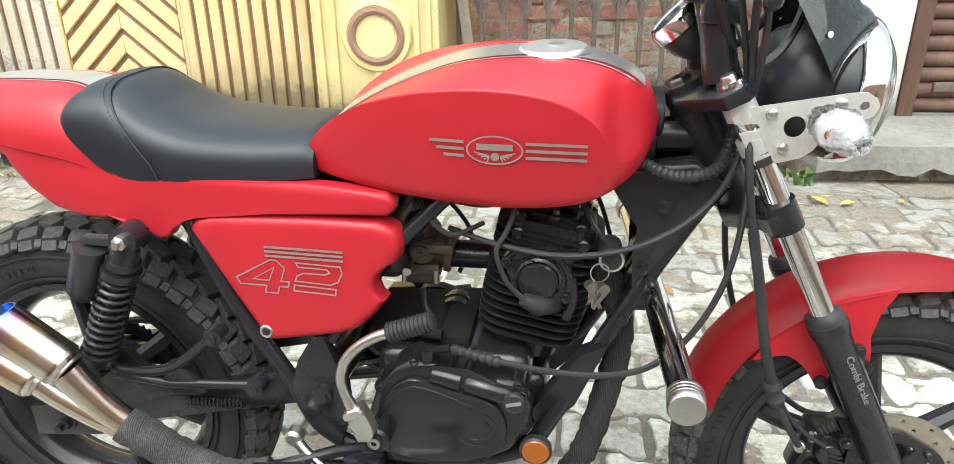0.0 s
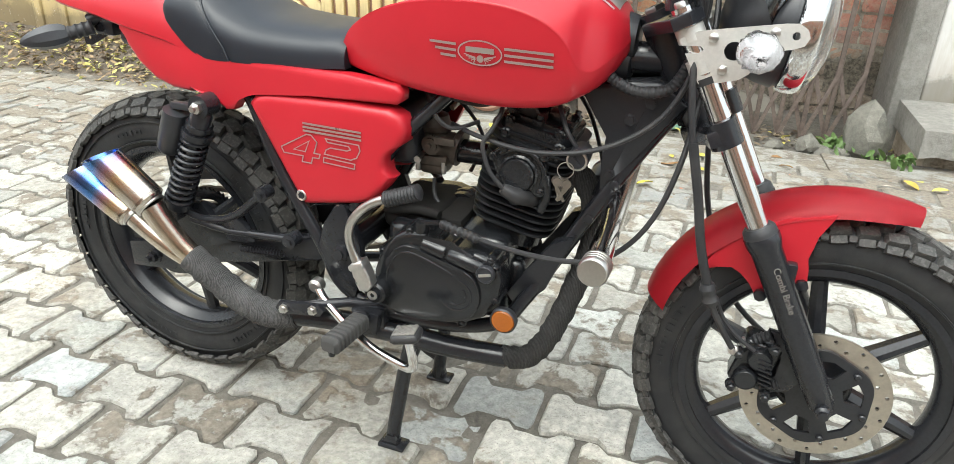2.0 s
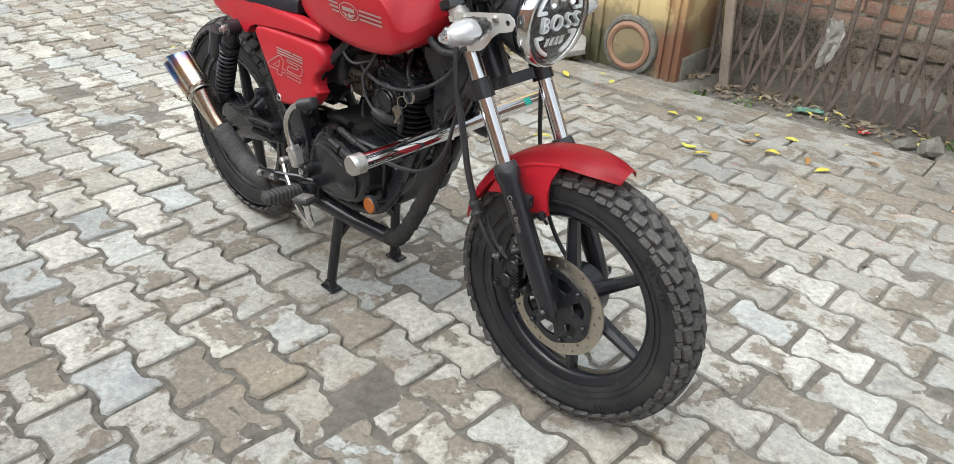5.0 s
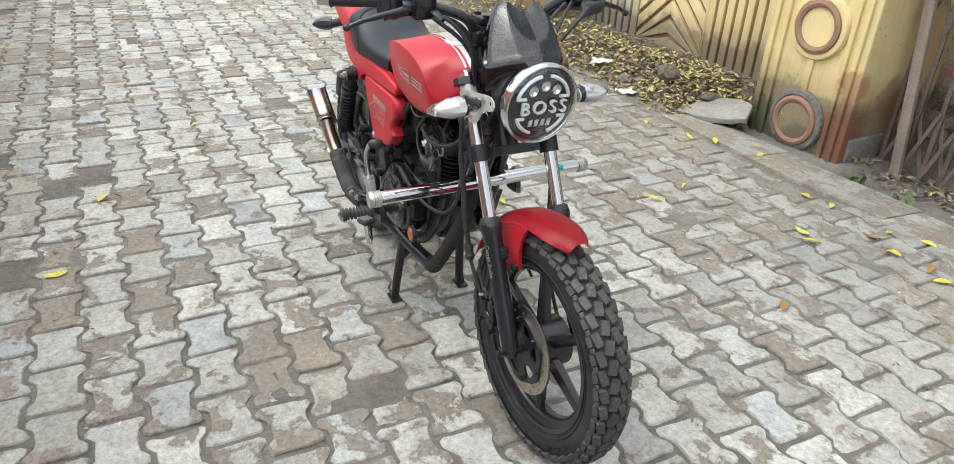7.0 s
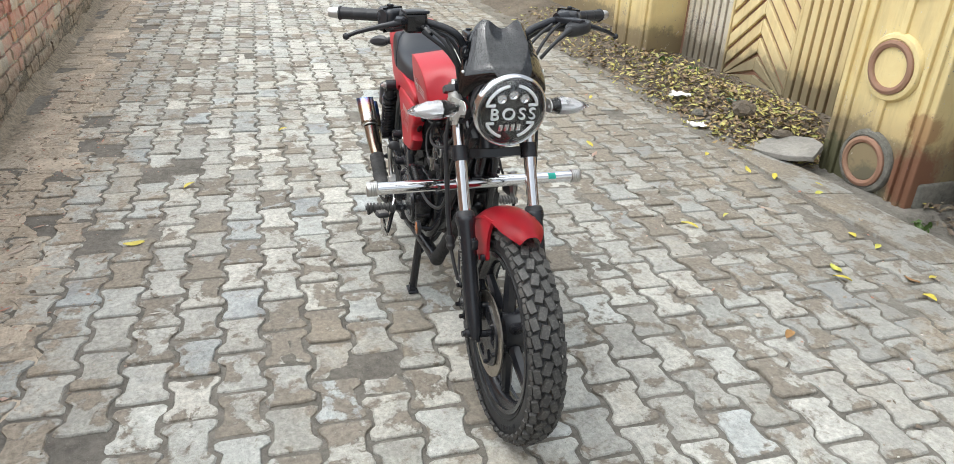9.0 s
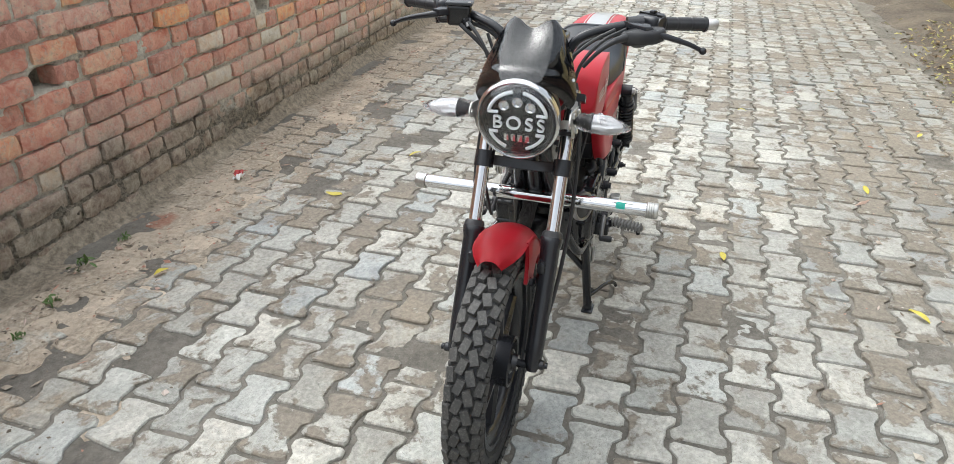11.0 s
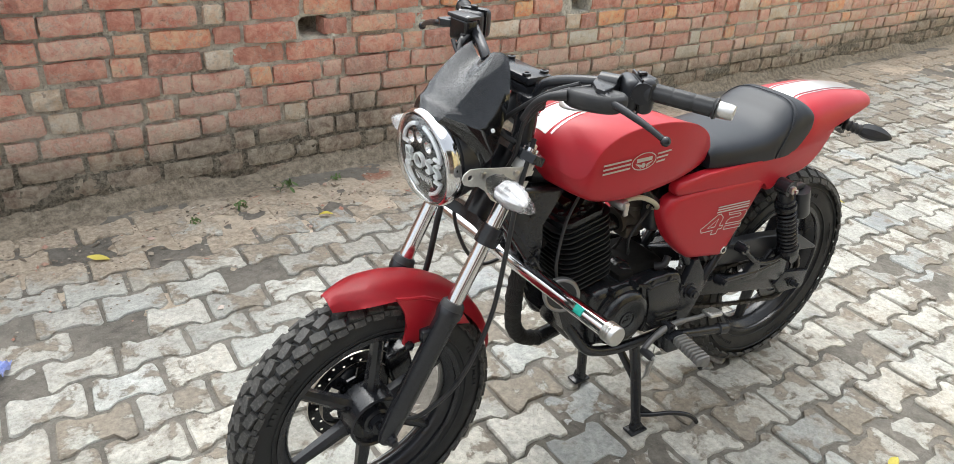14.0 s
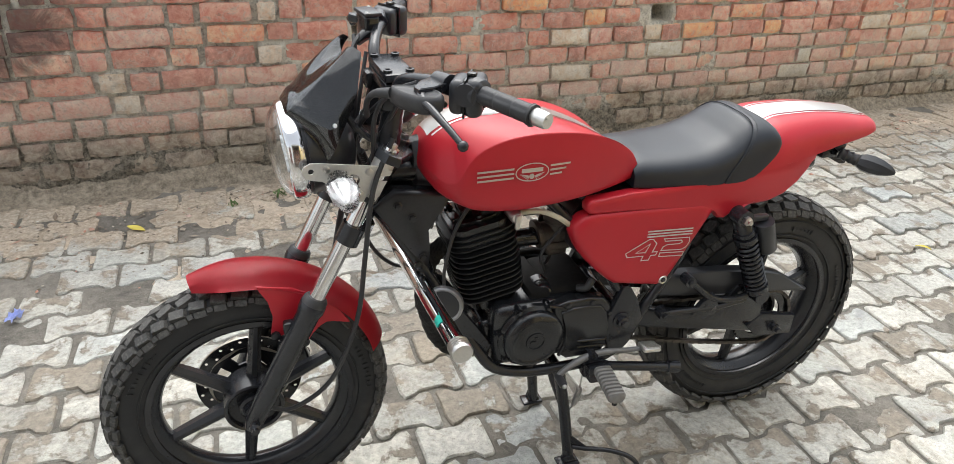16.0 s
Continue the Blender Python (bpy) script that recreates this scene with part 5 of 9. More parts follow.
def yoke_low(bm):
    fwd = RAKE.cross(Vector((0, 1, 0))).normalized()
    fwd = fwd if fwd.x > 0 else -fwd
    poly = [(-0.118, 0.012), (-0.098, 0.02), (-0.07, -0.004), (-0.03, -0.02), (0.03, -0.02), (0.07, -0.004), (0.098, 0.02), (0.118, 0.012), (0.118, -0.016), (0.09, -0.03), (0.04, -0.065), (-0.04, -0.065), (-0.09, -0.03), (-0.125, -0.02)]
    prism(bm, poly, lambda a, b, t: YB + Vector((0, a, 0)) + fwd * b - RAKE * (t - 0.012), 0.024, 0.005)


low_yoke = steered("lower_yoke", yoke_low, M_BLACK)
for s in (-1, 1):
    steered("pinch_clamp", lambda bm: tube(bm, [YB + Vector((0, s * FY, 0)) - RAKE * 0.02, YB + Vector((0, s * FY, 0)) + RAKE * 0.02], 0.024, 18), M_BLACK, low_yoke)
steered("stem_nut", lambda bm: lathe(bm, ((0.0, 0.0), (0.021, 0.0), (0.021, 0.004), (0.018, 0.005), (0.018, 0.020), (0.015, 0.024), (0.008, 0.024), (0.008, 0.020), (0.0, 0.020)), (0.266, 0, 0.878), -RAKE, 6), simple("dark_steel_nut", (0.16, 0.155, 0.15), 0.3, 1.0), top_yoke, "large steel stem nut")
fixed("steering_head", lambda bm: tube(bm, [(0.262, 0, 0.895), (0.345, 0, 0.735)], 0.032, 20), M_BLACK)

# handlebar, grips, levers
clamp = steered("bar_clamp", lambda bm: (box(bm, (0.276, 0.0, 1.010), (0.058, 0.132, 0.022), None, 0.005), box(bm, (0.275, 0.0, 1.031), (0.060, 0.138, 0.017), None, 0.0055)), M_BLACK, None, "black handlebar clamp")
for cx in (0.254, 0.296):
    for cy in (-0.052, 0.052):
        steered("clamp_bolt", lambda bm: lathe(bm, ((0.0, 0.0), (0.0085, 0.0), (0.0085, 0.005), (0.0045, 0.0055), (0.0040, 0.003), (0.0, 0.003)), (cx, cy, 1.039), (0, 0, 1), 14), M_ENGINE, clamp)
GE, GI = Vector((0.155, 0.378, 1.063)), Vector((0.203, 0.274, 1.066))
for s in (-1, 1):
    f = lambda v: (v[0], v[1] * s, v[2])
    bar = steered("handlebar_half", lambda bm: tube(bm, smooth([f(p) for p in ((0.298, 0.062, 0.915), (0.294, 0.066, 0.96), (0.288, 0.078, 1.01), (0.282, 0.11, 1.042), (0.250, 0.19, 1.062), GI, GE)], 4), 0.0115, 14), M_BLACK, None, "black tubular handlebar half")
    steered("riser", lambda bm: tube(bm, [f((0.300, 0.062, 0.905)), f((0.290, 0.058, 0.960)), f((0.277, 0.050, 1.012))], (0.023, 0.0215, 0.0205), 18), M_BLACK, bar)
    ax = (GE - GI).normalized()
    def grip_build(bm):
        """Flanged grip with raised pads between grooves."""
        rings, n = [], 36
        side_ax = Vector(f(ax))
        u = side_ax.orthogonal().normalized()
        v = side_ax.cross(u)
        for k in range(60):
            t = k / 59
            row = []
            for j in range(n):
                pad = 0.0010 if (t % 0.325) / 0.325 > 0.10 and 0.05 < t < 0.97 and j % 9 > 1 else 0.0
                r = 0.0146 + pad + (0.0055 if t < 0.035 else 0) + (0.003 if t > 0.965 else 0)
                row.append(Vector(f(GI)) + (Vector(f(GE)) - Vector(f(GI))) * t + (u * math.cos(2 * math.pi * j / n) + v * math.sin(2 * math.pi * j / n)) * r)
            rings.append(row)
        loft(bm, rings)
    g = steered("grip", grip_build, M_RUBBER, bar, "grooved black rubber grip")
    steered("bar_end", lambda bm: tube(bm, [f(GE), f(GE + ax * 0.003), f(GE + ax * 0.022), f(GE + ax * 0.028), f(GE + ax * 0.0282), f(GE + ax * 0.018)], (0.012, 0.0140, 0.0132, 0.0120, 0.0062, 0.0052), 22), M_ALU, bar, "bare alloy bar end")
    turn = Matrix.Rotation(-s * radians(31), 3, "Z")
    pod_at = GI - ax * 0.020 + Vector((0.004, 0, -0.008))
    lay = lambda a, b, c: Vector(f(pod_at)) + turn @ Vector((a, s * b, c))
    pod = steered("switch_pod", lambda bm: (box(bm, lay(-0.011, -0.007, 0), (0.031, 0.066, 0.064), turn, 0.0125), box(bm, lay(0.015, -0.005, 0), (0.028, 0.060, 0.058), turn, 0.0115), tube(bm, [lay(0, -0.03, 0.008), lay(0, 0.028, 0.008)], 0.019, 18)), M_PLASTIC, bar, "black plastic switch pod")
    steered("pod_collar", lambda bm: tube(bm, [Vector(f(GI - ax * 0.008)), Vector(f(GI + ax * 0.004)), Vector(f(GI + ax * 0.007))], (0.0265, 0.0235, 0.0190), 24), M_PLASTIC, pod)
    steered("pod_seam", lambda bm: box(bm, lay(0.0025, -0.006, 0), (0.003, 0.063, 0.063), turn, 0.0), M_GLOSSBLACK, pod)
    steered("switch_button", lambda bm: box(bm, lay(-0.026, 0.0, 0.012), (0.010, 0.018, 0.011), turn, 0.003), simple("red_button" if s < 0 else "grey_button", (0.5, 0.04, 0.03) if s < 0 else (0.05, 0.05, 0.055), 0.4), pod)
    steered("switch_button", lambda bm: box(bm, lay(-0.026, 0.002, -0.012), (0.010, 0.012, 0.010), turn, 0.003), M_GLOSSBLACK, pod)
    steered("switch_button", lambda bm: box(bm, lay(-0.004, -0.004, 0.034), (0.016, 0.014, 0.008), turn, 0.003), M_GLOSSBLACK, pod)
    for zz in (-0.020, 0.022):
        steered("pod_screw", lambda bm: lathe(bm, ((0.0, 0.0), (0.0032, 0.0), (0.0028, 0.0015), (0.0, 0.0018)), lay(-0.0245, -0.018, zz), turn @ Vector((-1, 0, 0)), 10), M_STEEL, pod)
    PV = Vector((0.285, 0.235, 1.068))
    steered("lever_perch", lambda bm: (prism(bm, [(0.250, 0.190), (0.240, 0.235), (0.272, 0.252), (0.300, 0.262), (0.304, 0.245), (0.285, 0.215)], lambda a, c, t: f((a, c, 1.062 + t)), 0.014, 0.004), tube(bm, [f((0.250, 0.20, 1.067)), f((0.238, 0.235, 1.070))], 0.0175, 14)), M_BLACK, bar)
    if s > 0:
        along, across = Vector((-0.52, 0.854)), Vector((0.854, 0.52))
        def boot_ring(q):
            w = [Vector((0.300, 0.242)) + along * 0.056 * math.cos(2 * math.pi * k / 28) + across * 0.0235 * q * math.sin(2 * math.pi * k / 28) * (1 + 0.25 * math.cos(2 * math.pi * k / 28)) for k in range(28)]
            return [Vector((0.300, 0.242)) + (p - Vector((0.300, 0.242))) * q for p in w]
        steered("lever_boot", lambda bm: (loft(bm, [[Vector((p.x, p.y, z - (p.x - 0.26) * 0.12)) for p in boot_ring(q)] for z, q in ((1.042, 0.78), (1.048, 0.96), (1.060, 1.0), (1.068, 0.97), (1.0725, 0.90), (1.0735, 0.84), (1.0715, 0.80), (1.0725, 0.5))]), tube(bm, smooth([(0.330, 0.206, 1.054), (0.352, 0.180, 1.046), (0.358, 0.150, 1.022), (0.352, 0.12, 0.985)], 4), [0.0095, 0.009, 0.0085, 0.0075, 0.0065, 0.006, 0.0055, 0.005, 0.005, 0.005, 0.005, 0.005, 0.005], 12)), M_RUBBER, bar, "black rubber boot over the lever pivot", 60)
    steered("lever", lambda bm: tube(bm, smooth([f(PV), f((0.296, 0.262, 1.062)), f((0.288, 0.305, 1.052)), f((0.278, 0.345, 1.040)), f((0.269, 0.372, 1.028))], 4), [0.0100] * 3 + [0.0092, 0.0084, 0.0078, 0.0074, 0.0070, 0.0067, 0.0064, 0.0061, 0.0058, 0.0056, 0.0054, 0.0052, 0.0051, 0.0051], 12), M_BLACK, bar, "black brake lever" if s < 0 else "black clutch lever")
    steered("lever_ball", lambda bm: bmesh.ops.create_icosphere(bm, subdivisions=2, radius=0.0088, matrix=Matrix.Translation(f((0.267, 0.378, 1.025)))), M_BLACK, bar)
mc_turn = Matrix.Rotation(radians(8), 3, "Z")
mc = steered("master_cylinder", lambda bm: (box(bm, (0.272, -0.202, 1.062), (0.034, 0.060, 0.052), mc_turn, 0.0095), tube(bm, [(0.262, -0.186, 1.052), (0.288, -0.176, 1.046), (0.304, -0.168, 1.036)], (0.013, 0.012, 0.009), 14)), M_GLOSSBLACK, None, "black brake fluid reservoir")
steered("reservoir_lid", lambda bm: box(bm, (0.272, -0.202, 1.089), (0.039, 0.066, 0.008), mc_turn, 0.003), M_PLASTIC, mc)
for sx, sy in ((-0.012, -0.025), (0.012, 0.025)):
    steered("lid_screw", lambda bm: lathe(bm, ((0.0, 0.0), (0.004, 0.0), (0.0035, 0.0015), (0.0, 0.002)), Vector((0.272, -0.202, 1.093)) + mc_turn @ Vector((sx, sy, 0)), (0, 0, 1), 10), M_STEEL, mc)
for s in (-1, 1):
    steered("handlebar_clamp", lambda bm: box(bm, (0.290, s * 0.066, 0.992), (0.05, 0.04, 0.035), None, 0.008), M_BLACK)

# speedometer
SP, SN = Vector((0.256, 0.01, 0.966)), Vector((-0.72, 0, 0.69)).normalized()
gauge = steered("speedometer", lambda bm: lathe(bm, ((0.0, -0.045), (0.022, -0.045), (0.034, -0.022), (0.036, 0.0), (0.036, 0.012), (0.0, 0.012)), SP, SN, 28), M_PLASTIC)
steered("bezel", lambda bm: lathe(bm, ((0.038, -0.002), (0.038, 0.014), (0.035, 0.019), (0.031, 0.017), (0.031, 0.010)), SP, SN, 32, True), M_CHROME, gauge, "chrome gauge ring")
steered("dial", lambda bm: lathe(bm, ((0.0, 0.0130), (0.031, 0.0130), (0.031, 0.0136), (0.0, 0.0136)), SP, SN, 28), simple("dark_dial", (0.03, 0.03, 0.035), 0.2), gauge)

# headlamp
HC = Vector((0.479, 0.0, 0.884))
HN = Vector((0.985, 0.0, -0.10)).normalized()
lamp = steered("headlamp", lambda bm: lathe(bm, ((0.0, -0.125), (0.045, -0.122), (0.070, -0.105), (0.085, -0.07), (0.089, -0.03), (0.089, 0.0), (0.080, 0.002), (0.070, -0.02), (0.03, -0.035), (0.0, -0.038)), HC, HN, 48), M_PLASTIC, None, "black headlamp bowl")
steered("chrome_rim", lambda bm: lathe(bm, tuple((0.0905 + 0.0062 * math.cos(a), -0.008 + 0.0165 * math.sin(a)) for a in np.linspace(0, 2 * math.pi, 21)[:-1]), HC, HN, 64, True), M_CHROME, lamp, "chrome headlamp rim")
steered("lamp_insert", lambda bm: lathe(bm, ((0.0, -0.004), (0.052, -0.004), (0.060, 0.000), (0.0840, 0.001), (0.0882, 0.006), (0.0884, -0.012), (0.0, -0.02)), HC, HN, 48), M_GLOSSBLACK, lamp)
glass = steered("lens_glass", lambda bm: lathe(bm, ((0.0, 0.036), (0.03, 0.0345), (0.055, 0.030), (0.072, 0.0235), (0.083, 0.0155), (0.0882, 0.008), (0.0876, 0.006), (0.0815, 0.0135), (0.071, 0.0215), (0.055, 0.0278), (0.03, 0.0322), (0.0, 0.0337)), HC, HN, 48), M_GLASS, lamp, "clear domed headlamp glass")
glass.visible_shadow = False
LM = Matrix.Identity(4)
side_v = Vector((0, 1, 0))
up_v = HN.cross(side_v).normalized()
up_v = up_v if up_v.z > 0 else -up_v
for i, v in enumerate((side_v, up_v, HN)):
    LM.col[i][:3] = v
LM.translation = HC
onface = lambda a, b, h: HC + side_v * a + up_v * b + HN * h
stamp("lettering", lettering("BOSS", 0.0445, 0.004, -0.0004, 1.30), STEER @ LM @ Matrix.Translation((0.004, -0.006, 0.008)) @ Matrix.Diagonal((1.0, 0.98, 1, 1)), M_WHITE, lamp, "white raised letters BOSS")
for sy in (-1, 1):
    for sx in (-1, 1):
        arc = [(math.cos(t) * 0.069 * sx, math.sin(t) * 0.069 * sy) for t in np.linspace(radians(15 if sy > 0 else 25), radians(80 if sy > 0 else 70), 14)]
        arc = [(0.044 * sx, arc[0][1]), (0.056 * sx, arc[0][1])] + arc
        steered("light_bar", lambda bm: tube(bm, [onface(a, b, 0.006) for a, b in arc], 0.0040, 8), M_WHITE, lamp)
for a, b in ((-0.030, 0.036), (0.0, 0.046), (0.030, 0.036)):
    steered("led_cup", lambda bm: lathe(bm, ((0.0, 0.0005), (0.006, 0.001), (0.0105, 0.007), (0.012, 0.007), (0.012, -0.004), (0.0, -0.004)), onface(a, b, 0.003), HN, 16), M_CHROME, lamp)
for a in (-0.024, -0.008, 0.008, 0.024):
    steered("led_cup", lambda bm: prism(bm, [(a - 0.0055, -0.052), (a + 0.0055, -0.052), (a + 0.0055, -0.032), (a - 0.0055, -0.032)], lambda p, q, t: onface(p, q, t - 0.004 + 0.25 * (q + 0.052)), 0.007, 0.002), M_CHROME, lamp)
steered("lamp_hood", lambda bm: lathe(bm, ((0.070, -0.10), (0.089, -0.055), (0.0925, -0.03), (0.090, -0.03), (0.086, -0.055), (0.067, -0.10)), HC, HN, 40, True), M_PLASTIC, lamp)

# indicator brackets and indicators
for s in (-1, 1):
    def bracket(bm):
        y = s * (FY + 0.019)
        rim = [(0.306, 0.871), (0.330, 0.884), (0.390, 0.894), (0.440, 0.902), (0.456, 0.903), (0.468, 0.896), (0.472, 0.886), (0.467, 0.875), (0.455, 0.870), (0.436, 0.866), (0.418, 0.852), (0.404, 0.832), (0.392, 0.823), (0.366, 0.816), (0.340, 0.812),
               (0.333, 0.8235), (0.349, 0.8245), (0.3545, 0.829), (0.350, 0.8335), (0.3275, 0.8325), (0.3165, 0.852), (0.335, 0.8545), (0.3405, 0.8595), (0.336, 0.864), (0.3105, 0.8625)]
        plate(bm, [rim, circle(0.455, 0.887, 0.0055, 12), circle(0.380, 0.861, 0.013, 18)], lambda a, b, t: (a, y - s * t, b), 0.003)
    br = steered("indicator_bracket", bracket, M_BRACKET, None, "brushed steel indicator bracket")
    for h, r in ((0.0, 0.0205), (1.0, 0.0205)):
        c0 = FT + Vector((0, s * FY, 0)) + RAKE * (0.038 + 0.048 * h)
        steered("clamp_band", lambda bm: tube(bm, [c0 - RAKE * 0.010, c0 + RAKE * 0.010], r, 18), M_BRACKET, br)
    for a, b in ((0.351, 0.877), (0.369, 0.835), (0.428, 0.890)):
        steered("bolt", lambda bm: lathe(bm, ((0.0, 0.0), (0.007, 0.0), (0.007, 0.005), (0.004, 0.007), (0.0, 0.007)), (a, s * (FY + 0.019), b), (0, s, 0), 6), M_STEEL, br)
    steered("rubber_sleeve", lambda bm: tube(bm, [FT + Vector((0, s * FY, 0)) + RAKE * 0.102, FT + Vector((0, s * FY, 0)) + RAKE * 0.112], 0.0215, 18), M_RUBBER, br)
    I0, I1 = Vector((0.408, s * 0.116, 0.874)), Vector((0.411, s * 0.242, 0.870))
    d = I1 - I0
    up = Vector((0, 0, 1))
    fore = d.normalized().cross(up) * (-s)

    def leaf(bm, stations, crumple=0.0, n=22):
        """A flattened leaf-shaped body along the indicator's axis: (place, half depth, half height)."""
        rings = []
        for t, w, h in stations:
            ring = []
            for k in range(n):
                a = 2 * math.pi * k / n
                c = 1 + crumple * noise.noise(Vector((math.cos(a) * 3.1, math.sin(a) * 3.1, t * 13 + s * 5)))
                ring.append(I0 + d * t + fore * (w * math.cos(a) * c) + up * (h * math.sin(a) * c))
            rings.append(ring)
        loft(bm, rings)

    body = steered("front_indicator", lambda bm: leaf(bm, ((0.0, 0.009, 0.009), (0.14, 0.010, 0.010), (0.22, 0.015, 0.013), (0.30, 0.021, 0.017), (0.36, 0.022, 0.018))), M_GLOSSBLACK, None, "front indicator wrapped in clear film")
    ln = steered("indicator_lens", lambda bm: leaf(bm, ((0.34, 0.0225, 0.0185), (0.45, 0.0255, 0.021), (0.58, 0.0255, 0.021), (0.72, 0.022, 0.0175), (0.86, 0.015, 0.011), (0.95, 0.008, 0.006), (1.0, 0.002, 0.002))), M_GLASS, body, "clear indicator lens")
    ln.visible_shadow = False
    steered("reflector_bowl", lambda bm: leaf(bm, ((0.36, 0.019, 0.015), (0.50, 0.020, 0.016), (0.64, 0.016, 0.012), (0.80, 0.009, 0.007), (0.88, 0.003, 0.003)), 0.3), M_SILVER, body, "silver indicator reflector", 15)
    steered("bulb", lambda bm: bmesh.ops.create_icosphere(bm, subdivisions=2, radius=0.0036, matrix=Matrix.Translation(I0 + d * 0.62 + fore * 0.015)), M_AMBER, body, "amber bulb")
    fl = steered("plastic_film", lambda bm: leaf(bm, [(t, 0.004 + 0.0225 * math.sin(math.pi * min(1, t * 0.84 + 0.12)) ** 0.8, 0.004 + 0.0185 * math.sin(math.pi * min(1, t * 0.84 + 0.12)) ** 0.8) for t in np.linspace(0.08, 1.05, 22)], 0.26, 30), M_FILM, body, "crumpled clear plastic film", 12)
    fl.visible_shadow = False

# fly screen
def screen_pt(u, v):
    """Faceted shell: flat middle panel with a step above the lamp, wings folded back along a slanting crease."""
    a, sg = abs(u), (1 if u >= 0 else -1)
    hw = curve(((0.0, 0.104), (0.12, 0.1175), (0.3, 0.114), (0.6, 0.096), (0.82, 0.078), (0.93, 0.066), (1.0, 0.053)), v)
    k = 0.35 + 0.38 * v
    flat, side = min(a, 0.6) / 0.6, max(0.0, (a - 0.6) / 0.4)
    w = flat * k + side * (1 - k)
    x = 0.486 - 0.074 * v - 0.044 * v * v - 0.004 * flat ** 2 - curve(((0.0, 0.056), (0.6, 0.050), (1.0, 0.016)), v) * side - 0.004 * side ** 3
    x += 0.0055 * (1 - side) * min(1.0, max(0.0, (0.30 - v) / 0.07))
    top = 1.066 + 0.020 * math.sin(math.pi / 2 * min(1, w / 0.78)) ** 2 - 0.008 * max(0.0, (w - 0.84) / 0.16) ** 2
    base = 0.882 + math.sqrt(max(0.0, 0.105 ** 2 - (w * 0.1035) ** 2)) * 0.85
    return Vector((x, sg * w * hw, base + (top - base) * v))


def screen_build(u0, u1):
    def b(bm):
        nu, nv = 50, 30
        g = [[bm.verts.new(screen_pt(u0 + (u1 - u0) * i / nu, j / nv)) for j in range(nv + 1)] for i in range(nu + 1)]
        for i in range(nu):
            for j in range(nv):
                bm.faces.new((g[i][j], g[i + 1][j], g[i + 1][j + 1], g[i][j + 1]))
        bmesh.ops.solidify(bm, geom=list(bm.faces), thickness=0.0028)
    return b


scr = steered("fly_screen", screen_build(-1.0, 1.0), M_SCREEN, None, "gloss black fly screen", 24)
for s in (-1, 1):
    steered("screw", lambda bm: lathe(bm, ((0.0, 0.0), (0.004, 0.0), (0.004, 0.002), (0.0, 0.003)), screen_pt(s * 0.95, 0.30) + Vector((0.001, s * 0.001, 0)), (0.6, s * 0.8, 0), 10), M_WHITE, scr)
    steered("screen_stay", lambda bm: tube(bm, smooth([(0.335, s * 0.085, 0.925), (0.362, s * 0.078, 0.945), (0.385, s * 0.062, 0.985), (0.392, s * 0.05, 1.02)], 3), 0.006, 8), M_BLACK, scr)

# front mudguard
def guard(bm):
    rings = []
    for t in np.linspace(0, 1, 26):
        a = radians(157 - 83 * t)
        r = FR + 0.016 + 0.024 * t ** 0.7 + 0.006 * math.sin(math.pi * t)
        c = Vector((FC[0] + math.cos(a) * r, 0, FC[2] + math.sin(a) * r))
        n = Vector((math.cos(a), 0, math.sin(a)))
        w = 0.066 * (1 - 0.10 * t) * (1.0 if t < 0.80 else 1.0 - 0.55 * ((t - 0.80) / 0.20) ** 2)
        depth = 0.036 * (1 - 0.35 * t)
        prof = []
        for k in range(13):
            u = -1 + 2 * k / 12
            prof.append(c + Vector((0, u * w, 0)) - n * depth * abs(u) ** 2.6)
        rings.append(prof)
    loft(bm, rings, False, False)
    bmesh.ops.solidify(bm, geom=list(bm.faces), thickness=0.003)


mud = steered("front_mudguard", guard, M_RED, None, "matt red front mudguard", 50)
for s in (-1, 1):
    stay = [(FC[0] + math.cos(radians(a)) * r, FC[2] + math.sin(radians(a)) * r) for a, r in ((137.5, 0.290), (128, 0.306), (118, 0.315), (108, 0.320), (95.5, 0.322), (96.5, 0.312), (98.2, 0.299), (100.2, 0.285), (102, 0.270), (103.3, 0.250), (104.2, 0.228), (104.2, 0.205), (106.5, 0.199), (109.5, 0.201), (111.5, 0.213), (115.5, 0.218), (119.5, 0.213), (121.5, 0.199), (125, 0.198), (126.6, 0.205), (126, 0.230), (126.2, 0.252), (127.8, 0.268), (130.8, 0.277), (134.5, 0.281))]
    steered("mudguard_stay", lambda bm: prism(bm, stay, lambda a, b, t: (a, s * (0.0515 + t), b), 0.009, 0.003), M_RED, mud)
    steered("stay_bolt", lambda bm: lathe(bm, ((0.0, 0.0), (0.010, 0.0), (0.010, 0.008), (0.006, 0.010), (0.0, 0.010)), (FC[0] + math.cos(radians(106.5)) * 0.208, s * 0.064, FC[2] + math.sin(radians(106.5)) * 0.208), (0, s, 0), 8), M_BLACK, mud)
    steered("stay_bolt", lambda bm: lathe(bm, ((0.0, 0.0), (0.010, 0.0), (0.010, 0.008), (0.006, 0.010), (0.0, 0.010)), (FC[0] + math.cos(radians(124)) * 0.207, s * 0.064, FC[2] + math.sin(radians(124)) * 0.207), (0, s, 0), 8), M_BLACK, mud)

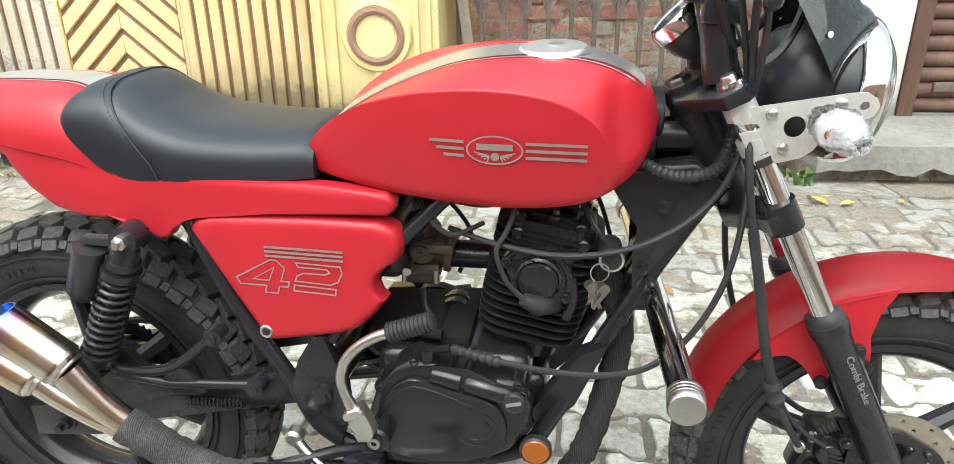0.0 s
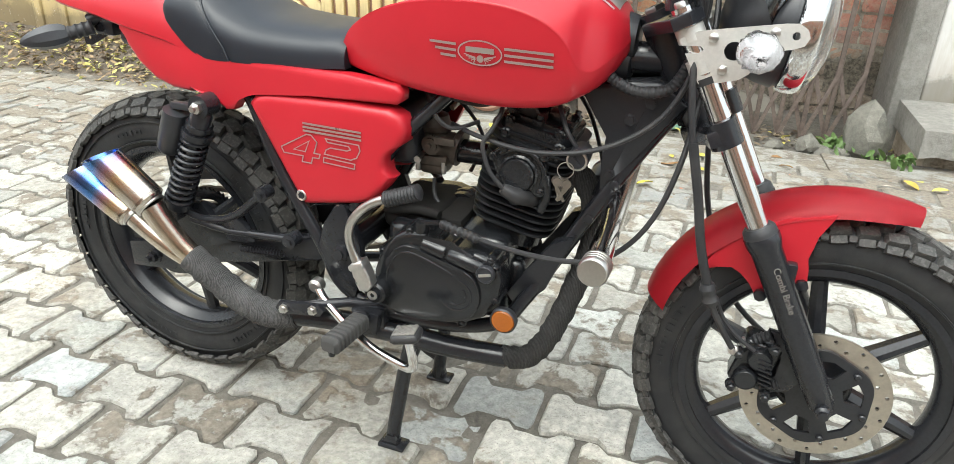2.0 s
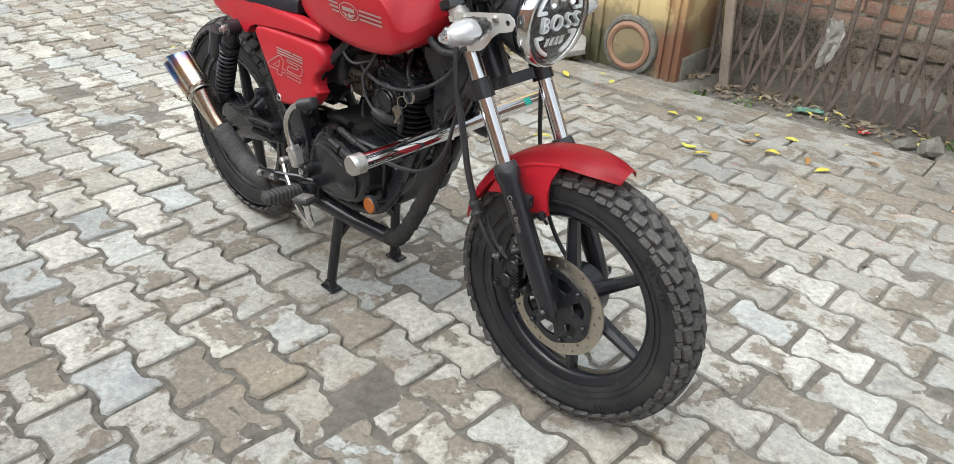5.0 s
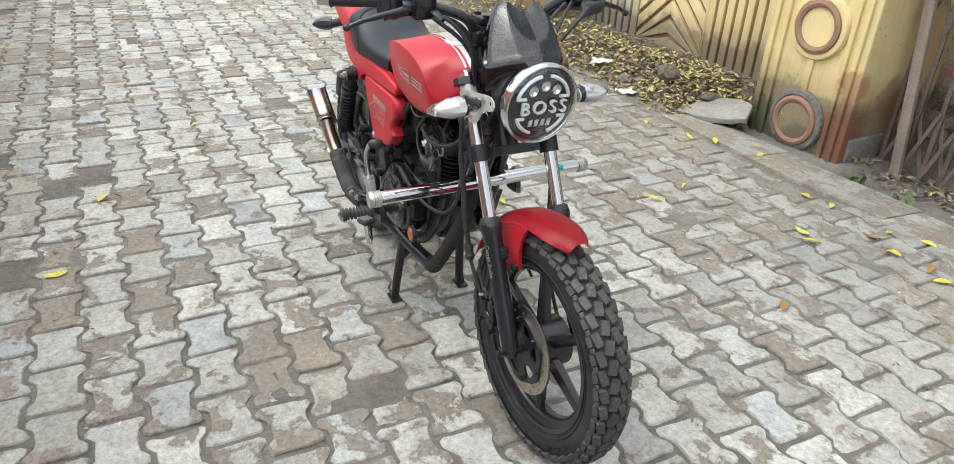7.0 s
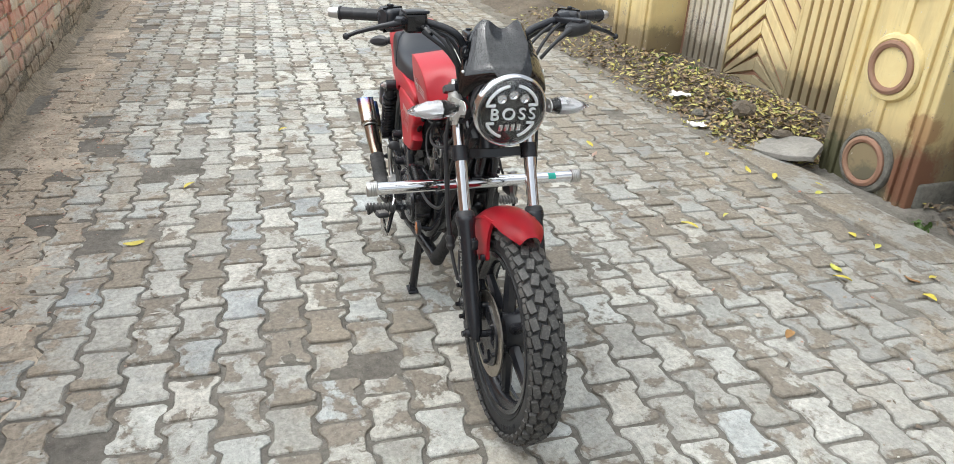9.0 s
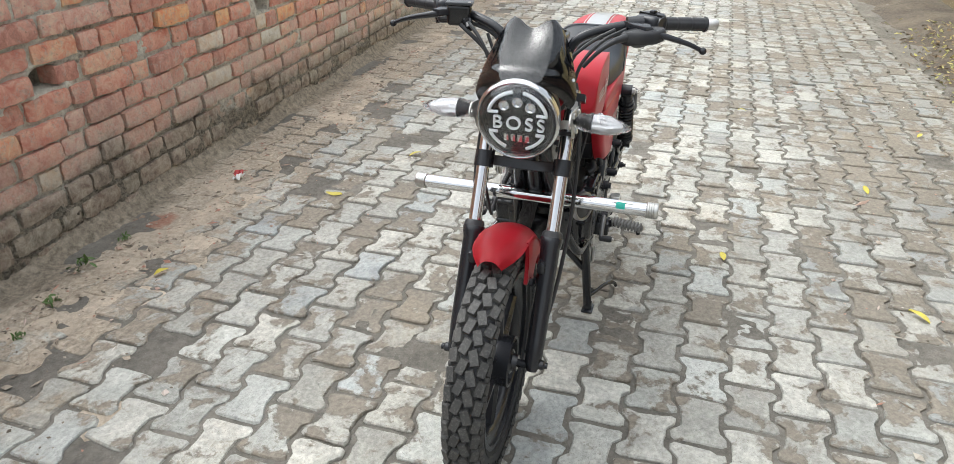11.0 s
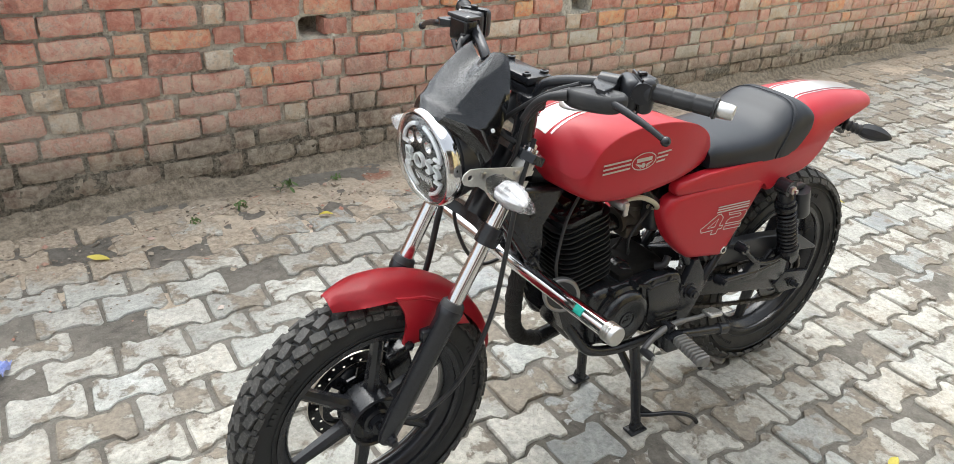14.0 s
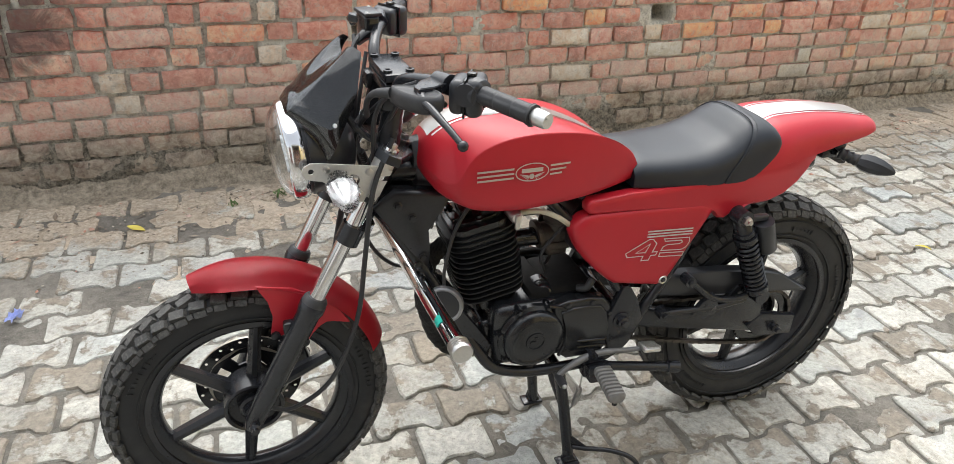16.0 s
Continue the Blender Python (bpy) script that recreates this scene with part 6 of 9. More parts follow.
# brake caliper
tip = Matrix.Rotation(radians(14), 3, "Y")
cal = steered("brake_caliper", lambda bm: box(bm, (0.497, -0.062, 0.358), (0.060, 0.054, 0.088), tip, 0.0095), M_ENGINE, None, "black two piston brake caliper")
for q in ((0.486, 0.336), (0.502, 0.376)):
    steered("piston_housing", lambda bm: lathe(bm, ((0.0, 0.0), (0.0195, 0.0), (0.0195, 0.014), (0.0165, 0.018), (0.0165, 0.0165), (0.010, 0.0165), (0.0, 0.0165)), (q[0], -0.086, q[1]), (0, -1, 0), 20), M_ENGINE, cal)
for k in range(6):
    steered("caliper_rib", lambda bm: box(bm, (0.516 - 0.0012 * k, -0.096, 0.335 + 0.0085 * k), (0.022, 0.018, 0.0035), tip, 0.0012), M_ENGINE, cal)
for p in ((0.468, -0.094, 0.385), (0.466, -0.094, 0.322), (0.520, -0.098, 0.316), (0.520, -0.094, 0.402)):
    steered("caliper_pin", lambda bm: lathe(bm, ((0.0, 0), (0.0095, 0), (0.0095, 0.008), (0.0065, 0.009), (0.0065, 0.017), (0.004, 0.019), (0.0, 0.019)), p, (0, -1, 0), 8), M_ENGINE, cal)
for a, b in (((0.488, 0.402), (0.512, 0.418)), ((0.512, 0.318), (0.538, 0.330))):
    steered("pin_boot", lambda bm: tube(bm, [Vector((a[0], -0.082, a[1])).lerp(Vector((b[0], -0.082, b[1])), k / 9) for k in range(10)], [0.0075 + (0.0025 if k % 2 else 0) for k in range(10)], 12), M_RUBBER, cal)
steered("caliper_bracket", lambda bm: prism(bm, [(0.508, 0.425), (0.545, 0.420), (0.566, 0.385), (0.572, 0.340), (0.556, 0.318), (0.520, 0.305), (0.505, 0.318), (0.535, 0.340), (0.538, 0.378)], lambda a, b, t: (a, -0.072 - t, b), 0.010, 0.003), M_BLACK, cal)
steered("banjo_bolt", lambda bm: (lathe(bm, ((0.0, -0.004), (0.0085, -0.004), (0.0085, 0.004), (0.006, 0.005), (0.006, 0.011), (0.0, 0.012)), (0.460, -0.100, 0.388), (-0.5, -0.8, 0.3), 8), tube(bm, [(0.474, -0.098, 0.398), (0.470, -0.104, 0.416)], (0.0045, 0.003), 8)), M_STEEL, cal)
hose = steered("brake_hose", lambda bm: tube(bm, smooth([(0.305, -0.19, 1.045), (0.318, -0.12, 0.99), (0.330, -0.09, 0.92), (0.332, -0.118, 0.82), (0.346, -0.126, 0.73), (0.365, -0.124, 0.65), (0.382, -0.122, 0.567), (0.408, -0.118, 0.483), (0.434, -0.112, 0.430), (0.458, -0.104, 0.390)], 5), 0.0050, 10), M_RUBBER, None, "black brake hose")
steered("hose_sleeve", lambda bm: tube(bm, smooth([(0.346, -0.126, 0.73), (0.365, -0.124, 0.65), (0.382, -0.122, 0.567), (0.404, -0.118, 0.495)], 4), 0.0072, 10), M_RUBBER, hose)
steered("hose_joint", lambda bm: tube(bm, [(0.400, -0.119, 0.508), (0.402, -0.119, 0.500), (0.4055, -0.118, 0.492), (0.407, -0.118, 0.486), (0.409, -0.118, 0.480), (0.413, -0.117, 0.470)], (0.010, 0.0135, 0.0105, 0.0105, 0.0135, 0.009), 12), M_RUBBER, hose)
steered("brake_pipe", lambda bm: tube(bm, smooth([(0.420, -0.095, 0.470), (0.436, -0.100, 0.440), (0.462, -0.105, 0.415), (0.490, -0.108, 0.398)], 4), 0.0034, 8), M_RUBBER, hose)
steered("speedometer_cable", lambda bm: tube(bm, smooth([(0.30, 0.10, 0.93), (0.345, 0.125, 0.84), (0.365, 0.13, 0.70), (0.385, 0.125, 0.55), (0.44, 0.11, 0.40), (0.52, 0.09, 0.325), (0.575, 0.072, 0.325)], 5), 0.0052, 8), M_RUBBER, None, "black speedometer cable")

# ---- tank ----
T_TOP = ((-0.245, 0.812), (-0.225, 0.834), (-0.18, 0.864), (-0.133, 0.889), (-0.088, 0.908), (-0.036, 0.925), (0.023, 0.934), (0.081, 0.936), (0.130, 0.933), (0.175, 0.922), (0.203, 0.908), (0.222, 0.889), (0.232, 0.870), (0.236, 0.860))
T_RIDGE = ((-0.245, 0.806), (-0.225, 0.838), (-0.195, 0.864), (-0.16, 0.884), (-0.115, 0.901), (-0.06, 0.912), (0.015, 0.916), (0.075, 0.910), (0.115, 0.898), (0.142, 0.882), (0.158, 0.864), (0.168, 0.843), (0.178, 0.826), (0.195, 0.822), (0.215, 0.836), (0.228, 0.848), (0.236, 0.856))
T_BOT = ((-0.245, 0.785), (-0.21, 0.782), (-0.115, 0.769), (-0.03, 0.761), (0.054, 0.758), (0.132, 0.767), (0.176, 0.786), (0.204, 0.803), (0.222, 0.824), (0.232, 0.842), (0.236, 0.852))
T_WIDE = ((-0.245, 0.086), (-0.2, 0.108), (-0.12, 0.127), (-0.05, 0.135), (0.03, 0.1395), (0.10, 0.1405), (0.15, 0.1400), (0.168, 0.1370), (0.182, 0.1280), (0.200, 0.110), (0.216, 0.086), (0.228, 0.056), (0.236, 0.020))


def tank_top(x, y):
    zt, zr, w = curve(T_TOP, x), curve(T_RIDGE, x), curve(T_WIDE, x)
    return zt - (zt - zr) * min(1, abs(y) / w) ** 2.8


def tank_side(x, z):
    zr, zb, w = curve(T_RIDGE, x), curve(T_BOT, x), curve(T_WIDE, x)
    t = min(1, max(0, (z - zb) / max(zr - zb, 1e-4)))
    return w * (0.955 + 0.045 * math.sin(t * math.pi * 0.62) - 0.030 * (1 - t) ** 4)


def tank_build(bm):
    rings = []
    for x in list(np.linspace(-0.245, 0.14, 32)) + list(np.linspace(0.146, 0.236, 26)):
        zt, zr, zb, w = curve(T_TOP, x), curve(T_RIDGE, x), curve(T_BOT, x), curve(T_WIDE, x)
        half = []
        for k in range(13):
            y = w * (1 - (1 - k / 12) ** 1.6)
            half.append((y, tank_top(x, y)))
        for k in (0.25, 0.6, 1, 2, 3, 4, 5, 6, 7, 8, 9, 10):
            z = zr + (zb - zr) * k / 10
            half.append((tank_side(x, z), z))
        half.append((w * 0.82, zb - 0.006))
        ring = [Vector((x, y, z)) for y, z in half] + [Vector((x, -y, z)) for y, z in half[::-1][:-1]]
        rings.append(ring)
    loft(bm, rings)


tank = fixed("fuel_tank", tank_build, M_RED, None, "matt red fuel tank with silver stripes", 100)
tank.matrix_basis = Matrix.Translation((0, 0, 0.80)) @ Matrix.Rotation(radians(3.5), 4, "X") @ Matrix.Translation((0, 0, -0.80))
# black plugs proud of the nose, in place of a shaded hollow
fixed("neck_recess", lambda bm: (tube(bm, [(0.19, 0, 0.852), (0.2385, 0, 0.850), (0.241, 0, 0.850)], (0.046, 0.034, 0.026), 24), tube(bm, [(0.19, 0, 0.815), (0.232, 0, 0.812), (0.235, 0, 0.812)], (0.044, 0.030, 0.022), 24)), M_PLASTIC, tank, "black plug standing in for the shaded steering neck recess")


def strip_top(bm, y0, y1, x0, x1, fn, lift=0.0009):
    n = 40
    g = []
    for i in range(n + 1):
        x = x0 + (x1 - x0) * i / n
        g.append([bm.verts.new((x, y0 + (y1 - y0) * j / 6, fn(x, y0 + (y1 - y0) * j / 6) + lift)) for j in range(7)])
    for a, b in zip(g, g[1:]):
        for j in range(6):
            bm.faces.new((a[j], b[j], b[j + 1], a[j + 1]))


fixed("centre_stripe", lambda bm: strip_top(bm, -0.036, 0.036, -0.235, 0.212, tank_top, 0.0014), M_DECAL, tank, "broad silver centre stripe")
for s in (-1, 1):
    fixed("pin_stripe", lambda bm: strip_top(bm, s * 0.043, s * 0.047, -0.22, 0.205, tank_top, 0.0014), M_DECAL, tank)

cap = fixed("filler_cap", lambda bm: lathe(bm, ((0.0, -0.008), (0.048, -0.008), (0.050, 0.002), (0.049, 0.006), (0.044, 0.0105), (0.0, 0.012)), (0.090, 0, tank_top(0.078, 0) - 0.006), (-0.02, 0, 1), 40), M_ALU, tank, "dull alloy filler cap")
fixed("cap_lock", lambda bm: lathe(bm, ((0.0, 0.011), (0.011, 0.011), (0.011, 0.0135), (0.009, 0.014), (0.0, 0.0125)), (0.094, 0, tank_top(0.078, 0) - 0.006), (-0.02, 0, 1), 20), M_STEEL, cap)


def side_strip(bm, s, x0, z0, x1, z1, h, fn, lift=0.0022, slant=0.0):
    """A flat bar of film along a side surface y=fn(x, z)."""
    n = 8
    g = []
    for i in range(n + 1):
        t = i / n
        x, z = x0 + (x1 - x0) * t, z0 + (z1 - z0) * t
        g.append([bm.verts.new((x + slant * j, s * (fn(x, z) + lift), z + h * (j - 0.5))) for j in (0, 1)])
    for a, b in zip(g, g[1:]):
        bm.faces.new((a[0], b[0], b[1], a[1]))


def film_bar(parent, s, x0, z0, x1, z1, h, fn, slant=0.0, name="decal_bar"):
    fixed(name, lambda bm: side_strip(bm, s, x0, z0, x1, z1, h, fn, 0.0022, slant), M_DECAL, parent)


def film_line(parent, s, pts, fn, width=0.002, close=False, name="decal_line"):
    def b(bm):
        p = [np.array(q, float) for q in pts]
        n = len(p)
        rows = []
        for i in range(n):
            a = p[i - 1] if (i > 0 or close) else p[i]
            c = p[(i + 1) % n] if (i < n - 1 or close) else p[i]
            d1, d2 = p[i] - a, c - p[i]
            d1 = d1 / (np.linalg.norm(d1) or 1)
            d2 = d2 / (np.linalg.norm(d2) or 1)
            t = d1 + d2
            t = t / (np.linalg.norm(t) or 1)
            nn = np.array((-t[1], t[0]))
            k = width / 2 / max(0.5, abs(nn @ np.array((-d2[1], d2[0]))) if np.linalg.norm(d2) else 1)
            row = []
            for q in (p[i] + nn * k, p[i] - nn * k):
                row.append(bm.verts.new((q[0], s * (fn(q[0], q[1]) + 0.0023), q[1])))
            rows.append(row)
        for a, c in zip(rows, rows[1:] + ([rows[0]] if close else [])):
            bm.faces.new((a[0], c[0], c[1], a[1]))
    fixed(name, b, M_DECAL, parent)


for s in (-1, 1):
    badge = fixed("tank_badge", lambda bm: prism(bm, [(0.0265 + 0.0352 * math.cos(a), 0.8405 + 0.0185 * math.sin(a)) for a in np.linspace(0, 2 * math.pi, 41)[:-1]], lambda a, b, t: (a, s * (tank_side(a, b) + 0.0012 + t), b), 0.0004), M_RED, tank, "oval silver outlined winged badge")
    for i in range(3):
        z = 0.8505 - 0.0094 * i
        film_bar(badge, s, 0.0655, z, 0.1415, z - 0.001, 0.0040, tank_side)
        film_bar(badge, s, -0.057 + 0.009 * i, z + 0.001, -0.0125, z, 0.0040, tank_side)
    film_line(badge, s, [(0.0265 + 0.0352 * math.cos(a), 0.8405 + 0.0185 * math.sin(a)) for a in np.linspace(0, 2 * math.pi, 41)[:-1]], tank_side, 0.0022, True, "badge_ring")
    film_bar(badge, s, 0.004, 0.8450, 0.050, 0.8450, 0.0085, lambda x, z: tank_side(x, z) + 0.0012, 0, "badge_bar")
    for k in range(5):
        for sg in (-1, 1):
            film_line(badge, s, [(0.027 + sg * 0.007, 0.8335 - 0.0004 * k), (0.027 + sg * (0.026 - 0.004 * k), 0.838 - 0.0032 * k)], lambda x, z: tank_side(x, z) + 0.0012, 0.0016, False, "badge_ray")
    fixed("badge_boss", lambda bm: lathe(bm, ((0.0, 0), (0.0055, 0), (0.0055, 0.0008), (0.0, 0.0008)), (0.027, s * (tank_side(0.027, 0.8315) + 0.0015), 0.8315), (0, s, 0), 16), M_DECAL, badge)

# ---- seat ----
S_TOP = ((-0.590, 0.862), (-0.584, 0.879), (-0.568, 0.891), (-0.545, 0.895), (-0.520, 0.892), (-0.493, 0.877), (-0.465, 0.860), (-0.42, 0.843), (-0.37, 0.836), (-0.30, 0.832), (-0.245, 0.831), (-0.228, 0.824))
S_BOT = ((-0.590, 0.842), (-0.580, 0.826), (-0.562, 0.806), (-0.535, 0.782), (-0.505, 0.769), (-0.44, 0.768), (-0.32, 0.769), (-0.228, 0.774))
S_WIDE = ((-0.590, 0.112), (-0.58, 0.118), (-0.54, 0.122), (-0.45, 0.126), (-0.35, 0.122), (-0.26, 0.112), (-0.228, 0.106))


SEAM = lambda q: -0.530 + 0.082 * abs(q) ** 2.4


def seat_build(bm):
    rings = []
    for x in list(np.linspace(-0.590, -0.228, 84)):
        zt, zb, w = curve(S_TOP, x), curve(S_BOT, x), curve(S_WIDE, x)
        half = []
        for k in range(16):
            a = k / 15 * math.pi / 2
            gap = abs(x - SEAM(k / 15)) / 0.006
            puff = 1 - 0.022 * max(0.0, 1 - gap)
            half.append((w * math.sin(a) ** 0.62 * puff, zb + (zt - zb) * max(0.0, math.cos(a)) ** 0.52 * puff))
        half.append((w * 0.96, zb - 0.002))
        rings.append([Vector((x, y, z)) for y, z in half] + [Vector((x, -y, z)) for y, z in half[::-1][:-1]])
    loft(bm, rings)


seat = fixed("seat", seat_build, M_SEAT, None, "black stitched vinyl seat", 50)
def seam(bm):
    pts = []
    for t in np.linspace(-1, 1, 41):
        a = abs(t) * math.pi / 2
        x = SEAM(t)
        zt, zb, w = curve(S_TOP, x), curve(S_BOT, x), curve(S_WIDE, x)
        y = w * math.sin(a) ** 0.62 * (1 if t > 0 else -1)
        pts.append((x, y * 1.004, zb + (zt - zb) * max(0, math.cos(a)) ** 0.52 + 0.0006))
    tube(bm, pts, 0.0014, 6)


fixed("seam", seam, M_SEAT, seat)


def stitches(bm):
    """Short pale stitches beside the seam."""
    for i in range(64):
        t = -1 + 2 * (i + 0.5) / 64
        a = abs(t) * math.pi / 2
        x = SEAM(t) - 0.010
        zt, zb, w = curve(S_TOP, x), curve(S_BOT, x), curve(S_WIDE, x)
        y = w * math.sin(a) ** 0.62 * (1 if t > 0 else -1)
        box(bm, (x, y * 1.003, zb + (zt - zb) * max(0, math.cos(a)) ** 0.52 + 0.0005), (0.0010, 0.0026, 0.0006))


fixed("stitching", stitches, simple("grey_thread", (0.032, 0.033, 0.036), 0.7), seat, "row of grey stitches")
tagged(bpy.data.objects["stitching"], kind="stuff")

# ---- tail unit ----
C_TOP = ((-0.902, 0.858), (-0.896, 0.866), (-0.85, 0.874), (-0.80, 0.882), (-0.735, 0.888), (-0.66, 0.888), (-0.61, 0.885), (-0.585, 0.876), (-0.53, 0.838), (-0.515, 0.82))
C_BOT = ((-0.902, 0.846), (-0.896, 0.840), (-0.85, 0.832), (-0.78, 0.824), (-0.71, 0.812), (-0.65, 0.802), (-0.61, 0.796), (-0.585, 0.791), (-0.53, 0.772), (-0.515, 0.768))
C_WIDE = ((-0.902, 0.066), (-0.896, 0.076), (-0.85, 0.088), (-0.78, 0.100), (-0.70, 0.111), (-0.62, 0.119), (-0.585, 0.1205), (-0.53, 0.119), (-0.515, 0.116))


def cowl_top(x, y):
    zt, zb, w = curve(C_TOP, x), curve(C_BOT, x), curve(C_WIDE, x)
    return zb + (zt - zb) * max(0.0, 1 - min(1, abs(y) / w) ** 4.0) ** 0.5


def cowl_build(bm):
    rings = []
    for x in [-0.902, -0.900, -0.896, -0.886, -0.874] + list(np.linspace(-0.862, -0.515, 34)):
        zt, zb, w = curve(C_TOP, x), curve(C_BOT, x), curve(C_WIDE, x)
        half = []
        for k in range(15):
            y = w * math.sin(k / 14 * math.pi / 2)
            half.append((y, cowl_top(x, y)))
        half.append((w * 0.93, zb - 0.006))
        rings.append([Vector((x, y, z)) for y, z in half] + [Vector((x, -y, z)) for y, z in half[::-1][:-1]])
    loft(bm, rings)


cowl = fixed("tail_cowl", cowl_build, M_RED, None, "matt red tail cowl with a silver stripe", 40)
fixed("centre_stripe", lambda bm: strip_top(bm, -0.034, 0.034, -0.894, -0.575, cowl_top, 0.0016), M_DECAL, cowl)
for s in (-1, 1):
    fixed("pin_stripe", lambda bm: strip_top(bm, s * 0.040, s * 0.0435, -0.890, -0.575, cowl_top, 0.0016), M_DECAL, cowl)
for s in (-1, 1):
    skirt = [(-0.712, 0.826), (-0.704, 0.800), (-0.692, 0.772), (-0.668, 0.742), (-0.632, 0.716), (-0.59, 0.704), (-0.545, 0.702), (-0.515, 0.712), (-0.498, 0.706), (-0.484, 0.688), (-0.468, 0.678), (-0.452, 0.680), (-0.438, 0.700), (-0.425, 0.718), (-0.405, 0.724), (-0.295, 0.725), (-0.125, 0.728), (-0.114, 0.735), (-0.112, 0.750), (-0.122, 0.762), (-0.216, 0.769), (-0.347, 0.772), (-0.50, 0.768), (-0.535, 0.772), (-0.562, 0.788), (-0.590, 0.812), (-0.612, 0.824), (-0.65, 0.826)]
    fixed("side_skirt", lambda bm: prism(bm, skirt, lambda a, b, t: (a, s * (0.098 + t - 0.018 * max(0, (-0.5 - a) / 0.2)), b), 0.027, 0.010, 4), M_RED, cowl, "matt red tail side skirt", 60)
fixed("under_tray", lambda bm: (box(bm, (-0.60, 0, 0.755), (0.25, 0.19, 0.03), Matrix.Rotation(radians(14), 3, "Y"), 0.01), box(bm, (-0.36, 0, 0.742), (0.42, 0.20, 0.04), None, 0.01)), M_BLACK)
# rear indicators under the tail
for s in (-1, 1):
    def leaf_body(bm):
        a, b = Vector((-0.838, s * 0.106, 0.779)), Vector((-0.895, s * 0.166, 0.766))
        d = b - a
        side = d.cross(Vector((0, 0, 1))).normalized()
        up = side.cross(d).normalized()
        rings = []
        for t, w, h in ((-0.04, 0.010, 0.012), (0.0, 0.014, 0.017), (0.12, 0.0165, 0.022), (0.35, 0.0175, 0.024), (0.6, 0.0155, 0.021), (0.8, 0.011, 0.015), (0.93, 0.006, 0.009), (1.0, 0.002, 0.003)):
            rings.append([a + d * t + side * w * x + up * h * z for x, z in ((0, 1.0), (0.75, 0.55), (1.0, -0.15), (0.8, -0.62), (0.0, -0.95), (-0.8, -0.62), (-1.0, -0.15), (-0.75, 0.55))])
        loft(bm, rings)
    ri = fixed("rear_indicator", leaf_body, M_PLASTIC, None, "black folding rear indicator", 30)
    fixed("indicator_neck", lambda bm: tube(bm, [Vector((-0.806, s * 0.072, 0.790)).lerp(Vector((-0.840, s * 0.108, 0.778)), k / 12) for k in range(13)], [0.0130 + (0.0022 if k % 3 == 1 else 0) for k in range(13)], 14), M_RUBBER, ri, "ribbed rubber neck")
    fixed("indicator_arm", lambda bm: tube(bm, smooth([(-0.690, s * 0.046, 0.816), (-0.745, s * 0.050, 0.816), (-0.795, s * 0.055, 0.812), (-0.818, s * 0.068, 0.800)], 3), [0.0135] * 9 + [0.0125], 14), M_PLASTIC, ri)
    fixed("perforated_plate", lambda bm: plate(bm, [[(-0.735, 0.808), (-0.815, 0.806), (-0.862, 0.772), (-0.858, 0.748), (-0.842, 0.748), (-0.765, 0.786)], circle(-0.775, 0.795, 0.006, 10), circle(-0.802, 0.787, 0.0055, 10), circle(-0.826, 0.776, 0.0065, 10), circle(-0.846, 0.763, 0.005, 10)], lambda a, b, t: (a, s * (0.047 + t), b), 0.003), M_BLACK, ri)
fixed("plate_holder", lambda bm: (box(bm, (-0.79, 0, 0.790), (0.05, 0.13, 0.035), None, 0.008), box(bm, (-0.74, 0, 0.795), (0.10, 0.09, 0.03), None, 0.008)), M_BLACK)

# ---- side panels ----
P_RIM = [(-0.421, 0.698), (-0.409, 0.712), (-0.390, 0.719), (-0.30, 0.722), (-0.22, 0.723), (-0.135, 0.720), (-0.114, 0.710), (-0.105, 0.686), (-0.110, 0.664), (-0.128, 0.651), (-0.142, 0.636), (-0.147, 0.618), (-0.143, 0.604), (-0.134, 0.596), (-0.152, 0.572), (-0.176, 0.549), (-0.205, 0.536), (-0.250, 0.528), (-0.308, 0.518), (-0.321, 0.517), (-0.330, 0.528), (-0.356, 0.575), (-0.390, 0.638)]
P_RIM_LEFT = [(-0.442, 0.706), (-0.430, 0.719), (-0.412, 0.725), (-0.30, 0.729), (-0.22, 0.731), (-0.130, 0.731), (-0.104, 0.722), (-0.086, 0.704), (-0.086, 0.682), (-0.101, 0.650), (-0.118, 0.624), (-0.142, 0.596), (-0.180, 0.560), (-0.205, 0.541), (-0.250, 0.532), (-0.325, 0.518), (-0.340, 0.521), (-0.356, 0.545), (-0.380, 0.590), (-0.410, 0.645)]


def panel_y(x, z):
    return 0.128 + 0.004 * math.sin((x + 0.42) * 9) - 0.10 * max(0, z - 0.70) - 0.05 * max(0, 0.56 - z)


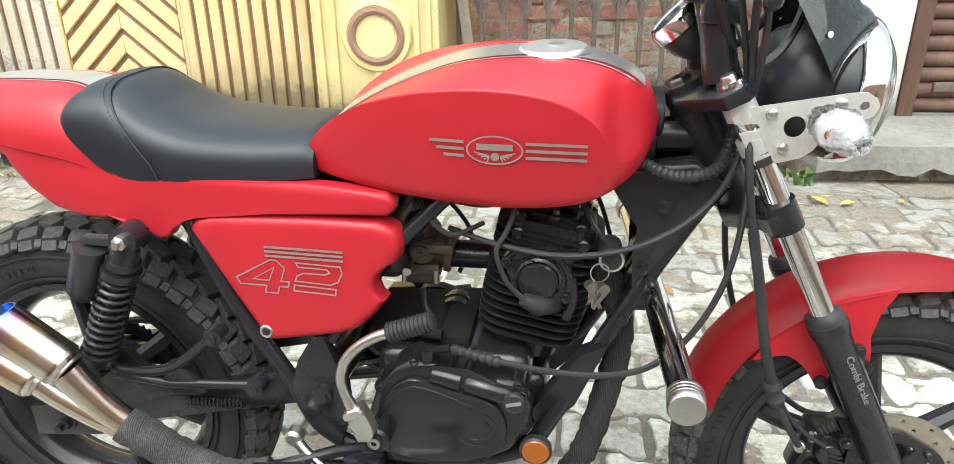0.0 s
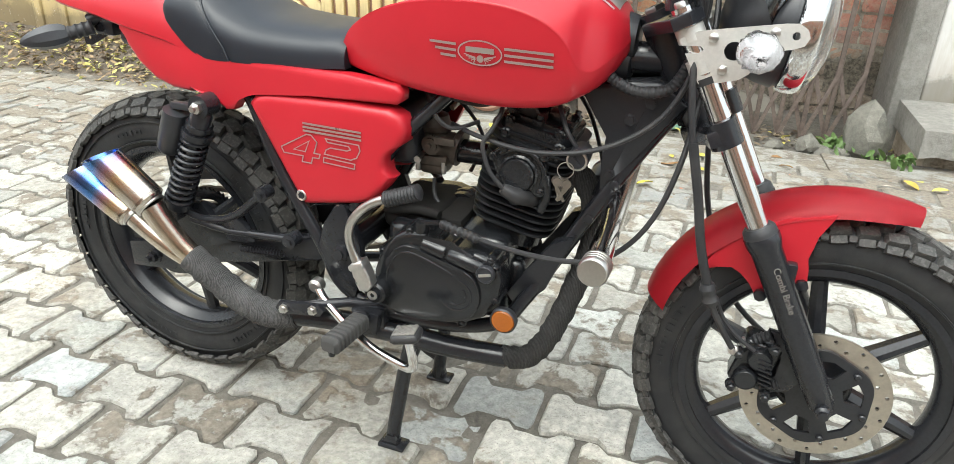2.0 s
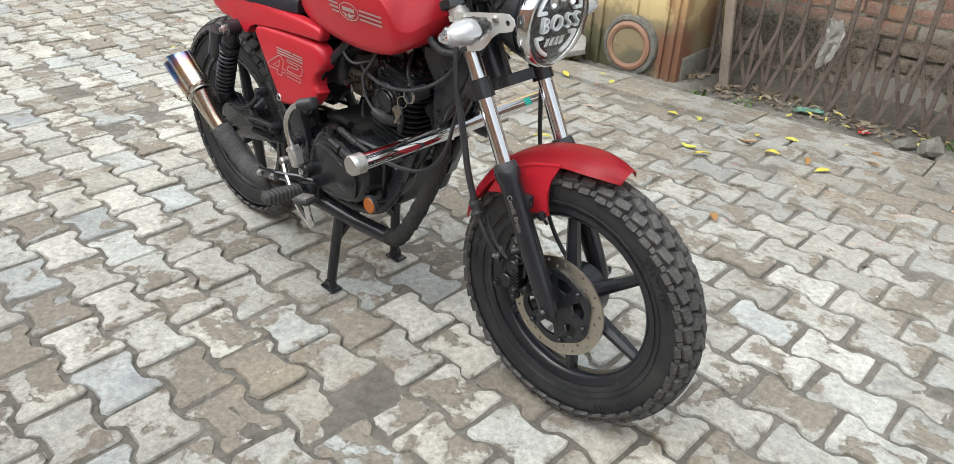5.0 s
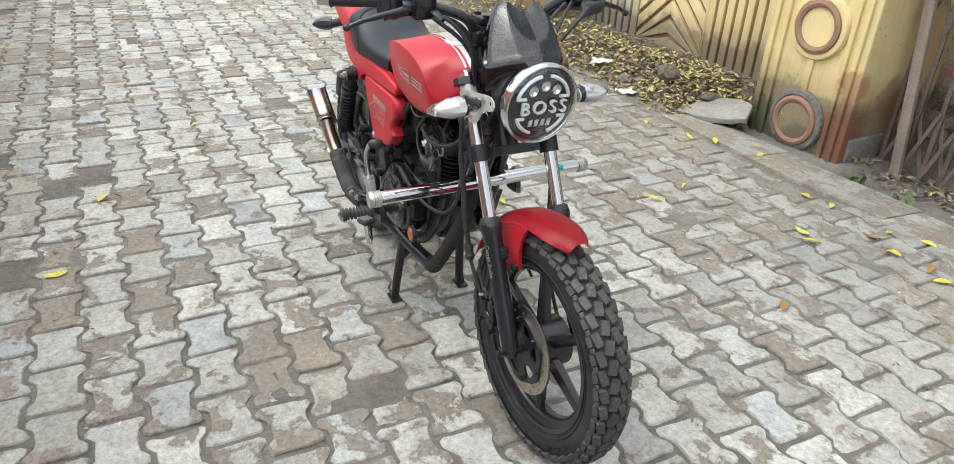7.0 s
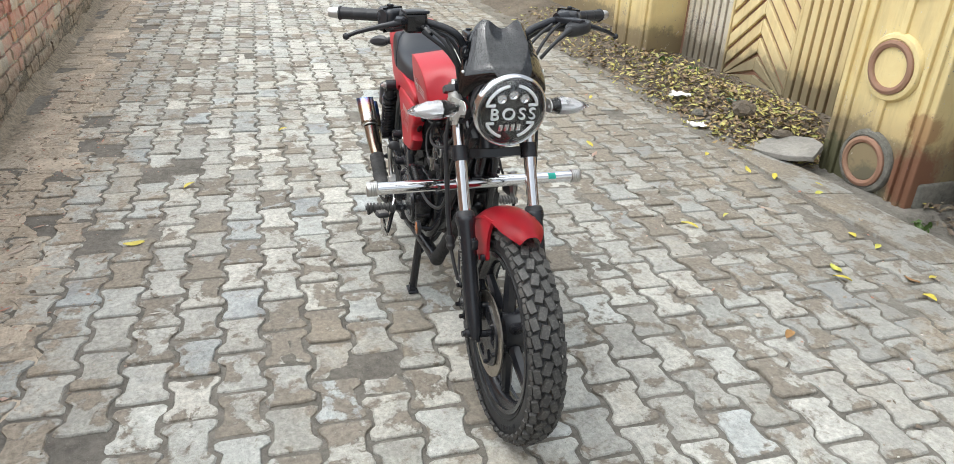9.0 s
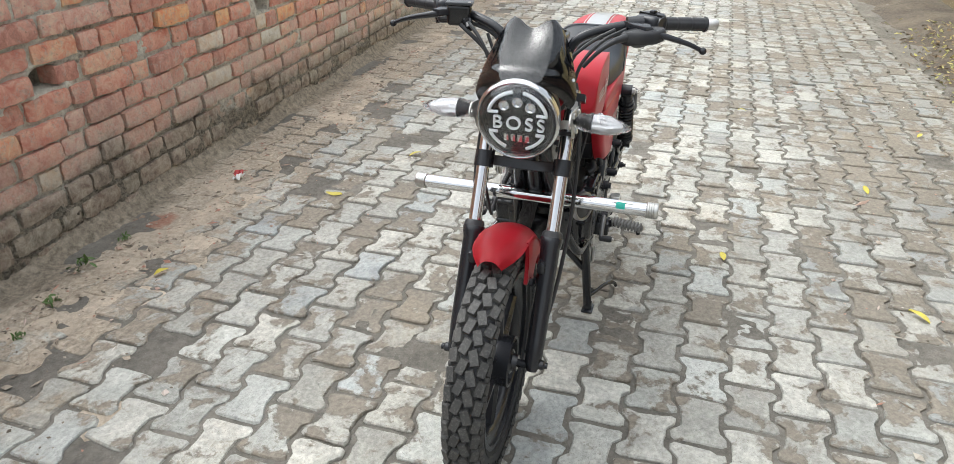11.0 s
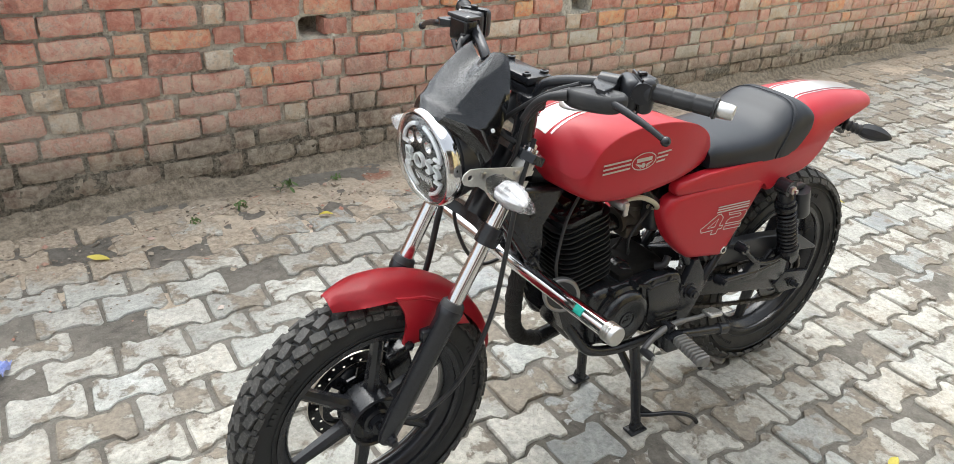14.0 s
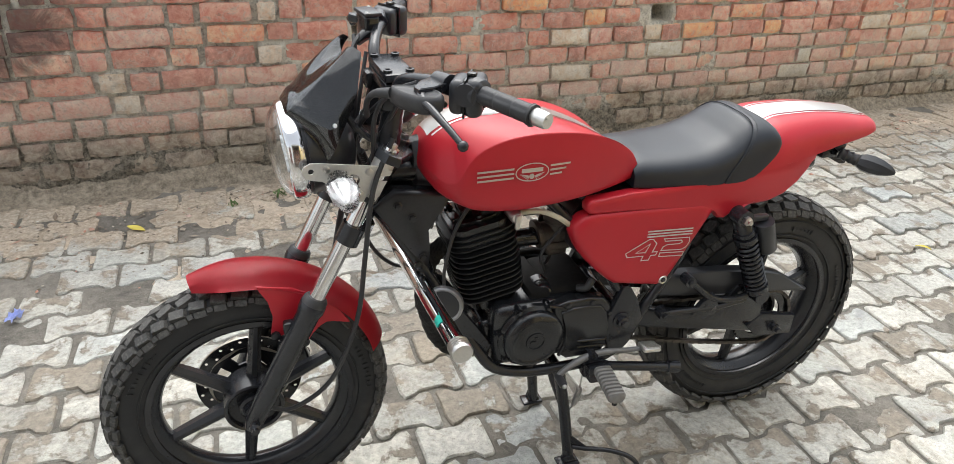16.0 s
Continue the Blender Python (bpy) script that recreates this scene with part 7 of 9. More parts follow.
for s in (-1, 1):
    def panel(bm):
        rim = P_RIM if s < 0 else P_RIM_LEFT
        c = np.mean(np.array(rim), axis=0)
        rings = []
        for k, inset in ((0.092, 1.0), (0.104, 1.0), (0.113, 0.992), (0.1195, 0.972), (0.1235, 0.945), (0.1260, 0.91), (0.1275, 0.865), (0.1280, 0.80)):
            ring = []
            for a, b in rim:
                q = c + (np.array((a, b)) - c) * inset
                ring.append(Vector((q[0], s * min(k, panel_y(q[0], q[1])), q[1])))
            rings.append(ring)
        rows = loft(bm, rings, False)
        bm.faces.new(rows[0])
        bm.faces.new(rows[-1])
    pn = fixed("side_panel", panel, M_RED, None, "matt red side panel with outlined 42", 50)
    fixed("panel_bolt", lambda bm: lathe(bm, ((0.0, 0.0), (0.0065, 0.0), (0.0065, 0.003), (0.0, 0.004)), (-0.3195 if s < 0 else -0.3315, s * 0.1265, 0.537), (0, s, 0), 6), M_BLACK, pn)
    fixed("bolt_grommet", lambda bm: lathe(bm, ((0.0065, 0.0), (0.0065, 0.003), (0.0095, 0.004), (0.0115, 0.0)), (-0.3195 if s < 0 else -0.3315, s * 0.126, 0.537), (0, s, 0), 18, True), M_ALU, pn)
    flat = lambda x, z: 0.1280
    # the figures lean forward in reading direction on each side
    if s < 0:
        mapx = lambda u, v: (-0.352 + u * 0.160, 0.606 + v * 0.071 - 0.004 * u)
    else:
        mapx = lambda u, v: (-0.219 - u * 0.163, 0.602 + v * 0.072 - 0.008 * u)
    four = [(0.40, 0.74), (0.34, 0.74), (0.0, 0.30), (0.03, 0.16), (0.28, 0.16), (0.26, 0.0), (0.38, 0.0), (0.40, 0.16), (0.48, 0.16), (0.50, 0.28), (0.42, 0.28), (0.47, 0.58)]
    four_in = [(0.37, 0.58), (0.16, 0.29), (0.31, 0.28)]
    two = [(0.58, 0.72), (0.60, 0.63), (0.86, 0.62), (0.885, 0.55), (0.84, 0.50), (0.64, 0.50), (0.58, 0.43), (0.555, 0.31), (0.88, 0.28), (0.955, 0.36), (1.0, 0.56), (0.985, 0.70)]
    two_foot = [(0.545, 0.22), (0.93, 0.19), (0.92, 0.06), (0.535, 0.09)]
    for fig in (four, four_in, two, two_foot):
        film_line(pn, s, [mapx(*q) for q in fig], flat, 0.0023, True, "figure_outline")
    for i in range(3):
        a, b = mapx(0.30 + 0.0 * i, 1.02 - 0.095 * i), mapx(1.02, 1.02 - 0.095 * i)
        film_bar(pn, s, a[0], a[1], b[0], b[1], 0.0036, flat)

M_WORN_RUBBER = rubber("grey_worn_rubber", (0.06, 0.06, 0.06), 0.6)

# ---- frame ----
frame_part = fixed("frame", lambda bm: (tube(bm, [(0.30, 0, 0.82), (0.10, 0, 0.82), (-0.10, 0, 0.80), (-0.22, 0, 0.762)], 0.026, 14), tube(bm, [(0.30, 0, 0.76), (0.264, 0, 0.69), (0.222, 0, 0.605)], 0.020, 14)), M_BLACK, None, "black tubular frame")
for s in (-1, 1):
    f = lambda v: (v[0], v[1] * s, v[2])
    fixed("down_tube", lambda bm: tube(bm, smooth([f(p) for p in ((0.325, 0.022, 0.765), (0.268, 0.040, 0.68), (0.206, 0.054, 0.575), (0.143, 0.070, 0.46), (0.105, 0.088, 0.395), (0.065, 0.103, 0.345), (-0.02, 0.105, 0.318), (-0.12, 0.105, 0.312), (-0.20, 0.108, 0.322), (-0.262, 0.108, 0.362), (-0.296, 0.108, 0.435), (-0.374, 0.106, 0.573), (-0.425, 0.098, 0.69), (-0.46, 0.09, 0.735))], 4), 0.0135, 12), M_BLACK, frame_part)
    fixed("seat_rail", lambda bm: tube(bm, smooth([f(p) for p in ((-0.09, 0.06, 0.768), (-0.14, 0.085, 0.752), (-0.30, 0.088, 0.742), (-0.50, 0.088, 0.745), (-0.68, 0.075, 0.80))], 4), 0.012, 10), M_BLACK, frame_part)
    fixed("brace", lambda bm: tube(bm, [f((-0.03, 0.075, 0.765)), f((-0.135, 0.10, 0.66)), f((-0.225, 0.108, 0.52))], 0.012, 10), M_BLACK, frame_part)
    fixed("pivot_plate", lambda bm: prism(bm, [(-0.296, 0.440), (-0.276, 0.490), (-0.250, 0.532), (-0.232, 0.530), (-0.204, 0.45), (-0.202, 0.40), (-0.222, 0.335), (-0.262, 0.362)], lambda a, b, t: (a, s * (0.108 + t), b), 0.018, 0.005), M_BLACK, frame_part)
    fixed("pivot_nut", lambda bm: lathe(bm, ((0.0, 0.0), (0.022, 0.0), (0.022, 0.004), (0.015, 0.005), (0.015, 0.016), (0.010, 0.018), (0.010, 0.024), (0.0, 0.024)), (-0.238, s * 0.126, 0.440), (0, s, 0), 12), M_BLACK, frame_part)
    fixed("gusset", lambda bm: prism(bm, [(0.150, 0.782), (0.285, 0.80), (0.335, 0.765), (0.272, 0.685), (0.216, 0.585), (0.198, 0.598), (0.222, 0.655), (0.226, 0.705), (0.200, 0.745)], lambda a, b, t: (a, s * (0.028 + t), b), 0.030, 0.012, 3), M_BLACK, frame_part)
    for p in ((0.248, 0.735), (0.278, 0.765), (0.225, 0.640)):
        fixed("frame_bolt", lambda bm: lathe(bm, ((0.0, 0.0), (0.011, 0.0), (0.011, 0.002), (0.0075, 0.003), (0.0075, 0.010), (0.0, 0.011)), (p[0], s * 0.057, p[1]), (0, s, 0), 6), M_BLACK, frame_part)
    for t in (0.25, 0.55, 0.85):
        q = Vector((0.266, 0.041, 0.676)).lerp(Vector((0.148, 0.070, 0.468)), t)
        fixed("frame_bolt", lambda bm: lathe(bm, ((0.0, 0.0), (0.009, 0.0), (0.009, 0.006), (0.005, 0.008), (0.0, 0.008)), (q.x, s * (q.y + 0.012), q.z), (0, s, 0), 6), M_BLACK, frame_part)
    fixed("engine_mount", lambda bm: prism(bm, [(0.02, 0.762), (0.07, 0.765), (0.105, 0.70), (0.075, 0.69), (0.045, 0.715)], lambda a, b, t: (a, s * (0.03 + t), b), 0.012, 0.003), M_BLACK, frame_part)
    fixed("front_mount", lambda bm: prism(bm, [(0.145, 0.51), (0.185, 0.53), (0.14, 0.42), (0.09, 0.37), (0.07, 0.40), (0.11, 0.46)], lambda a, b, t: (a, s * (0.06 + t), b), 0.03, 0.004), M_BLACK, frame_part)
fixed("battery_box", lambda bm: box(bm, (-0.29, 0, 0.66), (0.22, 0.17, 0.13), None, 0.015), M_PLASTIC, None, "black box behind the side panels")
fixed("airbox", lambda bm: box(bm, (-0.165, 0.0, 0.655), (0.09, 0.13, 0.11), None, 0.02), M_PLASTIC)

# ---- engine ----
engine = fixed("engine", lambda bm: (box(bm, (-0.045, 0, 0.425), (0.235, 0.21, 0.165), None, 0.025), box(bm, (0.065, 0, 0.40), (0.06, 0.14, 0.11), None, 0.02)), M_ENGINE, None, "black painted single cylinder engine")
fixed("crankcase_top", lambda bm: (box(bm, (-0.125, 0, 0.500), (0.12, 0.15, 0.05), None, 0.018), box(bm, (-0.045, 0, 0.512), (0.05, 0.17, 0.022), None, 0.008), tube(bm, [(-0.175, -0.07, 0.512), (-0.10, -0.085, 0.530), (-0.06, -0.09, 0.528)], 0.009, 10)), M_MATT, engine, "grimy matt crankcase top")
R_COVER = [(-0.168, 0.378), (-0.163, 0.425), (-0.148, 0.470), (-0.120, 0.506), (-0.092, 0.522), (-0.060, 0.516), (-0.012, 0.498), (0.030, 0.504), (0.064, 0.494), (0.080, 0.456), (0.074, 0.415), (0.050, 0.376), (0.010, 0.352), (-0.06, 0.342), (-0.135, 0.346), (-0.160, 0.355)]
rc = fixed("clutch_cover", lambda bm: prism(bm, R_COVER, lambda a, b, t: (a, -0.104 - t, b), 0.050, 0.016, 4), M_ENGINE, engine, "", 50)
R_IN = [(-0.146, 0.396), (-0.142, 0.436), (-0.125, 0.473), (-0.096, 0.495), (-0.066, 0.490), (-0.027, 0.479), (0.002, 0.472), (0.034, 0.454), (0.044, 0.409), (0.020, 0.370), (-0.043, 0.356), (-0.114, 0.356)]
face = fixed("cover_face", lambda bm: prism(bm, [(p[0], p[1]) for p in smooth([(a, 0, b) for a, b in R_IN + R_IN[:1]], 3)[:-1] for p in [(p[0], p[2])]], lambda a, b, t: (a, -0.148 - t, b), 0.014, 0.004, 3), M_ENGINE, rc, "", 50)
fixed("cover_bead", lambda bm: tube(bm, smooth([(-0.132, -0.1615, 0.385), (-0.131, -0.1620, 0.432), (-0.116, -0.1620, 0.466), (-0.094, -0.1620, 0.482), (-0.066, -0.1620, 0.479), (-0.024, -0.1620, 0.464), (-0.006, -0.1620, 0.456)], 5), 0.0019, 8), M_ENGINE, face)
for r, a0, a1 in ((0.030, -150, 75), (0.0195, -120, 40)):
    fixed("cover_arc", lambda bm: tube(bm, [(0.000 + r * math.cos(radians(a)), -0.1620, 0.418 + r * math.sin(radians(a))) for a in np.linspace(a0, a1, 26)], 0.0019, 8), M_ENGINE, face)
for k in range(4):
    fixed("cover_rib", lambda bm: tube(bm, [(-0.115, -0.1545, 0.374 - 0.0052 * k), (0.012 - 0.008 * k, -0.1545, 0.374 - 0.0052 * k)], 0.0014, 6), M_ENGINE, rc)
for a, b in (((-0.066, -0.146, 0.498), (-0.022, -0.148, 0.489)), ((-0.016, -0.148, 0.488), (0.048, -0.152, 0.474))):
    fixed("cover_ridge", lambda bm: tube(bm, [Vector(a), Vector(a).lerp(Vector(b), 0.04), Vector(a).lerp(Vector(b), 0.96), Vector(b)], (0.0125, 0.0145, 0.0145, 0.0125), 20), M_ENGINE, rc)
oil = fixed("oil_cap", lambda bm: lathe(bm, ((0.0, 0.0), (0.0165, 0.0), (0.0165, 0.006), (0.0145, 0.009), (0.0130, 0.009), (0.0125, 0.0075), (0.0, 0.0075)), (0.055, -0.160, 0.471), (0, -1, 0), 28), M_PLASTIC, rc, "black slotted oil filler cap")
fixed("cap_slot", lambda bm: box(bm, (0.055, -0.1685, 0.471), (0.0225, 0.003, 0.0050), Matrix.Rotation(radians(-14), 3, "Y"), 0.001), M_ALU, oil, "worn bright slot")
for a, b in R_COVER[::2] + [(-0.040, 0.506), (0.072, 0.478)]:
    q = (-0.05 + (a + 0.05) * 0.955, 0.42 + (b - 0.42) * 0.955)
    fixed("bolt_boss", lambda bm: tube(bm, [(q[0], -0.108, q[1]), (q[0], -0.146, q[1])], 0.0098, 12), M_ENGINE, rc)
    fixed("cover_bolt", lambda bm: lathe(bm, ((0.0, 0.0), (0.0068, 0.0), (0.0068, 0.006), (0.0045, 0.0075), (0.0035, 0.005), (0.0, 0.005)), (q[0], -0.146, q[1]), (0, -1, 0), 10), M_ENGINE, rc)
fixed("clutch_arm", lambda bm: (tube(bm, [(-0.072, -0.138, 0.492), (-0.072, -0.140, 0.514), (-0.072, -0.140, 0.516), (-0.072, -0.140, 0.536)], (0.010, 0.010, 0.0125, 0.0115), 12), tube(bm, [(-0.072, -0.140, 0.532), (-0.052, -0.141, 0.536), (-0.038, -0.141, 0.539)], 0.006, 8)), M_ENGINE, rc)
cyl_dir = Vector((0.21, 0, 0.978)).normalized()
cyl0 = Vector((0.055, 0, 0.500))
tilt = Matrix.Rotation(math.atan2(cyl_dir.x, cyl_dir.z), 3, "Y")
def slab_at(bm, h, wx, wy, th, r=0.034, bev=0.0):
    """A round-cornered plate across the cylinder's axis at height h."""
    poly = []
    for sx, sy, a0 in ((1, 1, 0), (-1, 1, 90), (-1, -1, 180), (1, -1, 270)):
        for k in range(6):
            a = radians(a0 + 18 * k)
            poly.append((sx * (wx / 2 - r) + r * math.cos(a), sy * (wy / 2 - r) + r * math.sin(a)))
    prism(bm, poly, lambda p, q, t: cyl0 + cyl_dir * (h + t) + tilt @ Vector((p, q, 0)), th, bev)


M_FIN = simple("satin_black_fins", (0.010, 0.0105, 0.012), 0.42, 0, 200, 0.3, 0.1, spec=0.28)
barrel = fixed("cylinder", lambda bm: slab_at(bm, -0.015, 0.110, 0.112, 0.17), M_ENGINE, engine)
for i in range(10):
    g = 0.146 + 0.012 * math.sin(0.4 + i * 0.26)
    fixed("fin", lambda bm: slab_at(bm, 0.022 + i * 0.0136, g, 0.158, 0.0036, 0.040, 0.0012), M_FIN, barrel)
head = fixed("cylinder_head", lambda bm: (slab_at(bm, 0.155, 0.128, 0.138, 0.052, 0.030, 0.006), slab_at(bm, 0.203, 0.108, 0.100, 0.012, 0.030, 0.005), box(bm, cyl0 + cyl_dir * 0.219 + Vector((0.02, 0, 0)), (0.028, 0.05, 0.018), tilt, 0.006), box(bm, cyl0 + cyl_dir * 0.215 + Vector((-0.035, 0, 0)), (0.026, 0.06, 0.012), tilt, 0.005)), M_ENGINE, engine)
for i in range(3):
    fixed("fin", lambda bm: slab_at(bm, 0.158 + i * 0.0145, 0.158, 0.150, 0.0038, 0.036, 0.0012), M_FIN, head)
for s in (-1, 1):
    cc = cyl0 + cyl_dir * 0.131 + Vector((-0.002, 0, 0))
    if s > 0:
        continue
    cv = fixed("head_cover", lambda bm: prism(bm, [(cc.x + r * math.cos(radians(a)), cc.z + r * math.sin(radians(a))) for a, r in ((-60, 0.047), (-35, 0.056), (-8, 0.050), (20, 0.050), (45, 0.053), (70, 0.047), (95, 0.045), (122, 0.054), (150, 0.058), (172, 0.046), (198, 0.040), (235, 0.036), (270, 0.036))], lambda a, b, t: (a, s * (0.066 + t), b), 0.020, 0.006, 3), M_ENGINE, head, "", 50)
    fixed("cover_cap", lambda bm: lathe(bm, ((0.0, 0.0), (0.0335, 0.0), (0.0335, 0.004), (0.0300, 0.007), (0.0285, 0.005), (0.0285, 0.011), (0.0260, 0.014), (0.0, 0.015)), (cc.x, s * 0.085, cc.z), (0, s, 0), 32), M_ENGINE, cv)
    fixed("cover_ridge", lambda bm: tube(bm, [(cc.x + 0.044 * math.cos(radians(a)), s * 0.0855, cc.z + 0.042 * math.sin(radians(a))) for a in range(-20, 145, 11)], 0.0055, 10), M_ENGINE, cv)
    fixed("oil_way", lambda bm: tube(bm, smooth([(cc.x + 0.046, s * 0.083, cc.z + 0.004), (cc.x + 0.050, s * 0.083, cc.z - 0.030), (cc.x + 0.040, s * 0.082, cc.z - 0.062)], 3), 0.0075, 10), M_ENGINE, cv)
    for a, r in ((-35, 0.048), (40, 0.055), (122, 0.049), (152, 0.052), (200, 0.036)):
        fixed("cover_bolt", lambda bm: lathe(bm, ((0.0, 0.0), (0.0075, 0.0), (0.0075, 0.003), (0.0055, 0.004), (0.0055, 0.009), (0.0, 0.010)), (cc.x + r * math.cos(radians(a)), s * 0.085, cc.z + r * math.sin(radians(a))), (0, s, 0), 8), M_ENGINE, cv)
    for q in ((-0.045, 0.186), (0.048, 0.190), (-0.046, 0.205), (0.040, 0.207)):
        w = cyl0 + cyl_dir * q[1] + tilt @ Vector((q[0], 0, 0))
        fixed("cover_bolt", lambda bm: lathe(bm, ((0.0, 0.0), (0.009, 0.0), (0.009, 0.010), (0.006, 0.012), (0.006, 0.018), (0.0, 0.019)), (w.x, s * (0.062 if q[1] < 0.2 else 0.048), w.z), (0, s, 0), 8), M_ENGINE, head)
for a, b in ((-0.045, 0.035), (0.045, 0.035), (-0.045, -0.035), (0.045, -0.035), (0.0, 0.05), (0.0, -0.05)):
    fixed("head_nut", lambda bm: lathe(bm, ((0.0, 0.0), (0.010, 0.0), (0.010, 0.010), (0.006, 0.012), (0.006, 0.018), (0.0, 0.018)), cyl0 + cyl_dir * 0.208 + tilt @ Vector((a, b, 0)), cyl_dir, 8), M_ENGINE, head)
plug = fixed("plug_cap", lambda bm: tube(bm, smooth([(0.104, -0.066, 0.582), (0.082, -0.100, 0.594), (0.061, -0.112, 0.609)], 3), [0.0165, 0.0165, 0.0145, 0.0165, 0.0125, 0.0115, 0.0085], 14), M_RUBBER, engine, "black spark plug cap")
fixed("plug_lead", lambda bm: tube(bm, smooth([(0.063, -0.112, 0.608), (0.041, -0.114, 0.632), (0.029, -0.112, 0.657), (0.024, -0.108, 0.681), (0.036, -0.10, 0.703), (0.046, -0.085, 0.730), (0.040, -0.065, 0.750), (0.015, -0.05, 0.762)], 5), 0.0038, 8), M_RUBBER, plug)
GX, GZ = -0.020, 0.424
lc = fixed("generator_cover", lambda bm: lathe(bm, ((0.0, 0.0), (0.082, 0.0), (0.082, 0.012), (0.074, 0.018), (0.072, 0.028), (0.066, 0.034), (0.056, 0.037), (0.050, 0.0345), (0.030, 0.0345), (0.0, 0.0345)), (GX, 0.098, GZ), (0, 1, 0), 44), M_ENGINE, engine)
fixed("cover_emblem", lambda bm: (lathe(bm, ((0.0195, 0.0), (0.0235, 0.0), (0.0230, 0.003), (0.0205, 0.003)), (GX, 0.1318, GZ), (0, 1, 0), 28, True), prism(bm, [(GX - 0.012, GZ - 0.010), (GX - 0.004, GZ + 0.012), (GX + 0.004, GZ + 0.012), (GX - 0.002, GZ), (GX + 0.012, GZ + 0.002), (GX + 0.013, GZ - 0.005)], lambda a, b, t: (a, 0.132 + t, b), 0.0025, 0.0006)), M_ENGINE, lc)
SPROCKET = [(-0.225, 0.375), (-0.226, 0.430), (-0.212, 0.480), (-0.190, 0.506), (-0.150, 0.510), (-0.100, 0.512), (-0.062, 0.500), (-0.070, 0.480), (-0.088, 0.440), (-0.090, 0.405), (-0.080, 0.372), (-0.110, 0.346), (-0.190, 0.345)]
sc = fixed("sprocket_cover", lambda bm: prism(bm, SPROCKET, lambda a, b, t: (a, 0.094 + t, b), 0.026, 0.009, 3), M_ENGINE, engine, "", 50)
fixed("cover_step", lambda bm: prism(bm, [(-0.150 + (a + 0.150) * 0.78, 0.432 + (b - 0.432) * 0.78) for a, b in SPROCKET], lambda a, b, t: (a, 0.118 + t, b), 0.008, 0.005, 3), M_ENGINE, sc, "", 50)
for k in range(2):
    fixed("cover_rib", lambda bm: tube(bm, [(-0.205, 0.1265, 0.392 - 0.016 * k), (-0.130, 0.1265, 0.398 - 0.016 * k)], 0.0035, 8), M_ENGINE, sc)
fixed("cover_seam", lambda bm: tube(bm, smooth([(-0.052, 0.118, 0.505), (-0.090, 0.121, 0.492), (-0.100, 0.121, 0.450), (-0.102, 0.121, 0.400), (-0.088, 0.120, 0.362)], 4), 0.0045, 8), M_ENGINE, sc)
for k in range(7):
    a = 2 * math.pi * k / 7 + 0.2
    q = (GX + 0.080 * math.cos(a), GZ + 0.080 * math.sin(a))
    fixed("bolt_boss", lambda bm: tube(bm, [(q[0], 0.092, q[1]), (q[0], 0.112, q[1])], 0.0105, 12), M_ENGINE, lc)
    fixed("cover_bolt", lambda bm: lathe(bm, ((0.0, 0.0), (0.0065, 0.0), (0.0065, 0.006), (0.004, 0.008), (0.0, 0.008)), (q[0], 0.112, q[1]), (0, 1, 0), 8), M_ENGINE, lc)
for p in ((-0.214, 0.40), (-0.208, 0.46), (-0.160, 0.498), (-0.100, 0.500), (-0.195, 0.357)):
    fixed("cover_bolt", lambda bm: lathe(bm, ((0.0, 0.0), (0.0065, 0.0), (0.0065, 0.006), (0.004, 0.008), (0.0, 0.008)), (p[0], 0.118, p[1]), (0, 1, 0), 8), M_ENGINE, sc)
motor = fixed("starter_motor", lambda bm: lathe(bm, ((0.0, 0.0), (0.030, 0.0), (0.030, 0.036), (0.0275, 0.046), (0.020, 0.054), (0.009, 0.058), (0.0, 0.0585)), (-0.062, 0.018, 0.499), (0, 1, 0), 30), M_ENGINE, engine, "glossy black starter motor")
fixed("motor_flange", lambda bm: lathe(bm, ((0.030, 0.0), (0.034, 0.001), (0.034, 0.007), (0.030, 0.008)), (-0.062, 0.036, 0.497), (0, 1, 0), 30, True), M_ENGINE, motor)
for q in ((-0.096, 0.508), (-0.090, 0.472), (-0.030, 0.478)):
    fixed("motor_bolt", lambda bm: lathe(bm, ((0.0, 0.0), (0.010, 0.0), (0.010, 0.014), (0.0065, 0.016), (0.0065, 0.023), (0.0, 0.024)), (q[0], 0.045, q[1]), (0, 1, 0), 10), M_ENGINE, motor)
fixed("terminal_boot", lambda bm: tube(bm, smooth([(-0.135, 0.085, 0.520), (-0.150, 0.100, 0.528), (-0.165, 0.095, 0.545)], 3), 0.009, 10), M_RUBBER, motor)
fixed("intake", lambda bm: tube(bm, smooth([(0.045, 0.0, 0.622), (-0.015, 0.0, 0.622), (-0.06, 0.0, 0.622)], 3), 0.0215, 16), M_ENGINE, engine)
M_GRIME = simple("grimy_alloy_casting", (0.085, 0.072, 0.060), 0.55, 0.5, 70, 0.45, 0.5)
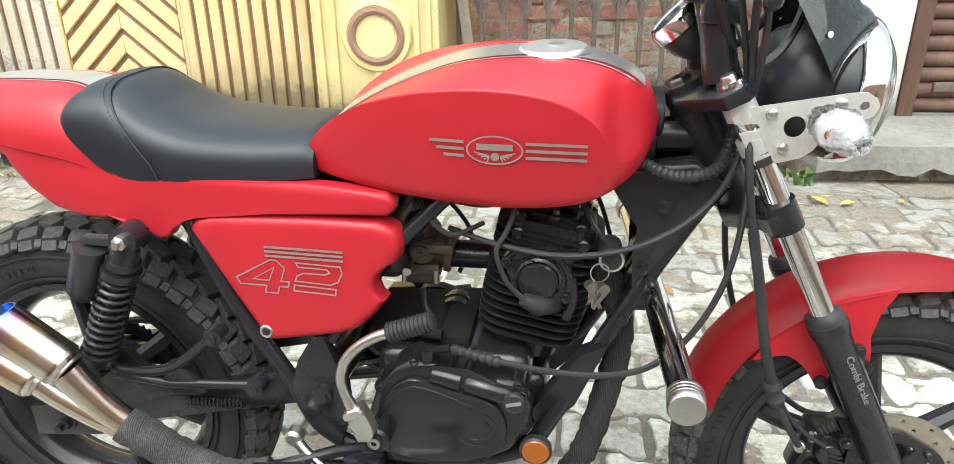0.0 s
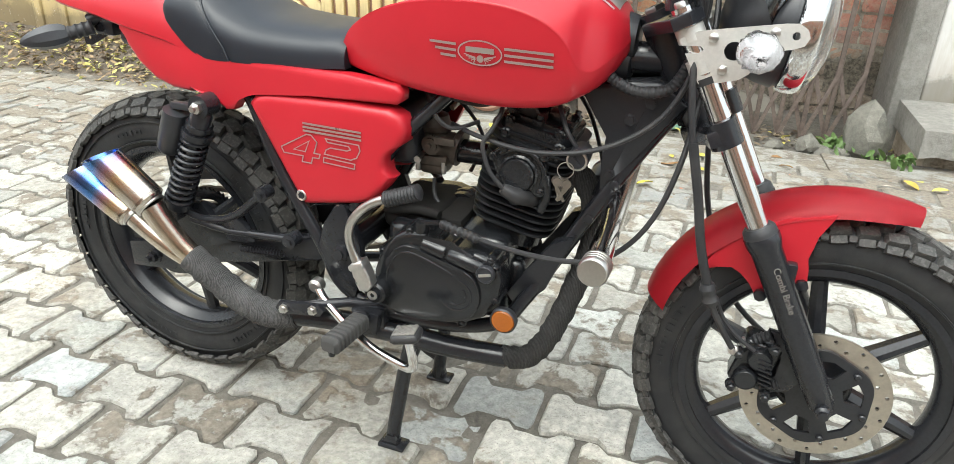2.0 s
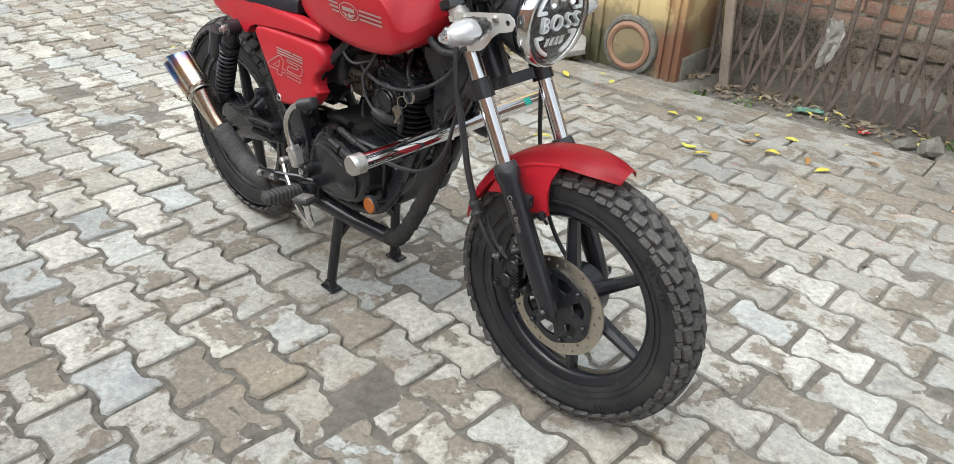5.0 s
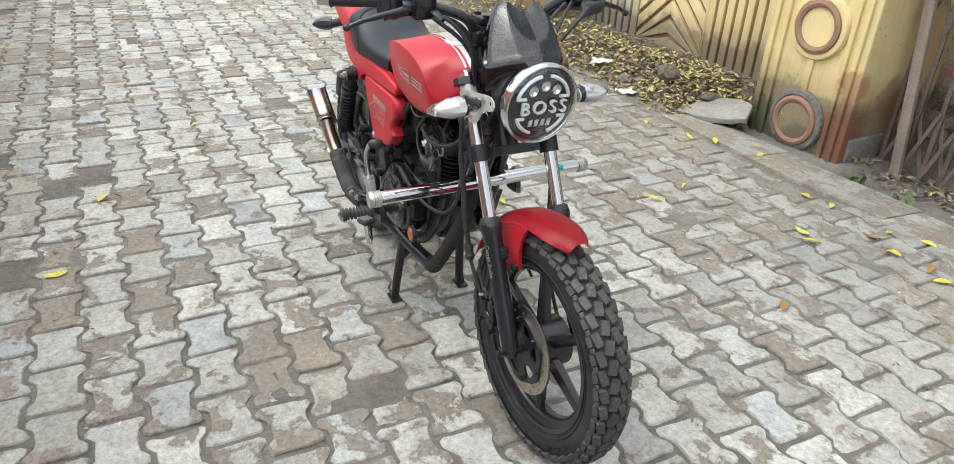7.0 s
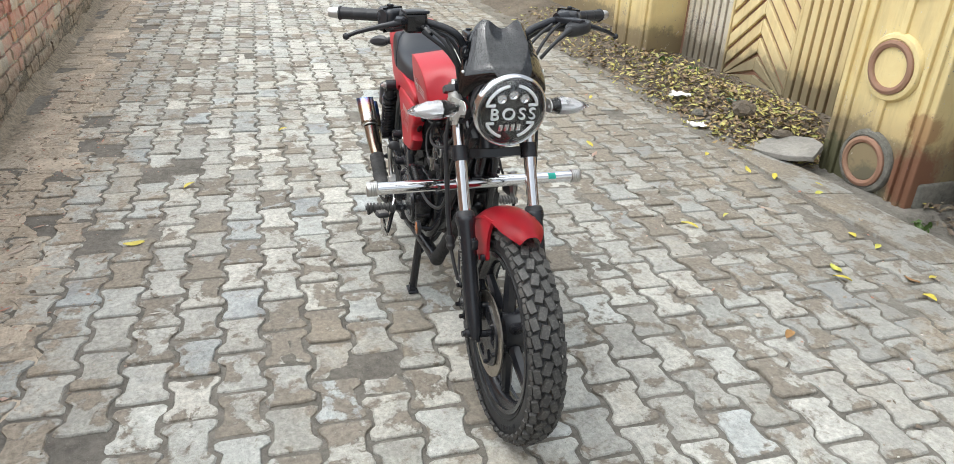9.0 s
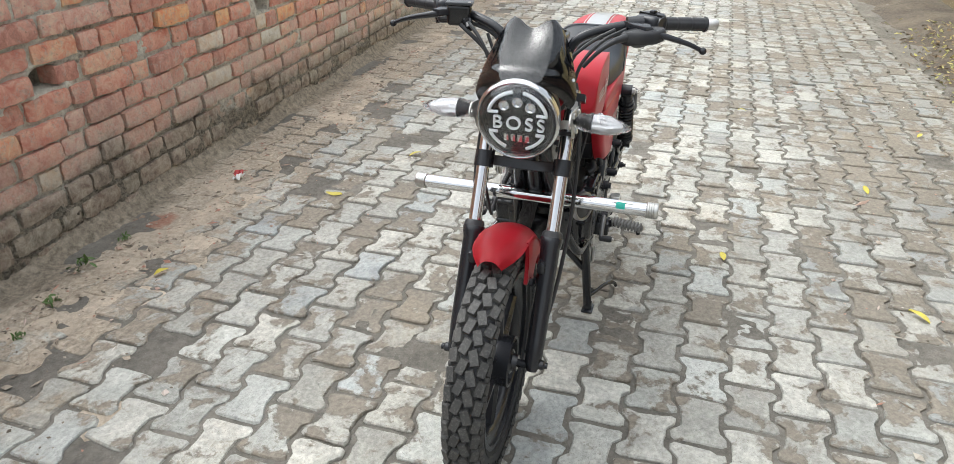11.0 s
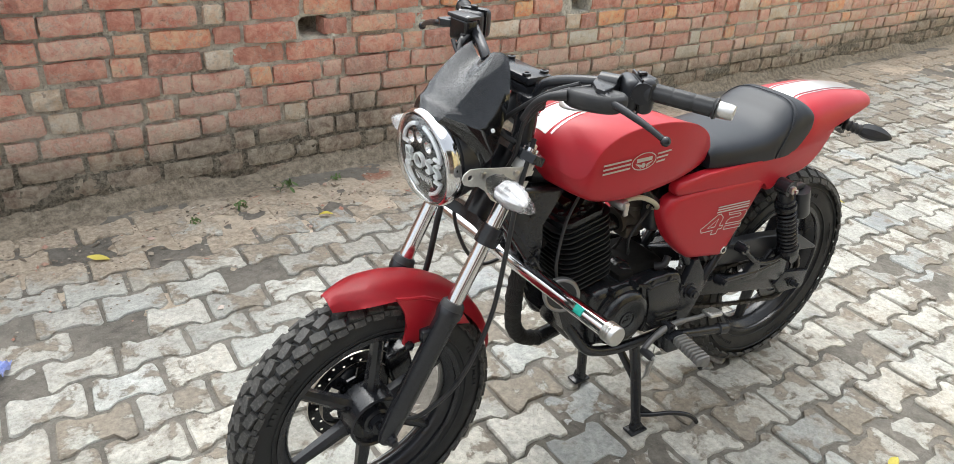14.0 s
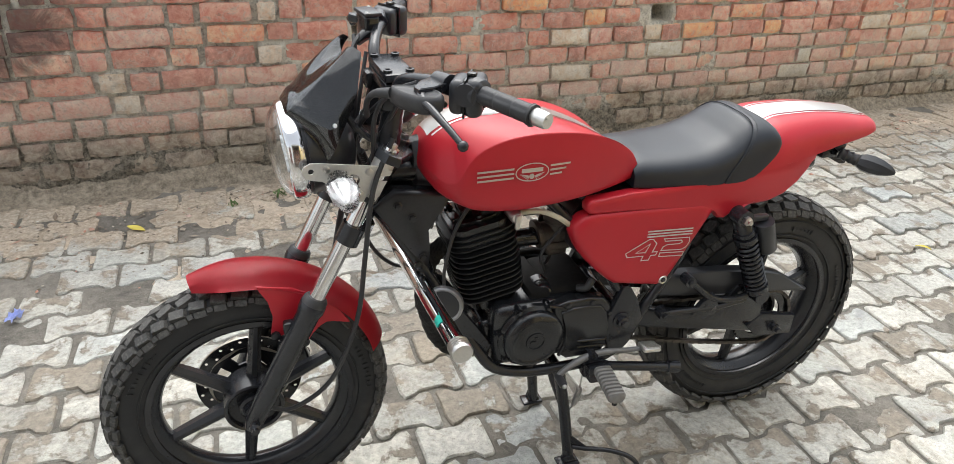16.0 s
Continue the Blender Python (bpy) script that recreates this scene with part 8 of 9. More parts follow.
carb = fixed("carburettor", lambda bm: (lathe(bm, ((0.0, 0.640), (0.024, 0.640), (0.026, 0.648), (0.026, 0.690), (0.030, 0.694), (0.030, 0.702), (0.025, 0.708), (0.022, 0.720), (0.010, 0.726), (0.0, 0.727)), (-0.105, 0, 0), (0, 0, 1), 20), tube(bm, [(-0.055, 0, 0.662), (-0.065, 0, 0.664), (-0.066, 0, 0.664), (-0.150, 0, 0.664)], (0.034, 0.034, 0.025, 0.027), 20), box(bm, (-0.105, 0, 0.640), (0.062, 0.060, 0.020), None, 0.005), box(bm, (-0.105, 0, 0.623), (0.052, 0.050, 0.024), None, 0.010, 1.0)), M_GRIME, None, "grimy carburettor behind the cylinder")
for q in ((-0.130, -0.026, 0.640), (-0.080, -0.026, 0.640)):
    fixed("bowl_screw", lambda bm: tube(bm, [q, (q[0], q[1], q[2] - 0.022)], 0.005, 10), M_STEEL, carb)
fixed("throttle_wheel", lambda bm: (lathe(bm, ((0.0, 0.0), (0.017, 0.0), (0.018, 0.004), (0.013, 0.005), (0.013, 0.009), (0.0, 0.010)), (-0.098, -0.040, 0.676), (0, -1, 0), 18), box(bm, (-0.066, -0.056, 0.690), (0.040, 0.008, 0.014), None, 0.003), tube(bm, [(-0.098, -0.03, 0.676), (-0.098, -0.056, 0.676)], 0.005, 8)), M_GRIME, carb)
fixed("idle_screw", lambda bm: tube(bm, [(-0.118, -0.024, 0.655), (-0.118, -0.046, 0.652), (-0.118, -0.058, 0.650)], (0.0045, 0.0045, 0.007), 10), M_STEEL, carb)
fixed("choke_arm", lambda bm: (tube(bm, [(-0.14, -0.028, 0.672), (-0.145, -0.045, 0.690), (-0.150, -0.048, 0.705)], 0.0035, 8), box(bm, (-0.152, -0.048, 0.710), (0.014, 0.006, 0.010), None, 0.002)), M_ENGINE, carb)
fixed("intake_flange", lambda bm: box(bm, (0.008, 0.0, 0.668), (0.012, 0.085, 0.048), tilt, 0.008), M_ENGINE, carb)
fixed("drain_hose", lambda bm: tube(bm, smooth([(-0.105, -0.01, 0.600), (-0.100, -0.02, 0.570), (-0.075, -0.035, 0.545), (-0.06, -0.06, 0.530)], 4), 0.0042, 8), M_RUBBER, carb)
carb.location.z = -0.036

# exhaust
EX = [(0.135, -0.012, 0.630), (0.178, -0.014, 0.605), (0.200, -0.018, 0.55), (0.200, -0.032, 0.48), (0.184, -0.052, 0.416), (0.164, -0.075, 0.352), (0.142, -0.089, 0.306), (0.112, -0.091, 0.272), (0.066, -0.084, 0.259)]
exhaust = fixed("exhaust", lambda bm: tube(bm, smooth([(0.075, -0.084, 0.259), (-0.04, -0.100, 0.264), (-0.15, -0.120, 0.282), (-0.27, -0.150, 0.298), (-0.34, -0.172, 0.303)], 4), 0.0215, 18), M_BLACK, None, "twin tip exhaust with heat wrapped pipe")
def wrapped(pts, r):
    def b(bm):
        p = smooth(pts, 9)
        rs = []
        for i in range(len(p)):
            rs.append(r + 0.0026 * ((i * 0.16) % 1.0) + 0.0008 * math.sin(i * 1.7))
        tube(bm, p, rs, 18)
    return b


fixed("header_wrap", wrapped(EX, 0.0195), M_WRAP, exhaust, "black fabric heat wrap", 60)
fixed("link_wrap", wrapped([(-0.325, -0.170, 0.305), (-0.38, -0.180, 0.300), (-0.43, -0.188, 0.322), (-0.485, -0.192, 0.360), (-0.538, -0.194, 0.398)], 0.0265), M_WRAP_GREY, exhaust, "greyish fabric heat wrap", 60)
for p in ([(-0.522, -0.192, 0.390), (-0.553, -0.200, 0.424), (-0.582, -0.207, 0.470), (-0.598, -0.210, 0.500)], [(-0.522, -0.190, 0.382), (-0.585, -0.186, 0.404), (-0.638, -0.184, 0.434), (-0.671, -0.184, 0.459)]):
    fixed("branch_pipe", lambda bm: tube(bm, smooth(p, 4), [0.020 + 0.0045 * k / 12 for k in range(13)], 18), M_TITAN, exhaust, "heat tinted steel branch pipe")
def can(bm, a, b, r):
    a, b = Vector(a), Vector(b)
    d = (b - a).normalized()
    rings = []
    u = d.orthogonal().normalized()
    v = d.cross(u)
    for h, rr in ((0.0, 0.0265), (0.003, r * 0.88), (0.012, r), (0.05, r), (1.0, r), (1.0, r - 0.0025), (0.85, r - 0.004), (0.3, r - 0.006)):
        ring = []
        for k in range(28):
            an = 2 * math.pi * k / 28
            o = (u * math.cos(an) + v * math.sin(an)) * rr
            base = a + (b - a) * h if h > 0.02 else a + d * h
            if h > 0.8:
                base = base + d * (o.dot(Vector((0.92, 0, 0.38))) * -0.62)
            ring.append(base + o)
        rings.append(ring)
    loft(bm, rings)


fixed("silencer", lambda bm: can(bm, (-0.597, -0.210, 0.504), (-0.690, -0.218, 0.588), 0.0335), M_TITAN, exhaust, "heat tinted steel silencer tip")
fixed("silencer", lambda bm: can(bm, (-0.671, -0.184, 0.457), (-0.790, -0.187, 0.536), 0.0335), M_TITAN, exhaust, "heat tinted steel silencer tip")
for c0, d0 in (((-0.600, -0.210, 0.502), (-0.74, 0, 0.67)), ((-0.671, -0.184, 0.459), (-0.74, 0, 0.67))):
    fixed("joint_ring", lambda bm: lathe(bm, ((0.026, -0.006), (0.0285, -0.004), (0.0285, 0.002), (0.026, 0.004)), c0, d0, 24, True), M_STEEL, exhaust)
fixed("hanger", lambda bm: (prism(bm, [(-0.345, 0.335), (-0.335, 0.350), (-0.25, 0.362), (-0.24, 0.350), (-0.25, 0.337), (-0.335, 0.325)], lambda a, b, t: (a, -0.198 - t, b), 0.008, 0.002), tube(bm, [(-0.30, -0.195, 0.343), (-0.22, -0.15, 0.345), (-0.15, -0.11, 0.33)], 0.010, 10)), M_BLACK, exhaust)

for hx, hz in ((-0.325, 0.338), (-0.262, 0.349)):
    fixed("hanger_bolt", lambda bm: lathe(bm, ((0.0, 0.0), (0.010, 0.0), (0.010, 0.003), (0.0065, 0.004), (0.0065, 0.009), (0.0, 0.010)), (hx, -0.206, hz), (0, -1, 0), 6), M_STEEL, exhaust)

# crash bar
crash = fixed("crash_bar", lambda bm: tube(bm, [(0.262, -0.315, 0.602), (0.243, 0.0, 0.594), (0.222, 0.313, 0.587)], 0.0180, 24), M_CHROME, None, "chrome crash bar across the down tubes")
for s, e in ((-1, Vector((0.262, -0.315, 0.602))), (1, Vector((0.222, 0.313, 0.587)))):
    fixed("ribbed_end", lambda bm: lathe(bm, ((0.0, -0.002), (0.0195, -0.002), (0.0215, 0.0), (0.0215, 0.004), (0.0200, 0.005), (0.0215, 0.006), (0.0215, 0.010), (0.0200, 0.011), (0.0215, 0.012), (0.0215, 0.016), (0.0200, 0.017), (0.0215, 0.018), (0.0215, 0.026), (0.0195, 0.029), (0.0, 0.0295)), e - Vector((0, s * 0.012, 0)), (-0.04, s, 0), 28), M_STEEL, crash, "ribbed alloy bar end cap")
fixed("sticker", lambda bm: [bm.faces.new([bm.verts.new(q) for q in quad]) for quad in [[((0.228 + 0.0183 * math.cos(a + d)), y, 0.589 + 0.0183 * math.sin(a + d)) for y, d in ((0.205, 0), (0.245, 0), (0.245, 0.35), (0.205, 0.35))] for a in (0.1, 0.45, 0.8)]], M_GREEN, crash, "small green sticker")
for s in (-1, 1):
    fixed("bar_clamp", lambda bm: box(bm, (0.228, s * 0.052, 0.594), (0.034, 0.018, 0.044), None, 0.006), M_BLACK, crash)

# side reflector, horn, ignition
fixed("side_reflector", lambda bm: lathe(bm, ((0.0, 0.0), (0.0205, 0.0), (0.0215, 0.004), (0.0205, 0.009), (0.019, 0.0105), (0.0, 0.011)), (0.086, -0.146, 0.380), (0, -1, 0), 32), M_AMBER, None, "round amber side reflector")
fixed("reflector_rim", lambda bm: lathe(bm, ((0.0205, -0.004), (0.0240, -0.003), (0.0240, 0.007), (0.0215, 0.009)), (0.086, -0.146, 0.380), (0, -1, 0), 32, True), M_PLASTIC, bpy.data.objects["side_reflector"])
fixed("reflector_stay", lambda bm: tube(bm, smooth([(0.088, -0.100, 0.372), (0.087, -0.125, 0.378), (0.086, -0.148, 0.380)], 3), 0.007, 10), M_BLACK, bpy.data.objects["side_reflector"])
horn = fixed("horn", lambda bm: lathe(bm, ((0.0, -0.03), (0.02, -0.03), (0.036, -0.012), (0.038, 0.0), (0.038, 0.006), (0.012, 0.008), (0.0, 0.012)), (0.196, 0.125, 0.560), (0.45, 0.89, 0.1), 32), M_PLASTIC, None, "black round horn with a steel ring")
fixed("horn_ring", lambda bm: lathe(bm, ((0.036, -0.004), (0.041, -0.003), (0.041, 0.008), (0.037, 0.010), (0.033, 0.008)), (0.196, 0.125, 0.560), (0.45, 0.89, 0.1), 36, True), simple("dull_steel", (0.30, 0.30, 0.305), 0.4, 0.9), horn)
ign = fixed("ignition_lock", lambda bm: tube(bm, [(0.178, -0.055, 0.672), (0.180, -0.095, 0.672), (0.180, -0.103, 0.672)], (0.017, 0.018, 0.016), 20), M_PLASTIC, None, "ignition lock with a bunch of keys")
fixed("lock_face", lambda bm: (lathe(bm, ((0.0, 0.0), (0.0145, 0.0), (0.0135, 0.003), (0.0, 0.0035)), (0.180, -0.103, 0.672), (0, -1, 0), 24), box(bm, (0.180, -0.108, 0.672), (0.018, 0.006, 0.003), Matrix.Rotation(radians(50), 3, "Y"))), M_PLASTIC, ign)
fixed("lock_bezel", lambda bm: lathe(bm, ((0.0135, 0.0), (0.0175, 0.0), (0.0170, 0.004), (0.0140, 0.0045)), (0.180, -0.1025, 0.672), (0, -1, 0), 26, True), M_STEEL, ign)
M_KEY = simple("tarnished_key_steel", (0.30, 0.28, 0.25), 0.35, 0.95, 120, 0.25, 0.1)


def key_ring(bm):
    lathe(bm, ((0.0120, -0.0008), (0.0136, -0.0008), (0.0136, 0.0008), (0.0120, 0.0008)), (0.165, -0.112, 0.656), (0.25, -0.95, 0.1), 28, True)


fixed("key_ring", key_ring, M_STEEL, ign)
for i, (dx, rot, mt) in enumerate(((0.152, 16, M_KEY), (0.160, -4, M_STEEL), (0.168, -20, M_KEY), (0.156, 28, M_KEY), (0.172, -34, M_KEY))):
    fixed("key", lambda bm: (lathe(bm, ((0.0, -0.001), (0.0075, -0.001), (0.0075, 0.001), (0.0, 0.001)), (dx, -0.116 - 0.003 * i, 0.639), (0.2, -0.95, 0.05), 14), box(bm, (dx + 0.012 * math.sin(radians(rot)), -0.116 - 0.003 * i, 0.621), (0.0055, 0.0018, 0.028), Matrix.Rotation(radians(-rot), 3, "Y"))), mt, ign)
pet = fixed("fuel_tap", lambda bm: (tube(bm, [(0.045, 0.075, 0.765), (0.045, 0.085, 0.735)], 0.012, 12), tube(bm, [(0.045, 0.085, 0.742), (0.045, 0.118, 0.742), (0.045, 0.125, 0.742)], (0.014, 0.014, 0.010), 14), box(bm, (0.045, 0.128, 0.735), (0.012, 0.008, 0.032), None, 0.003)), M_ALU, None, "alloy fuel tap with a milky hose")
fixed("fuel_hose", lambda bm: tube(bm, smooth([(0.030, 0.10, 0.742), (-0.01, 0.11, 0.745), (-0.05, 0.112, 0.728), (-0.085, 0.10, 0.70), (-0.10, 0.06, 0.68)], 5), 0.0058, 10), M_HOSE, pet, "milky fuel hose")

# ---- swing arm, chain, shocks ----
swing = fixed("swing_arm", lambda bm: tube(bm, [(-0.238, -0.095, 0.440), (-0.238, 0.095, 0.440)], 0.024, 16), M_BLACK, None, "black swing arm")
for s in (-1, 1):
    def arm(bm):
        a, b = Vector((-0.238, s * 0.092, 0.435)), Vector((-0.74, s * 0.098, 0.322))
        d = b - a
        box(bm, (a + b) / 2, (d.length, 0.032, 0.050), Matrix.Rotation(-math.atan2(d.z, d.x), 3, "Y"), 0.006)
    fixed("arm_tube", arm, M_BLACK, swing)
    fixed("axle_plate", lambda bm: prism(bm, [(-0.77, 0.352), (-0.66, 0.375), (-0.62, 0.345), (-0.66, 0.305), (-0.77, 0.295)], lambda a, b, t: (a, s * (0.104 + t), b), 0.016, 0.003), M_BLACK, swing)
    fixed("axle_nut", lambda bm: lathe(bm, ((0.0, 0.0), (0.017, 0.0), (0.017, 0.003), (0.012, 0.004), (0.012, 0.014), (0.007, 0.016), (0.007, 0.026), (0.0, 0.026)), (-0.705, s * 0.120, 0.330), (0, s, 0), 8), M_BLACK, swing)
    S0, S1 = Vector((-0.500, s * 0.142, 0.688)), Vector((-0.605, s * 0.142, 0.462))
    ds = S1 - S0
    shock = fixed("shock_absorber", lambda bm: tube(bm, [S0 + ds * t for t in (0.02, 0.06, 0.30, 0.31, 0.95)], (0.014, 0.021, 0.021, 0.012, 0.012), 18), M_BLACK, None, "black rear shock absorber with a reservoir")
    def coil(bm):
        u = ds.normalized().orthogonal().normalized()
        v = ds.normalized().cross(u)
        pts = []
        turns, n = 11, 11 * 14
        for k in range(n + 1):
            a = 2 * math.pi * turns * k / n
            pts.append(S0 + ds * (0.26 + 0.62 * k / n) + (u * math.cos(a) + v * math.sin(a)) * 0.0235)
        tube(bm, pts, 0.0043, 7)
    fixed("spring", coil, M_BLACK, shock, "black coil spring")
    for t0, t1, rr in ((0.22, 0.27, 0.029), (0.87, 0.93, 0.029), (0.16, 0.20, 0.025)):
        fixed("spring_seat", lambda bm: tube(bm, [S0 + ds * t0, S0 + ds * t1], rr, 20), M_BLACK, shock)
    fixed("top_eye", lambda bm: (tube(bm, [S0 - Vector((0, 0.018, 0)), S0 + Vector((0, 0.018, 0))], 0.021, 16),), M_BLACK, shock)
    fixed("top_nut", lambda bm: lathe(bm, ((0.0, 0), (0.011, 0), (0.011, 0.009), (0.006, 0.012), (0.006, 0.018), (0.0, 0.018)), S0 + Vector((0, s * 0.018, 0)), (0, s, 0), 6), M_STEEL, shock, "bare steel nut")
    fixed("bottom_eye", lambda bm: tube(bm, [S1 - Vector((0, 0.02, 0)), S1 + Vector((0, 0.02, 0))], 0.019, 16), M_BLACK, shock)
    fixed("reservoir", lambda bm: (tube(bm, [(-0.560, s * 0.150, 0.672), (-0.588, s * 0.150, 0.600), (-0.592, s * 0.150, 0.592)], (0.0235, 0.0235, 0.018), 20), box(bm, (-0.535, s * 0.145, 0.682), (0.07, 0.016, 0.014), None, 0.003)), M_PLASTIC, shock)
    fixed("shock_mount", lambda bm: prism(bm, [(-0.645, 0.470), (-0.565, 0.475), (-0.50, 0.40), (-0.66, 0.345)], lambda a, b, t: (a, s * (0.104 + t), b), 0.014, 0.003), M_BLACK, swing)
for s in (-1, 1):
    y = s * 0.135
    stay = fixed("footrest_stay", lambda bm: (tube(bm, smooth([(-0.590, y, 0.462), (-0.545, y, 0.452), (-0.475, y, 0.468), (-0.402, y, 0.528)], 4), 0.0085, 12), tube(bm, [(-0.575, y, 0.446), (-0.485, y, 0.436), (-0.348, y, 0.445)], 0.0085, 12)), M_BLACK, None, "black forked stay of the rear footrest")
    fixed("stay_plate", lambda bm: prism(bm, [(-0.500, 0.440), (-0.480, 0.478), (-0.452, 0.462), (-0.425, 0.428), (-0.440, 0.420), (-0.490, 0.418)], lambda a, b, t: (a, y + s * (t - 0.008), b), 0.014, 0.003), M_BLACK, stay)
    for ex, ez in ((-0.397, 0.531), (-0.3435, 0.445), (-0.597, 0.461)):
        fixed("stay_eye", lambda bm: tube(bm, [(ex, y - s * 0.014, ez), (ex, y + s * 0.014, ez)], 0.0145, 16), M_BLACK, stay)
        fixed("eye_bolt", lambda bm: lathe(bm, ((0.0, 0.0), (0.008, 0.0), (0.008, 0.005), (0.0, 0.006)), (ex, y + s * 0.014, ez), (0, s, 0), 6), M_BLACK, stay)
def return_spring(bm):
    pts = []
    for k in range(121):
        a = 2 * math.pi * 15 * k / 120
        pts.append((-0.469 + 0.099 * k / 120, -0.132 + 0.007 * math.cos(a), 0.401 + 0.006 * k / 120 + 0.007 * math.sin(a)))
    tube(bm, pts, 0.0018, 5)


fixed("return_spring", return_spring, M_BLACK, swing)
fixed("brake_drum", lambda bm: lathe(bm, ((0.0, 0.0), (0.070, 0.0), (0.072, 0.02), (0.066, 0.032), (0.03, 0.036), (0.028, 0.05), (0.0, 0.05)), (-0.705, -0.04, 0.330), (0, -1, 0), 36), M_BLACK, rear_wheel)
sprocket = fixed("sprocket", lambda bm: plate(bm, [[(RC[0] + r * math.cos(a), RC[2] + r * math.sin(a)) for a, r in ((2 * math.pi * k / 84, 0.086 if k % 2 else 0.079) for k in range(84))], circle(RC[0], RC[2], 0.058, 30)], lambda a, b, t: (a, 0.066 + t, b), 0.006), M_ENGINE, rear_wheel)
guard_poly = [(-0.31, 0.510), (-0.33, 0.536), (-0.52, 0.520), (-0.650, 0.502), (-0.70, 0.482), (-0.795, 0.425), (-0.79, 0.418), (-0.69, 0.436), (-0.615, 0.440), (-0.56, 0.456), (-0.34, 0.474)]
fixed("chain_guard", lambda bm: prism(bm, guard_poly, lambda a, b, t: (a, 0.080 + t, b), 0.030, 0.006), M_PLASTIC, None, "black plastic chain guard")
def chain_build(bm):
    a, b, r0, r1 = Vector((-0.150, 0.075, 0.420)), Vector((RC[0], 0.075, RC[2])), 0.030, 0.083
    pts = [a + Vector((0, 0, r0)) + (b + Vector((0, 0, r1)) - a - Vector((0, 0, r0))) * t for t in np.linspace(0, 1, 42)]
    pts += [b + Vector((-math.sin(x), 0, math.cos(x))) * r1 for x in np.linspace(0.1, math.pi - 0.1, 18)]
    low = [b - Vector((0, 0, r1)), a - Vector((0, 0, r0))]
    pts += [low[0] + (low[1] - low[0]) * t + Vector((0, 0, -0.012 * math.sin(math.pi * t))) for t in np.linspace(0, 1, 42)]
    for i in range(len(pts) - 1):
        p, q = pts[i], pts[i + 1]
        d = q - p
        w = 0.013 if i % 2 else 0.009
        box(bm, (p + q) / 2, (d.length * 1.05, w, 0.0085), Matrix.Rotation(-math.atan2(d.z, d.x), 3, "Y"))


tagged(fixed("chain", chain_build, simple("oily_chain_steel", (0.10, 0.09, 0.08), 0.45, 0.9, 90, 0.3, 0.2), bike, "oily drive chain"), kind="stuff")
fixed("rear_fender", lambda bm: box(bm, (-0.40, 0, 0.60), (0.02, 0.13, 0.26), Matrix.Rotation(radians(-22), 3, "Y"), 0.008), M_PLASTIC)

# ---- stand, pegs, pedals, kick starter ----
stand = fixed("centre_stand", lambda bm: tube(bm, [(-0.108, -0.10, 0.292), (-0.108, 0.10, 0.292)], 0.014, 12), M_BLACK, None, "black centre stand, lowered")
for s in (-1, 1):
    fixed("stand_leg", lambda bm: tube(bm, [(-0.106, s * 0.098, 0.298), (-0.128, s * 0.107, 0.18), (-0.146, s * 0.117, 0.06), (-0.152, s * 0.120, 0.014)], 0.0145, 14), M_BLACK, stand)
    fixed("stand_foot", lambda bm: (box(bm, (-0.148, s * 0.123, 0.008), (0.058, 0.038, 0.008), None, 0.003), prism(bm, [(-0.172, 0.010), (-0.134, 0.010), (-0.140, 0.034), (-0.158, 0.034)], lambda a, b, t: (a, s * 0.123 - 0.012 + t, b), 0.024, 0.003)), M_BLACK, stand)
    fixed("stand_brace", lambda bm: tube(bm, [(-0.132, s * 0.106, 0.168), (-0.118, s * 0.050, 0.232), (-0.110, s * 0.018, 0.285)], 0.011, 10), M_BLACK, stand)
fixed("stand_tang", lambda bm: tube(bm, smooth([(-0.150, 0.122, 0.058), (-0.185, 0.138, 0.056), (-0.235, 0.160, 0.058), (-0.278, 0.180, 0.050), (-0.302, 0.190, 0.034), (-0.313, 0.195, 0.018)], 4), 0.0065, 10), M_BLACK, stand)
fixed("tang_gusset", lambda bm: prism(bm, [(-0.150, 0.095), (-0.150, 0.050), (-0.200, 0.052)], lambda a, b, t: (a, 0.116 + t - (a + 0.150) * 0.45, b), 0.006, 0.001), M_BLACK, stand)
def stand_spring(bm):
    pts = []
    for k in range(113):
        a = 2 * math.pi * 14 * k / 112
        pts.append((-0.146 - 0.010 * k / 112 + 0.0065 * math.cos(a), 0.122 + 0.0065 * math.sin(a), 0.200 + 0.050 * k / 112))
    tube(bm, pts, 0.0017, 5)
    tube(bm, [(-0.156, 0.122, 0.250), (-0.160, 0.120, 0.300)], 0.002, 6)
    tube(bm, [(-0.146, 0.122, 0.200), (-0.140, 0.112, 0.175)], 0.002, 6)


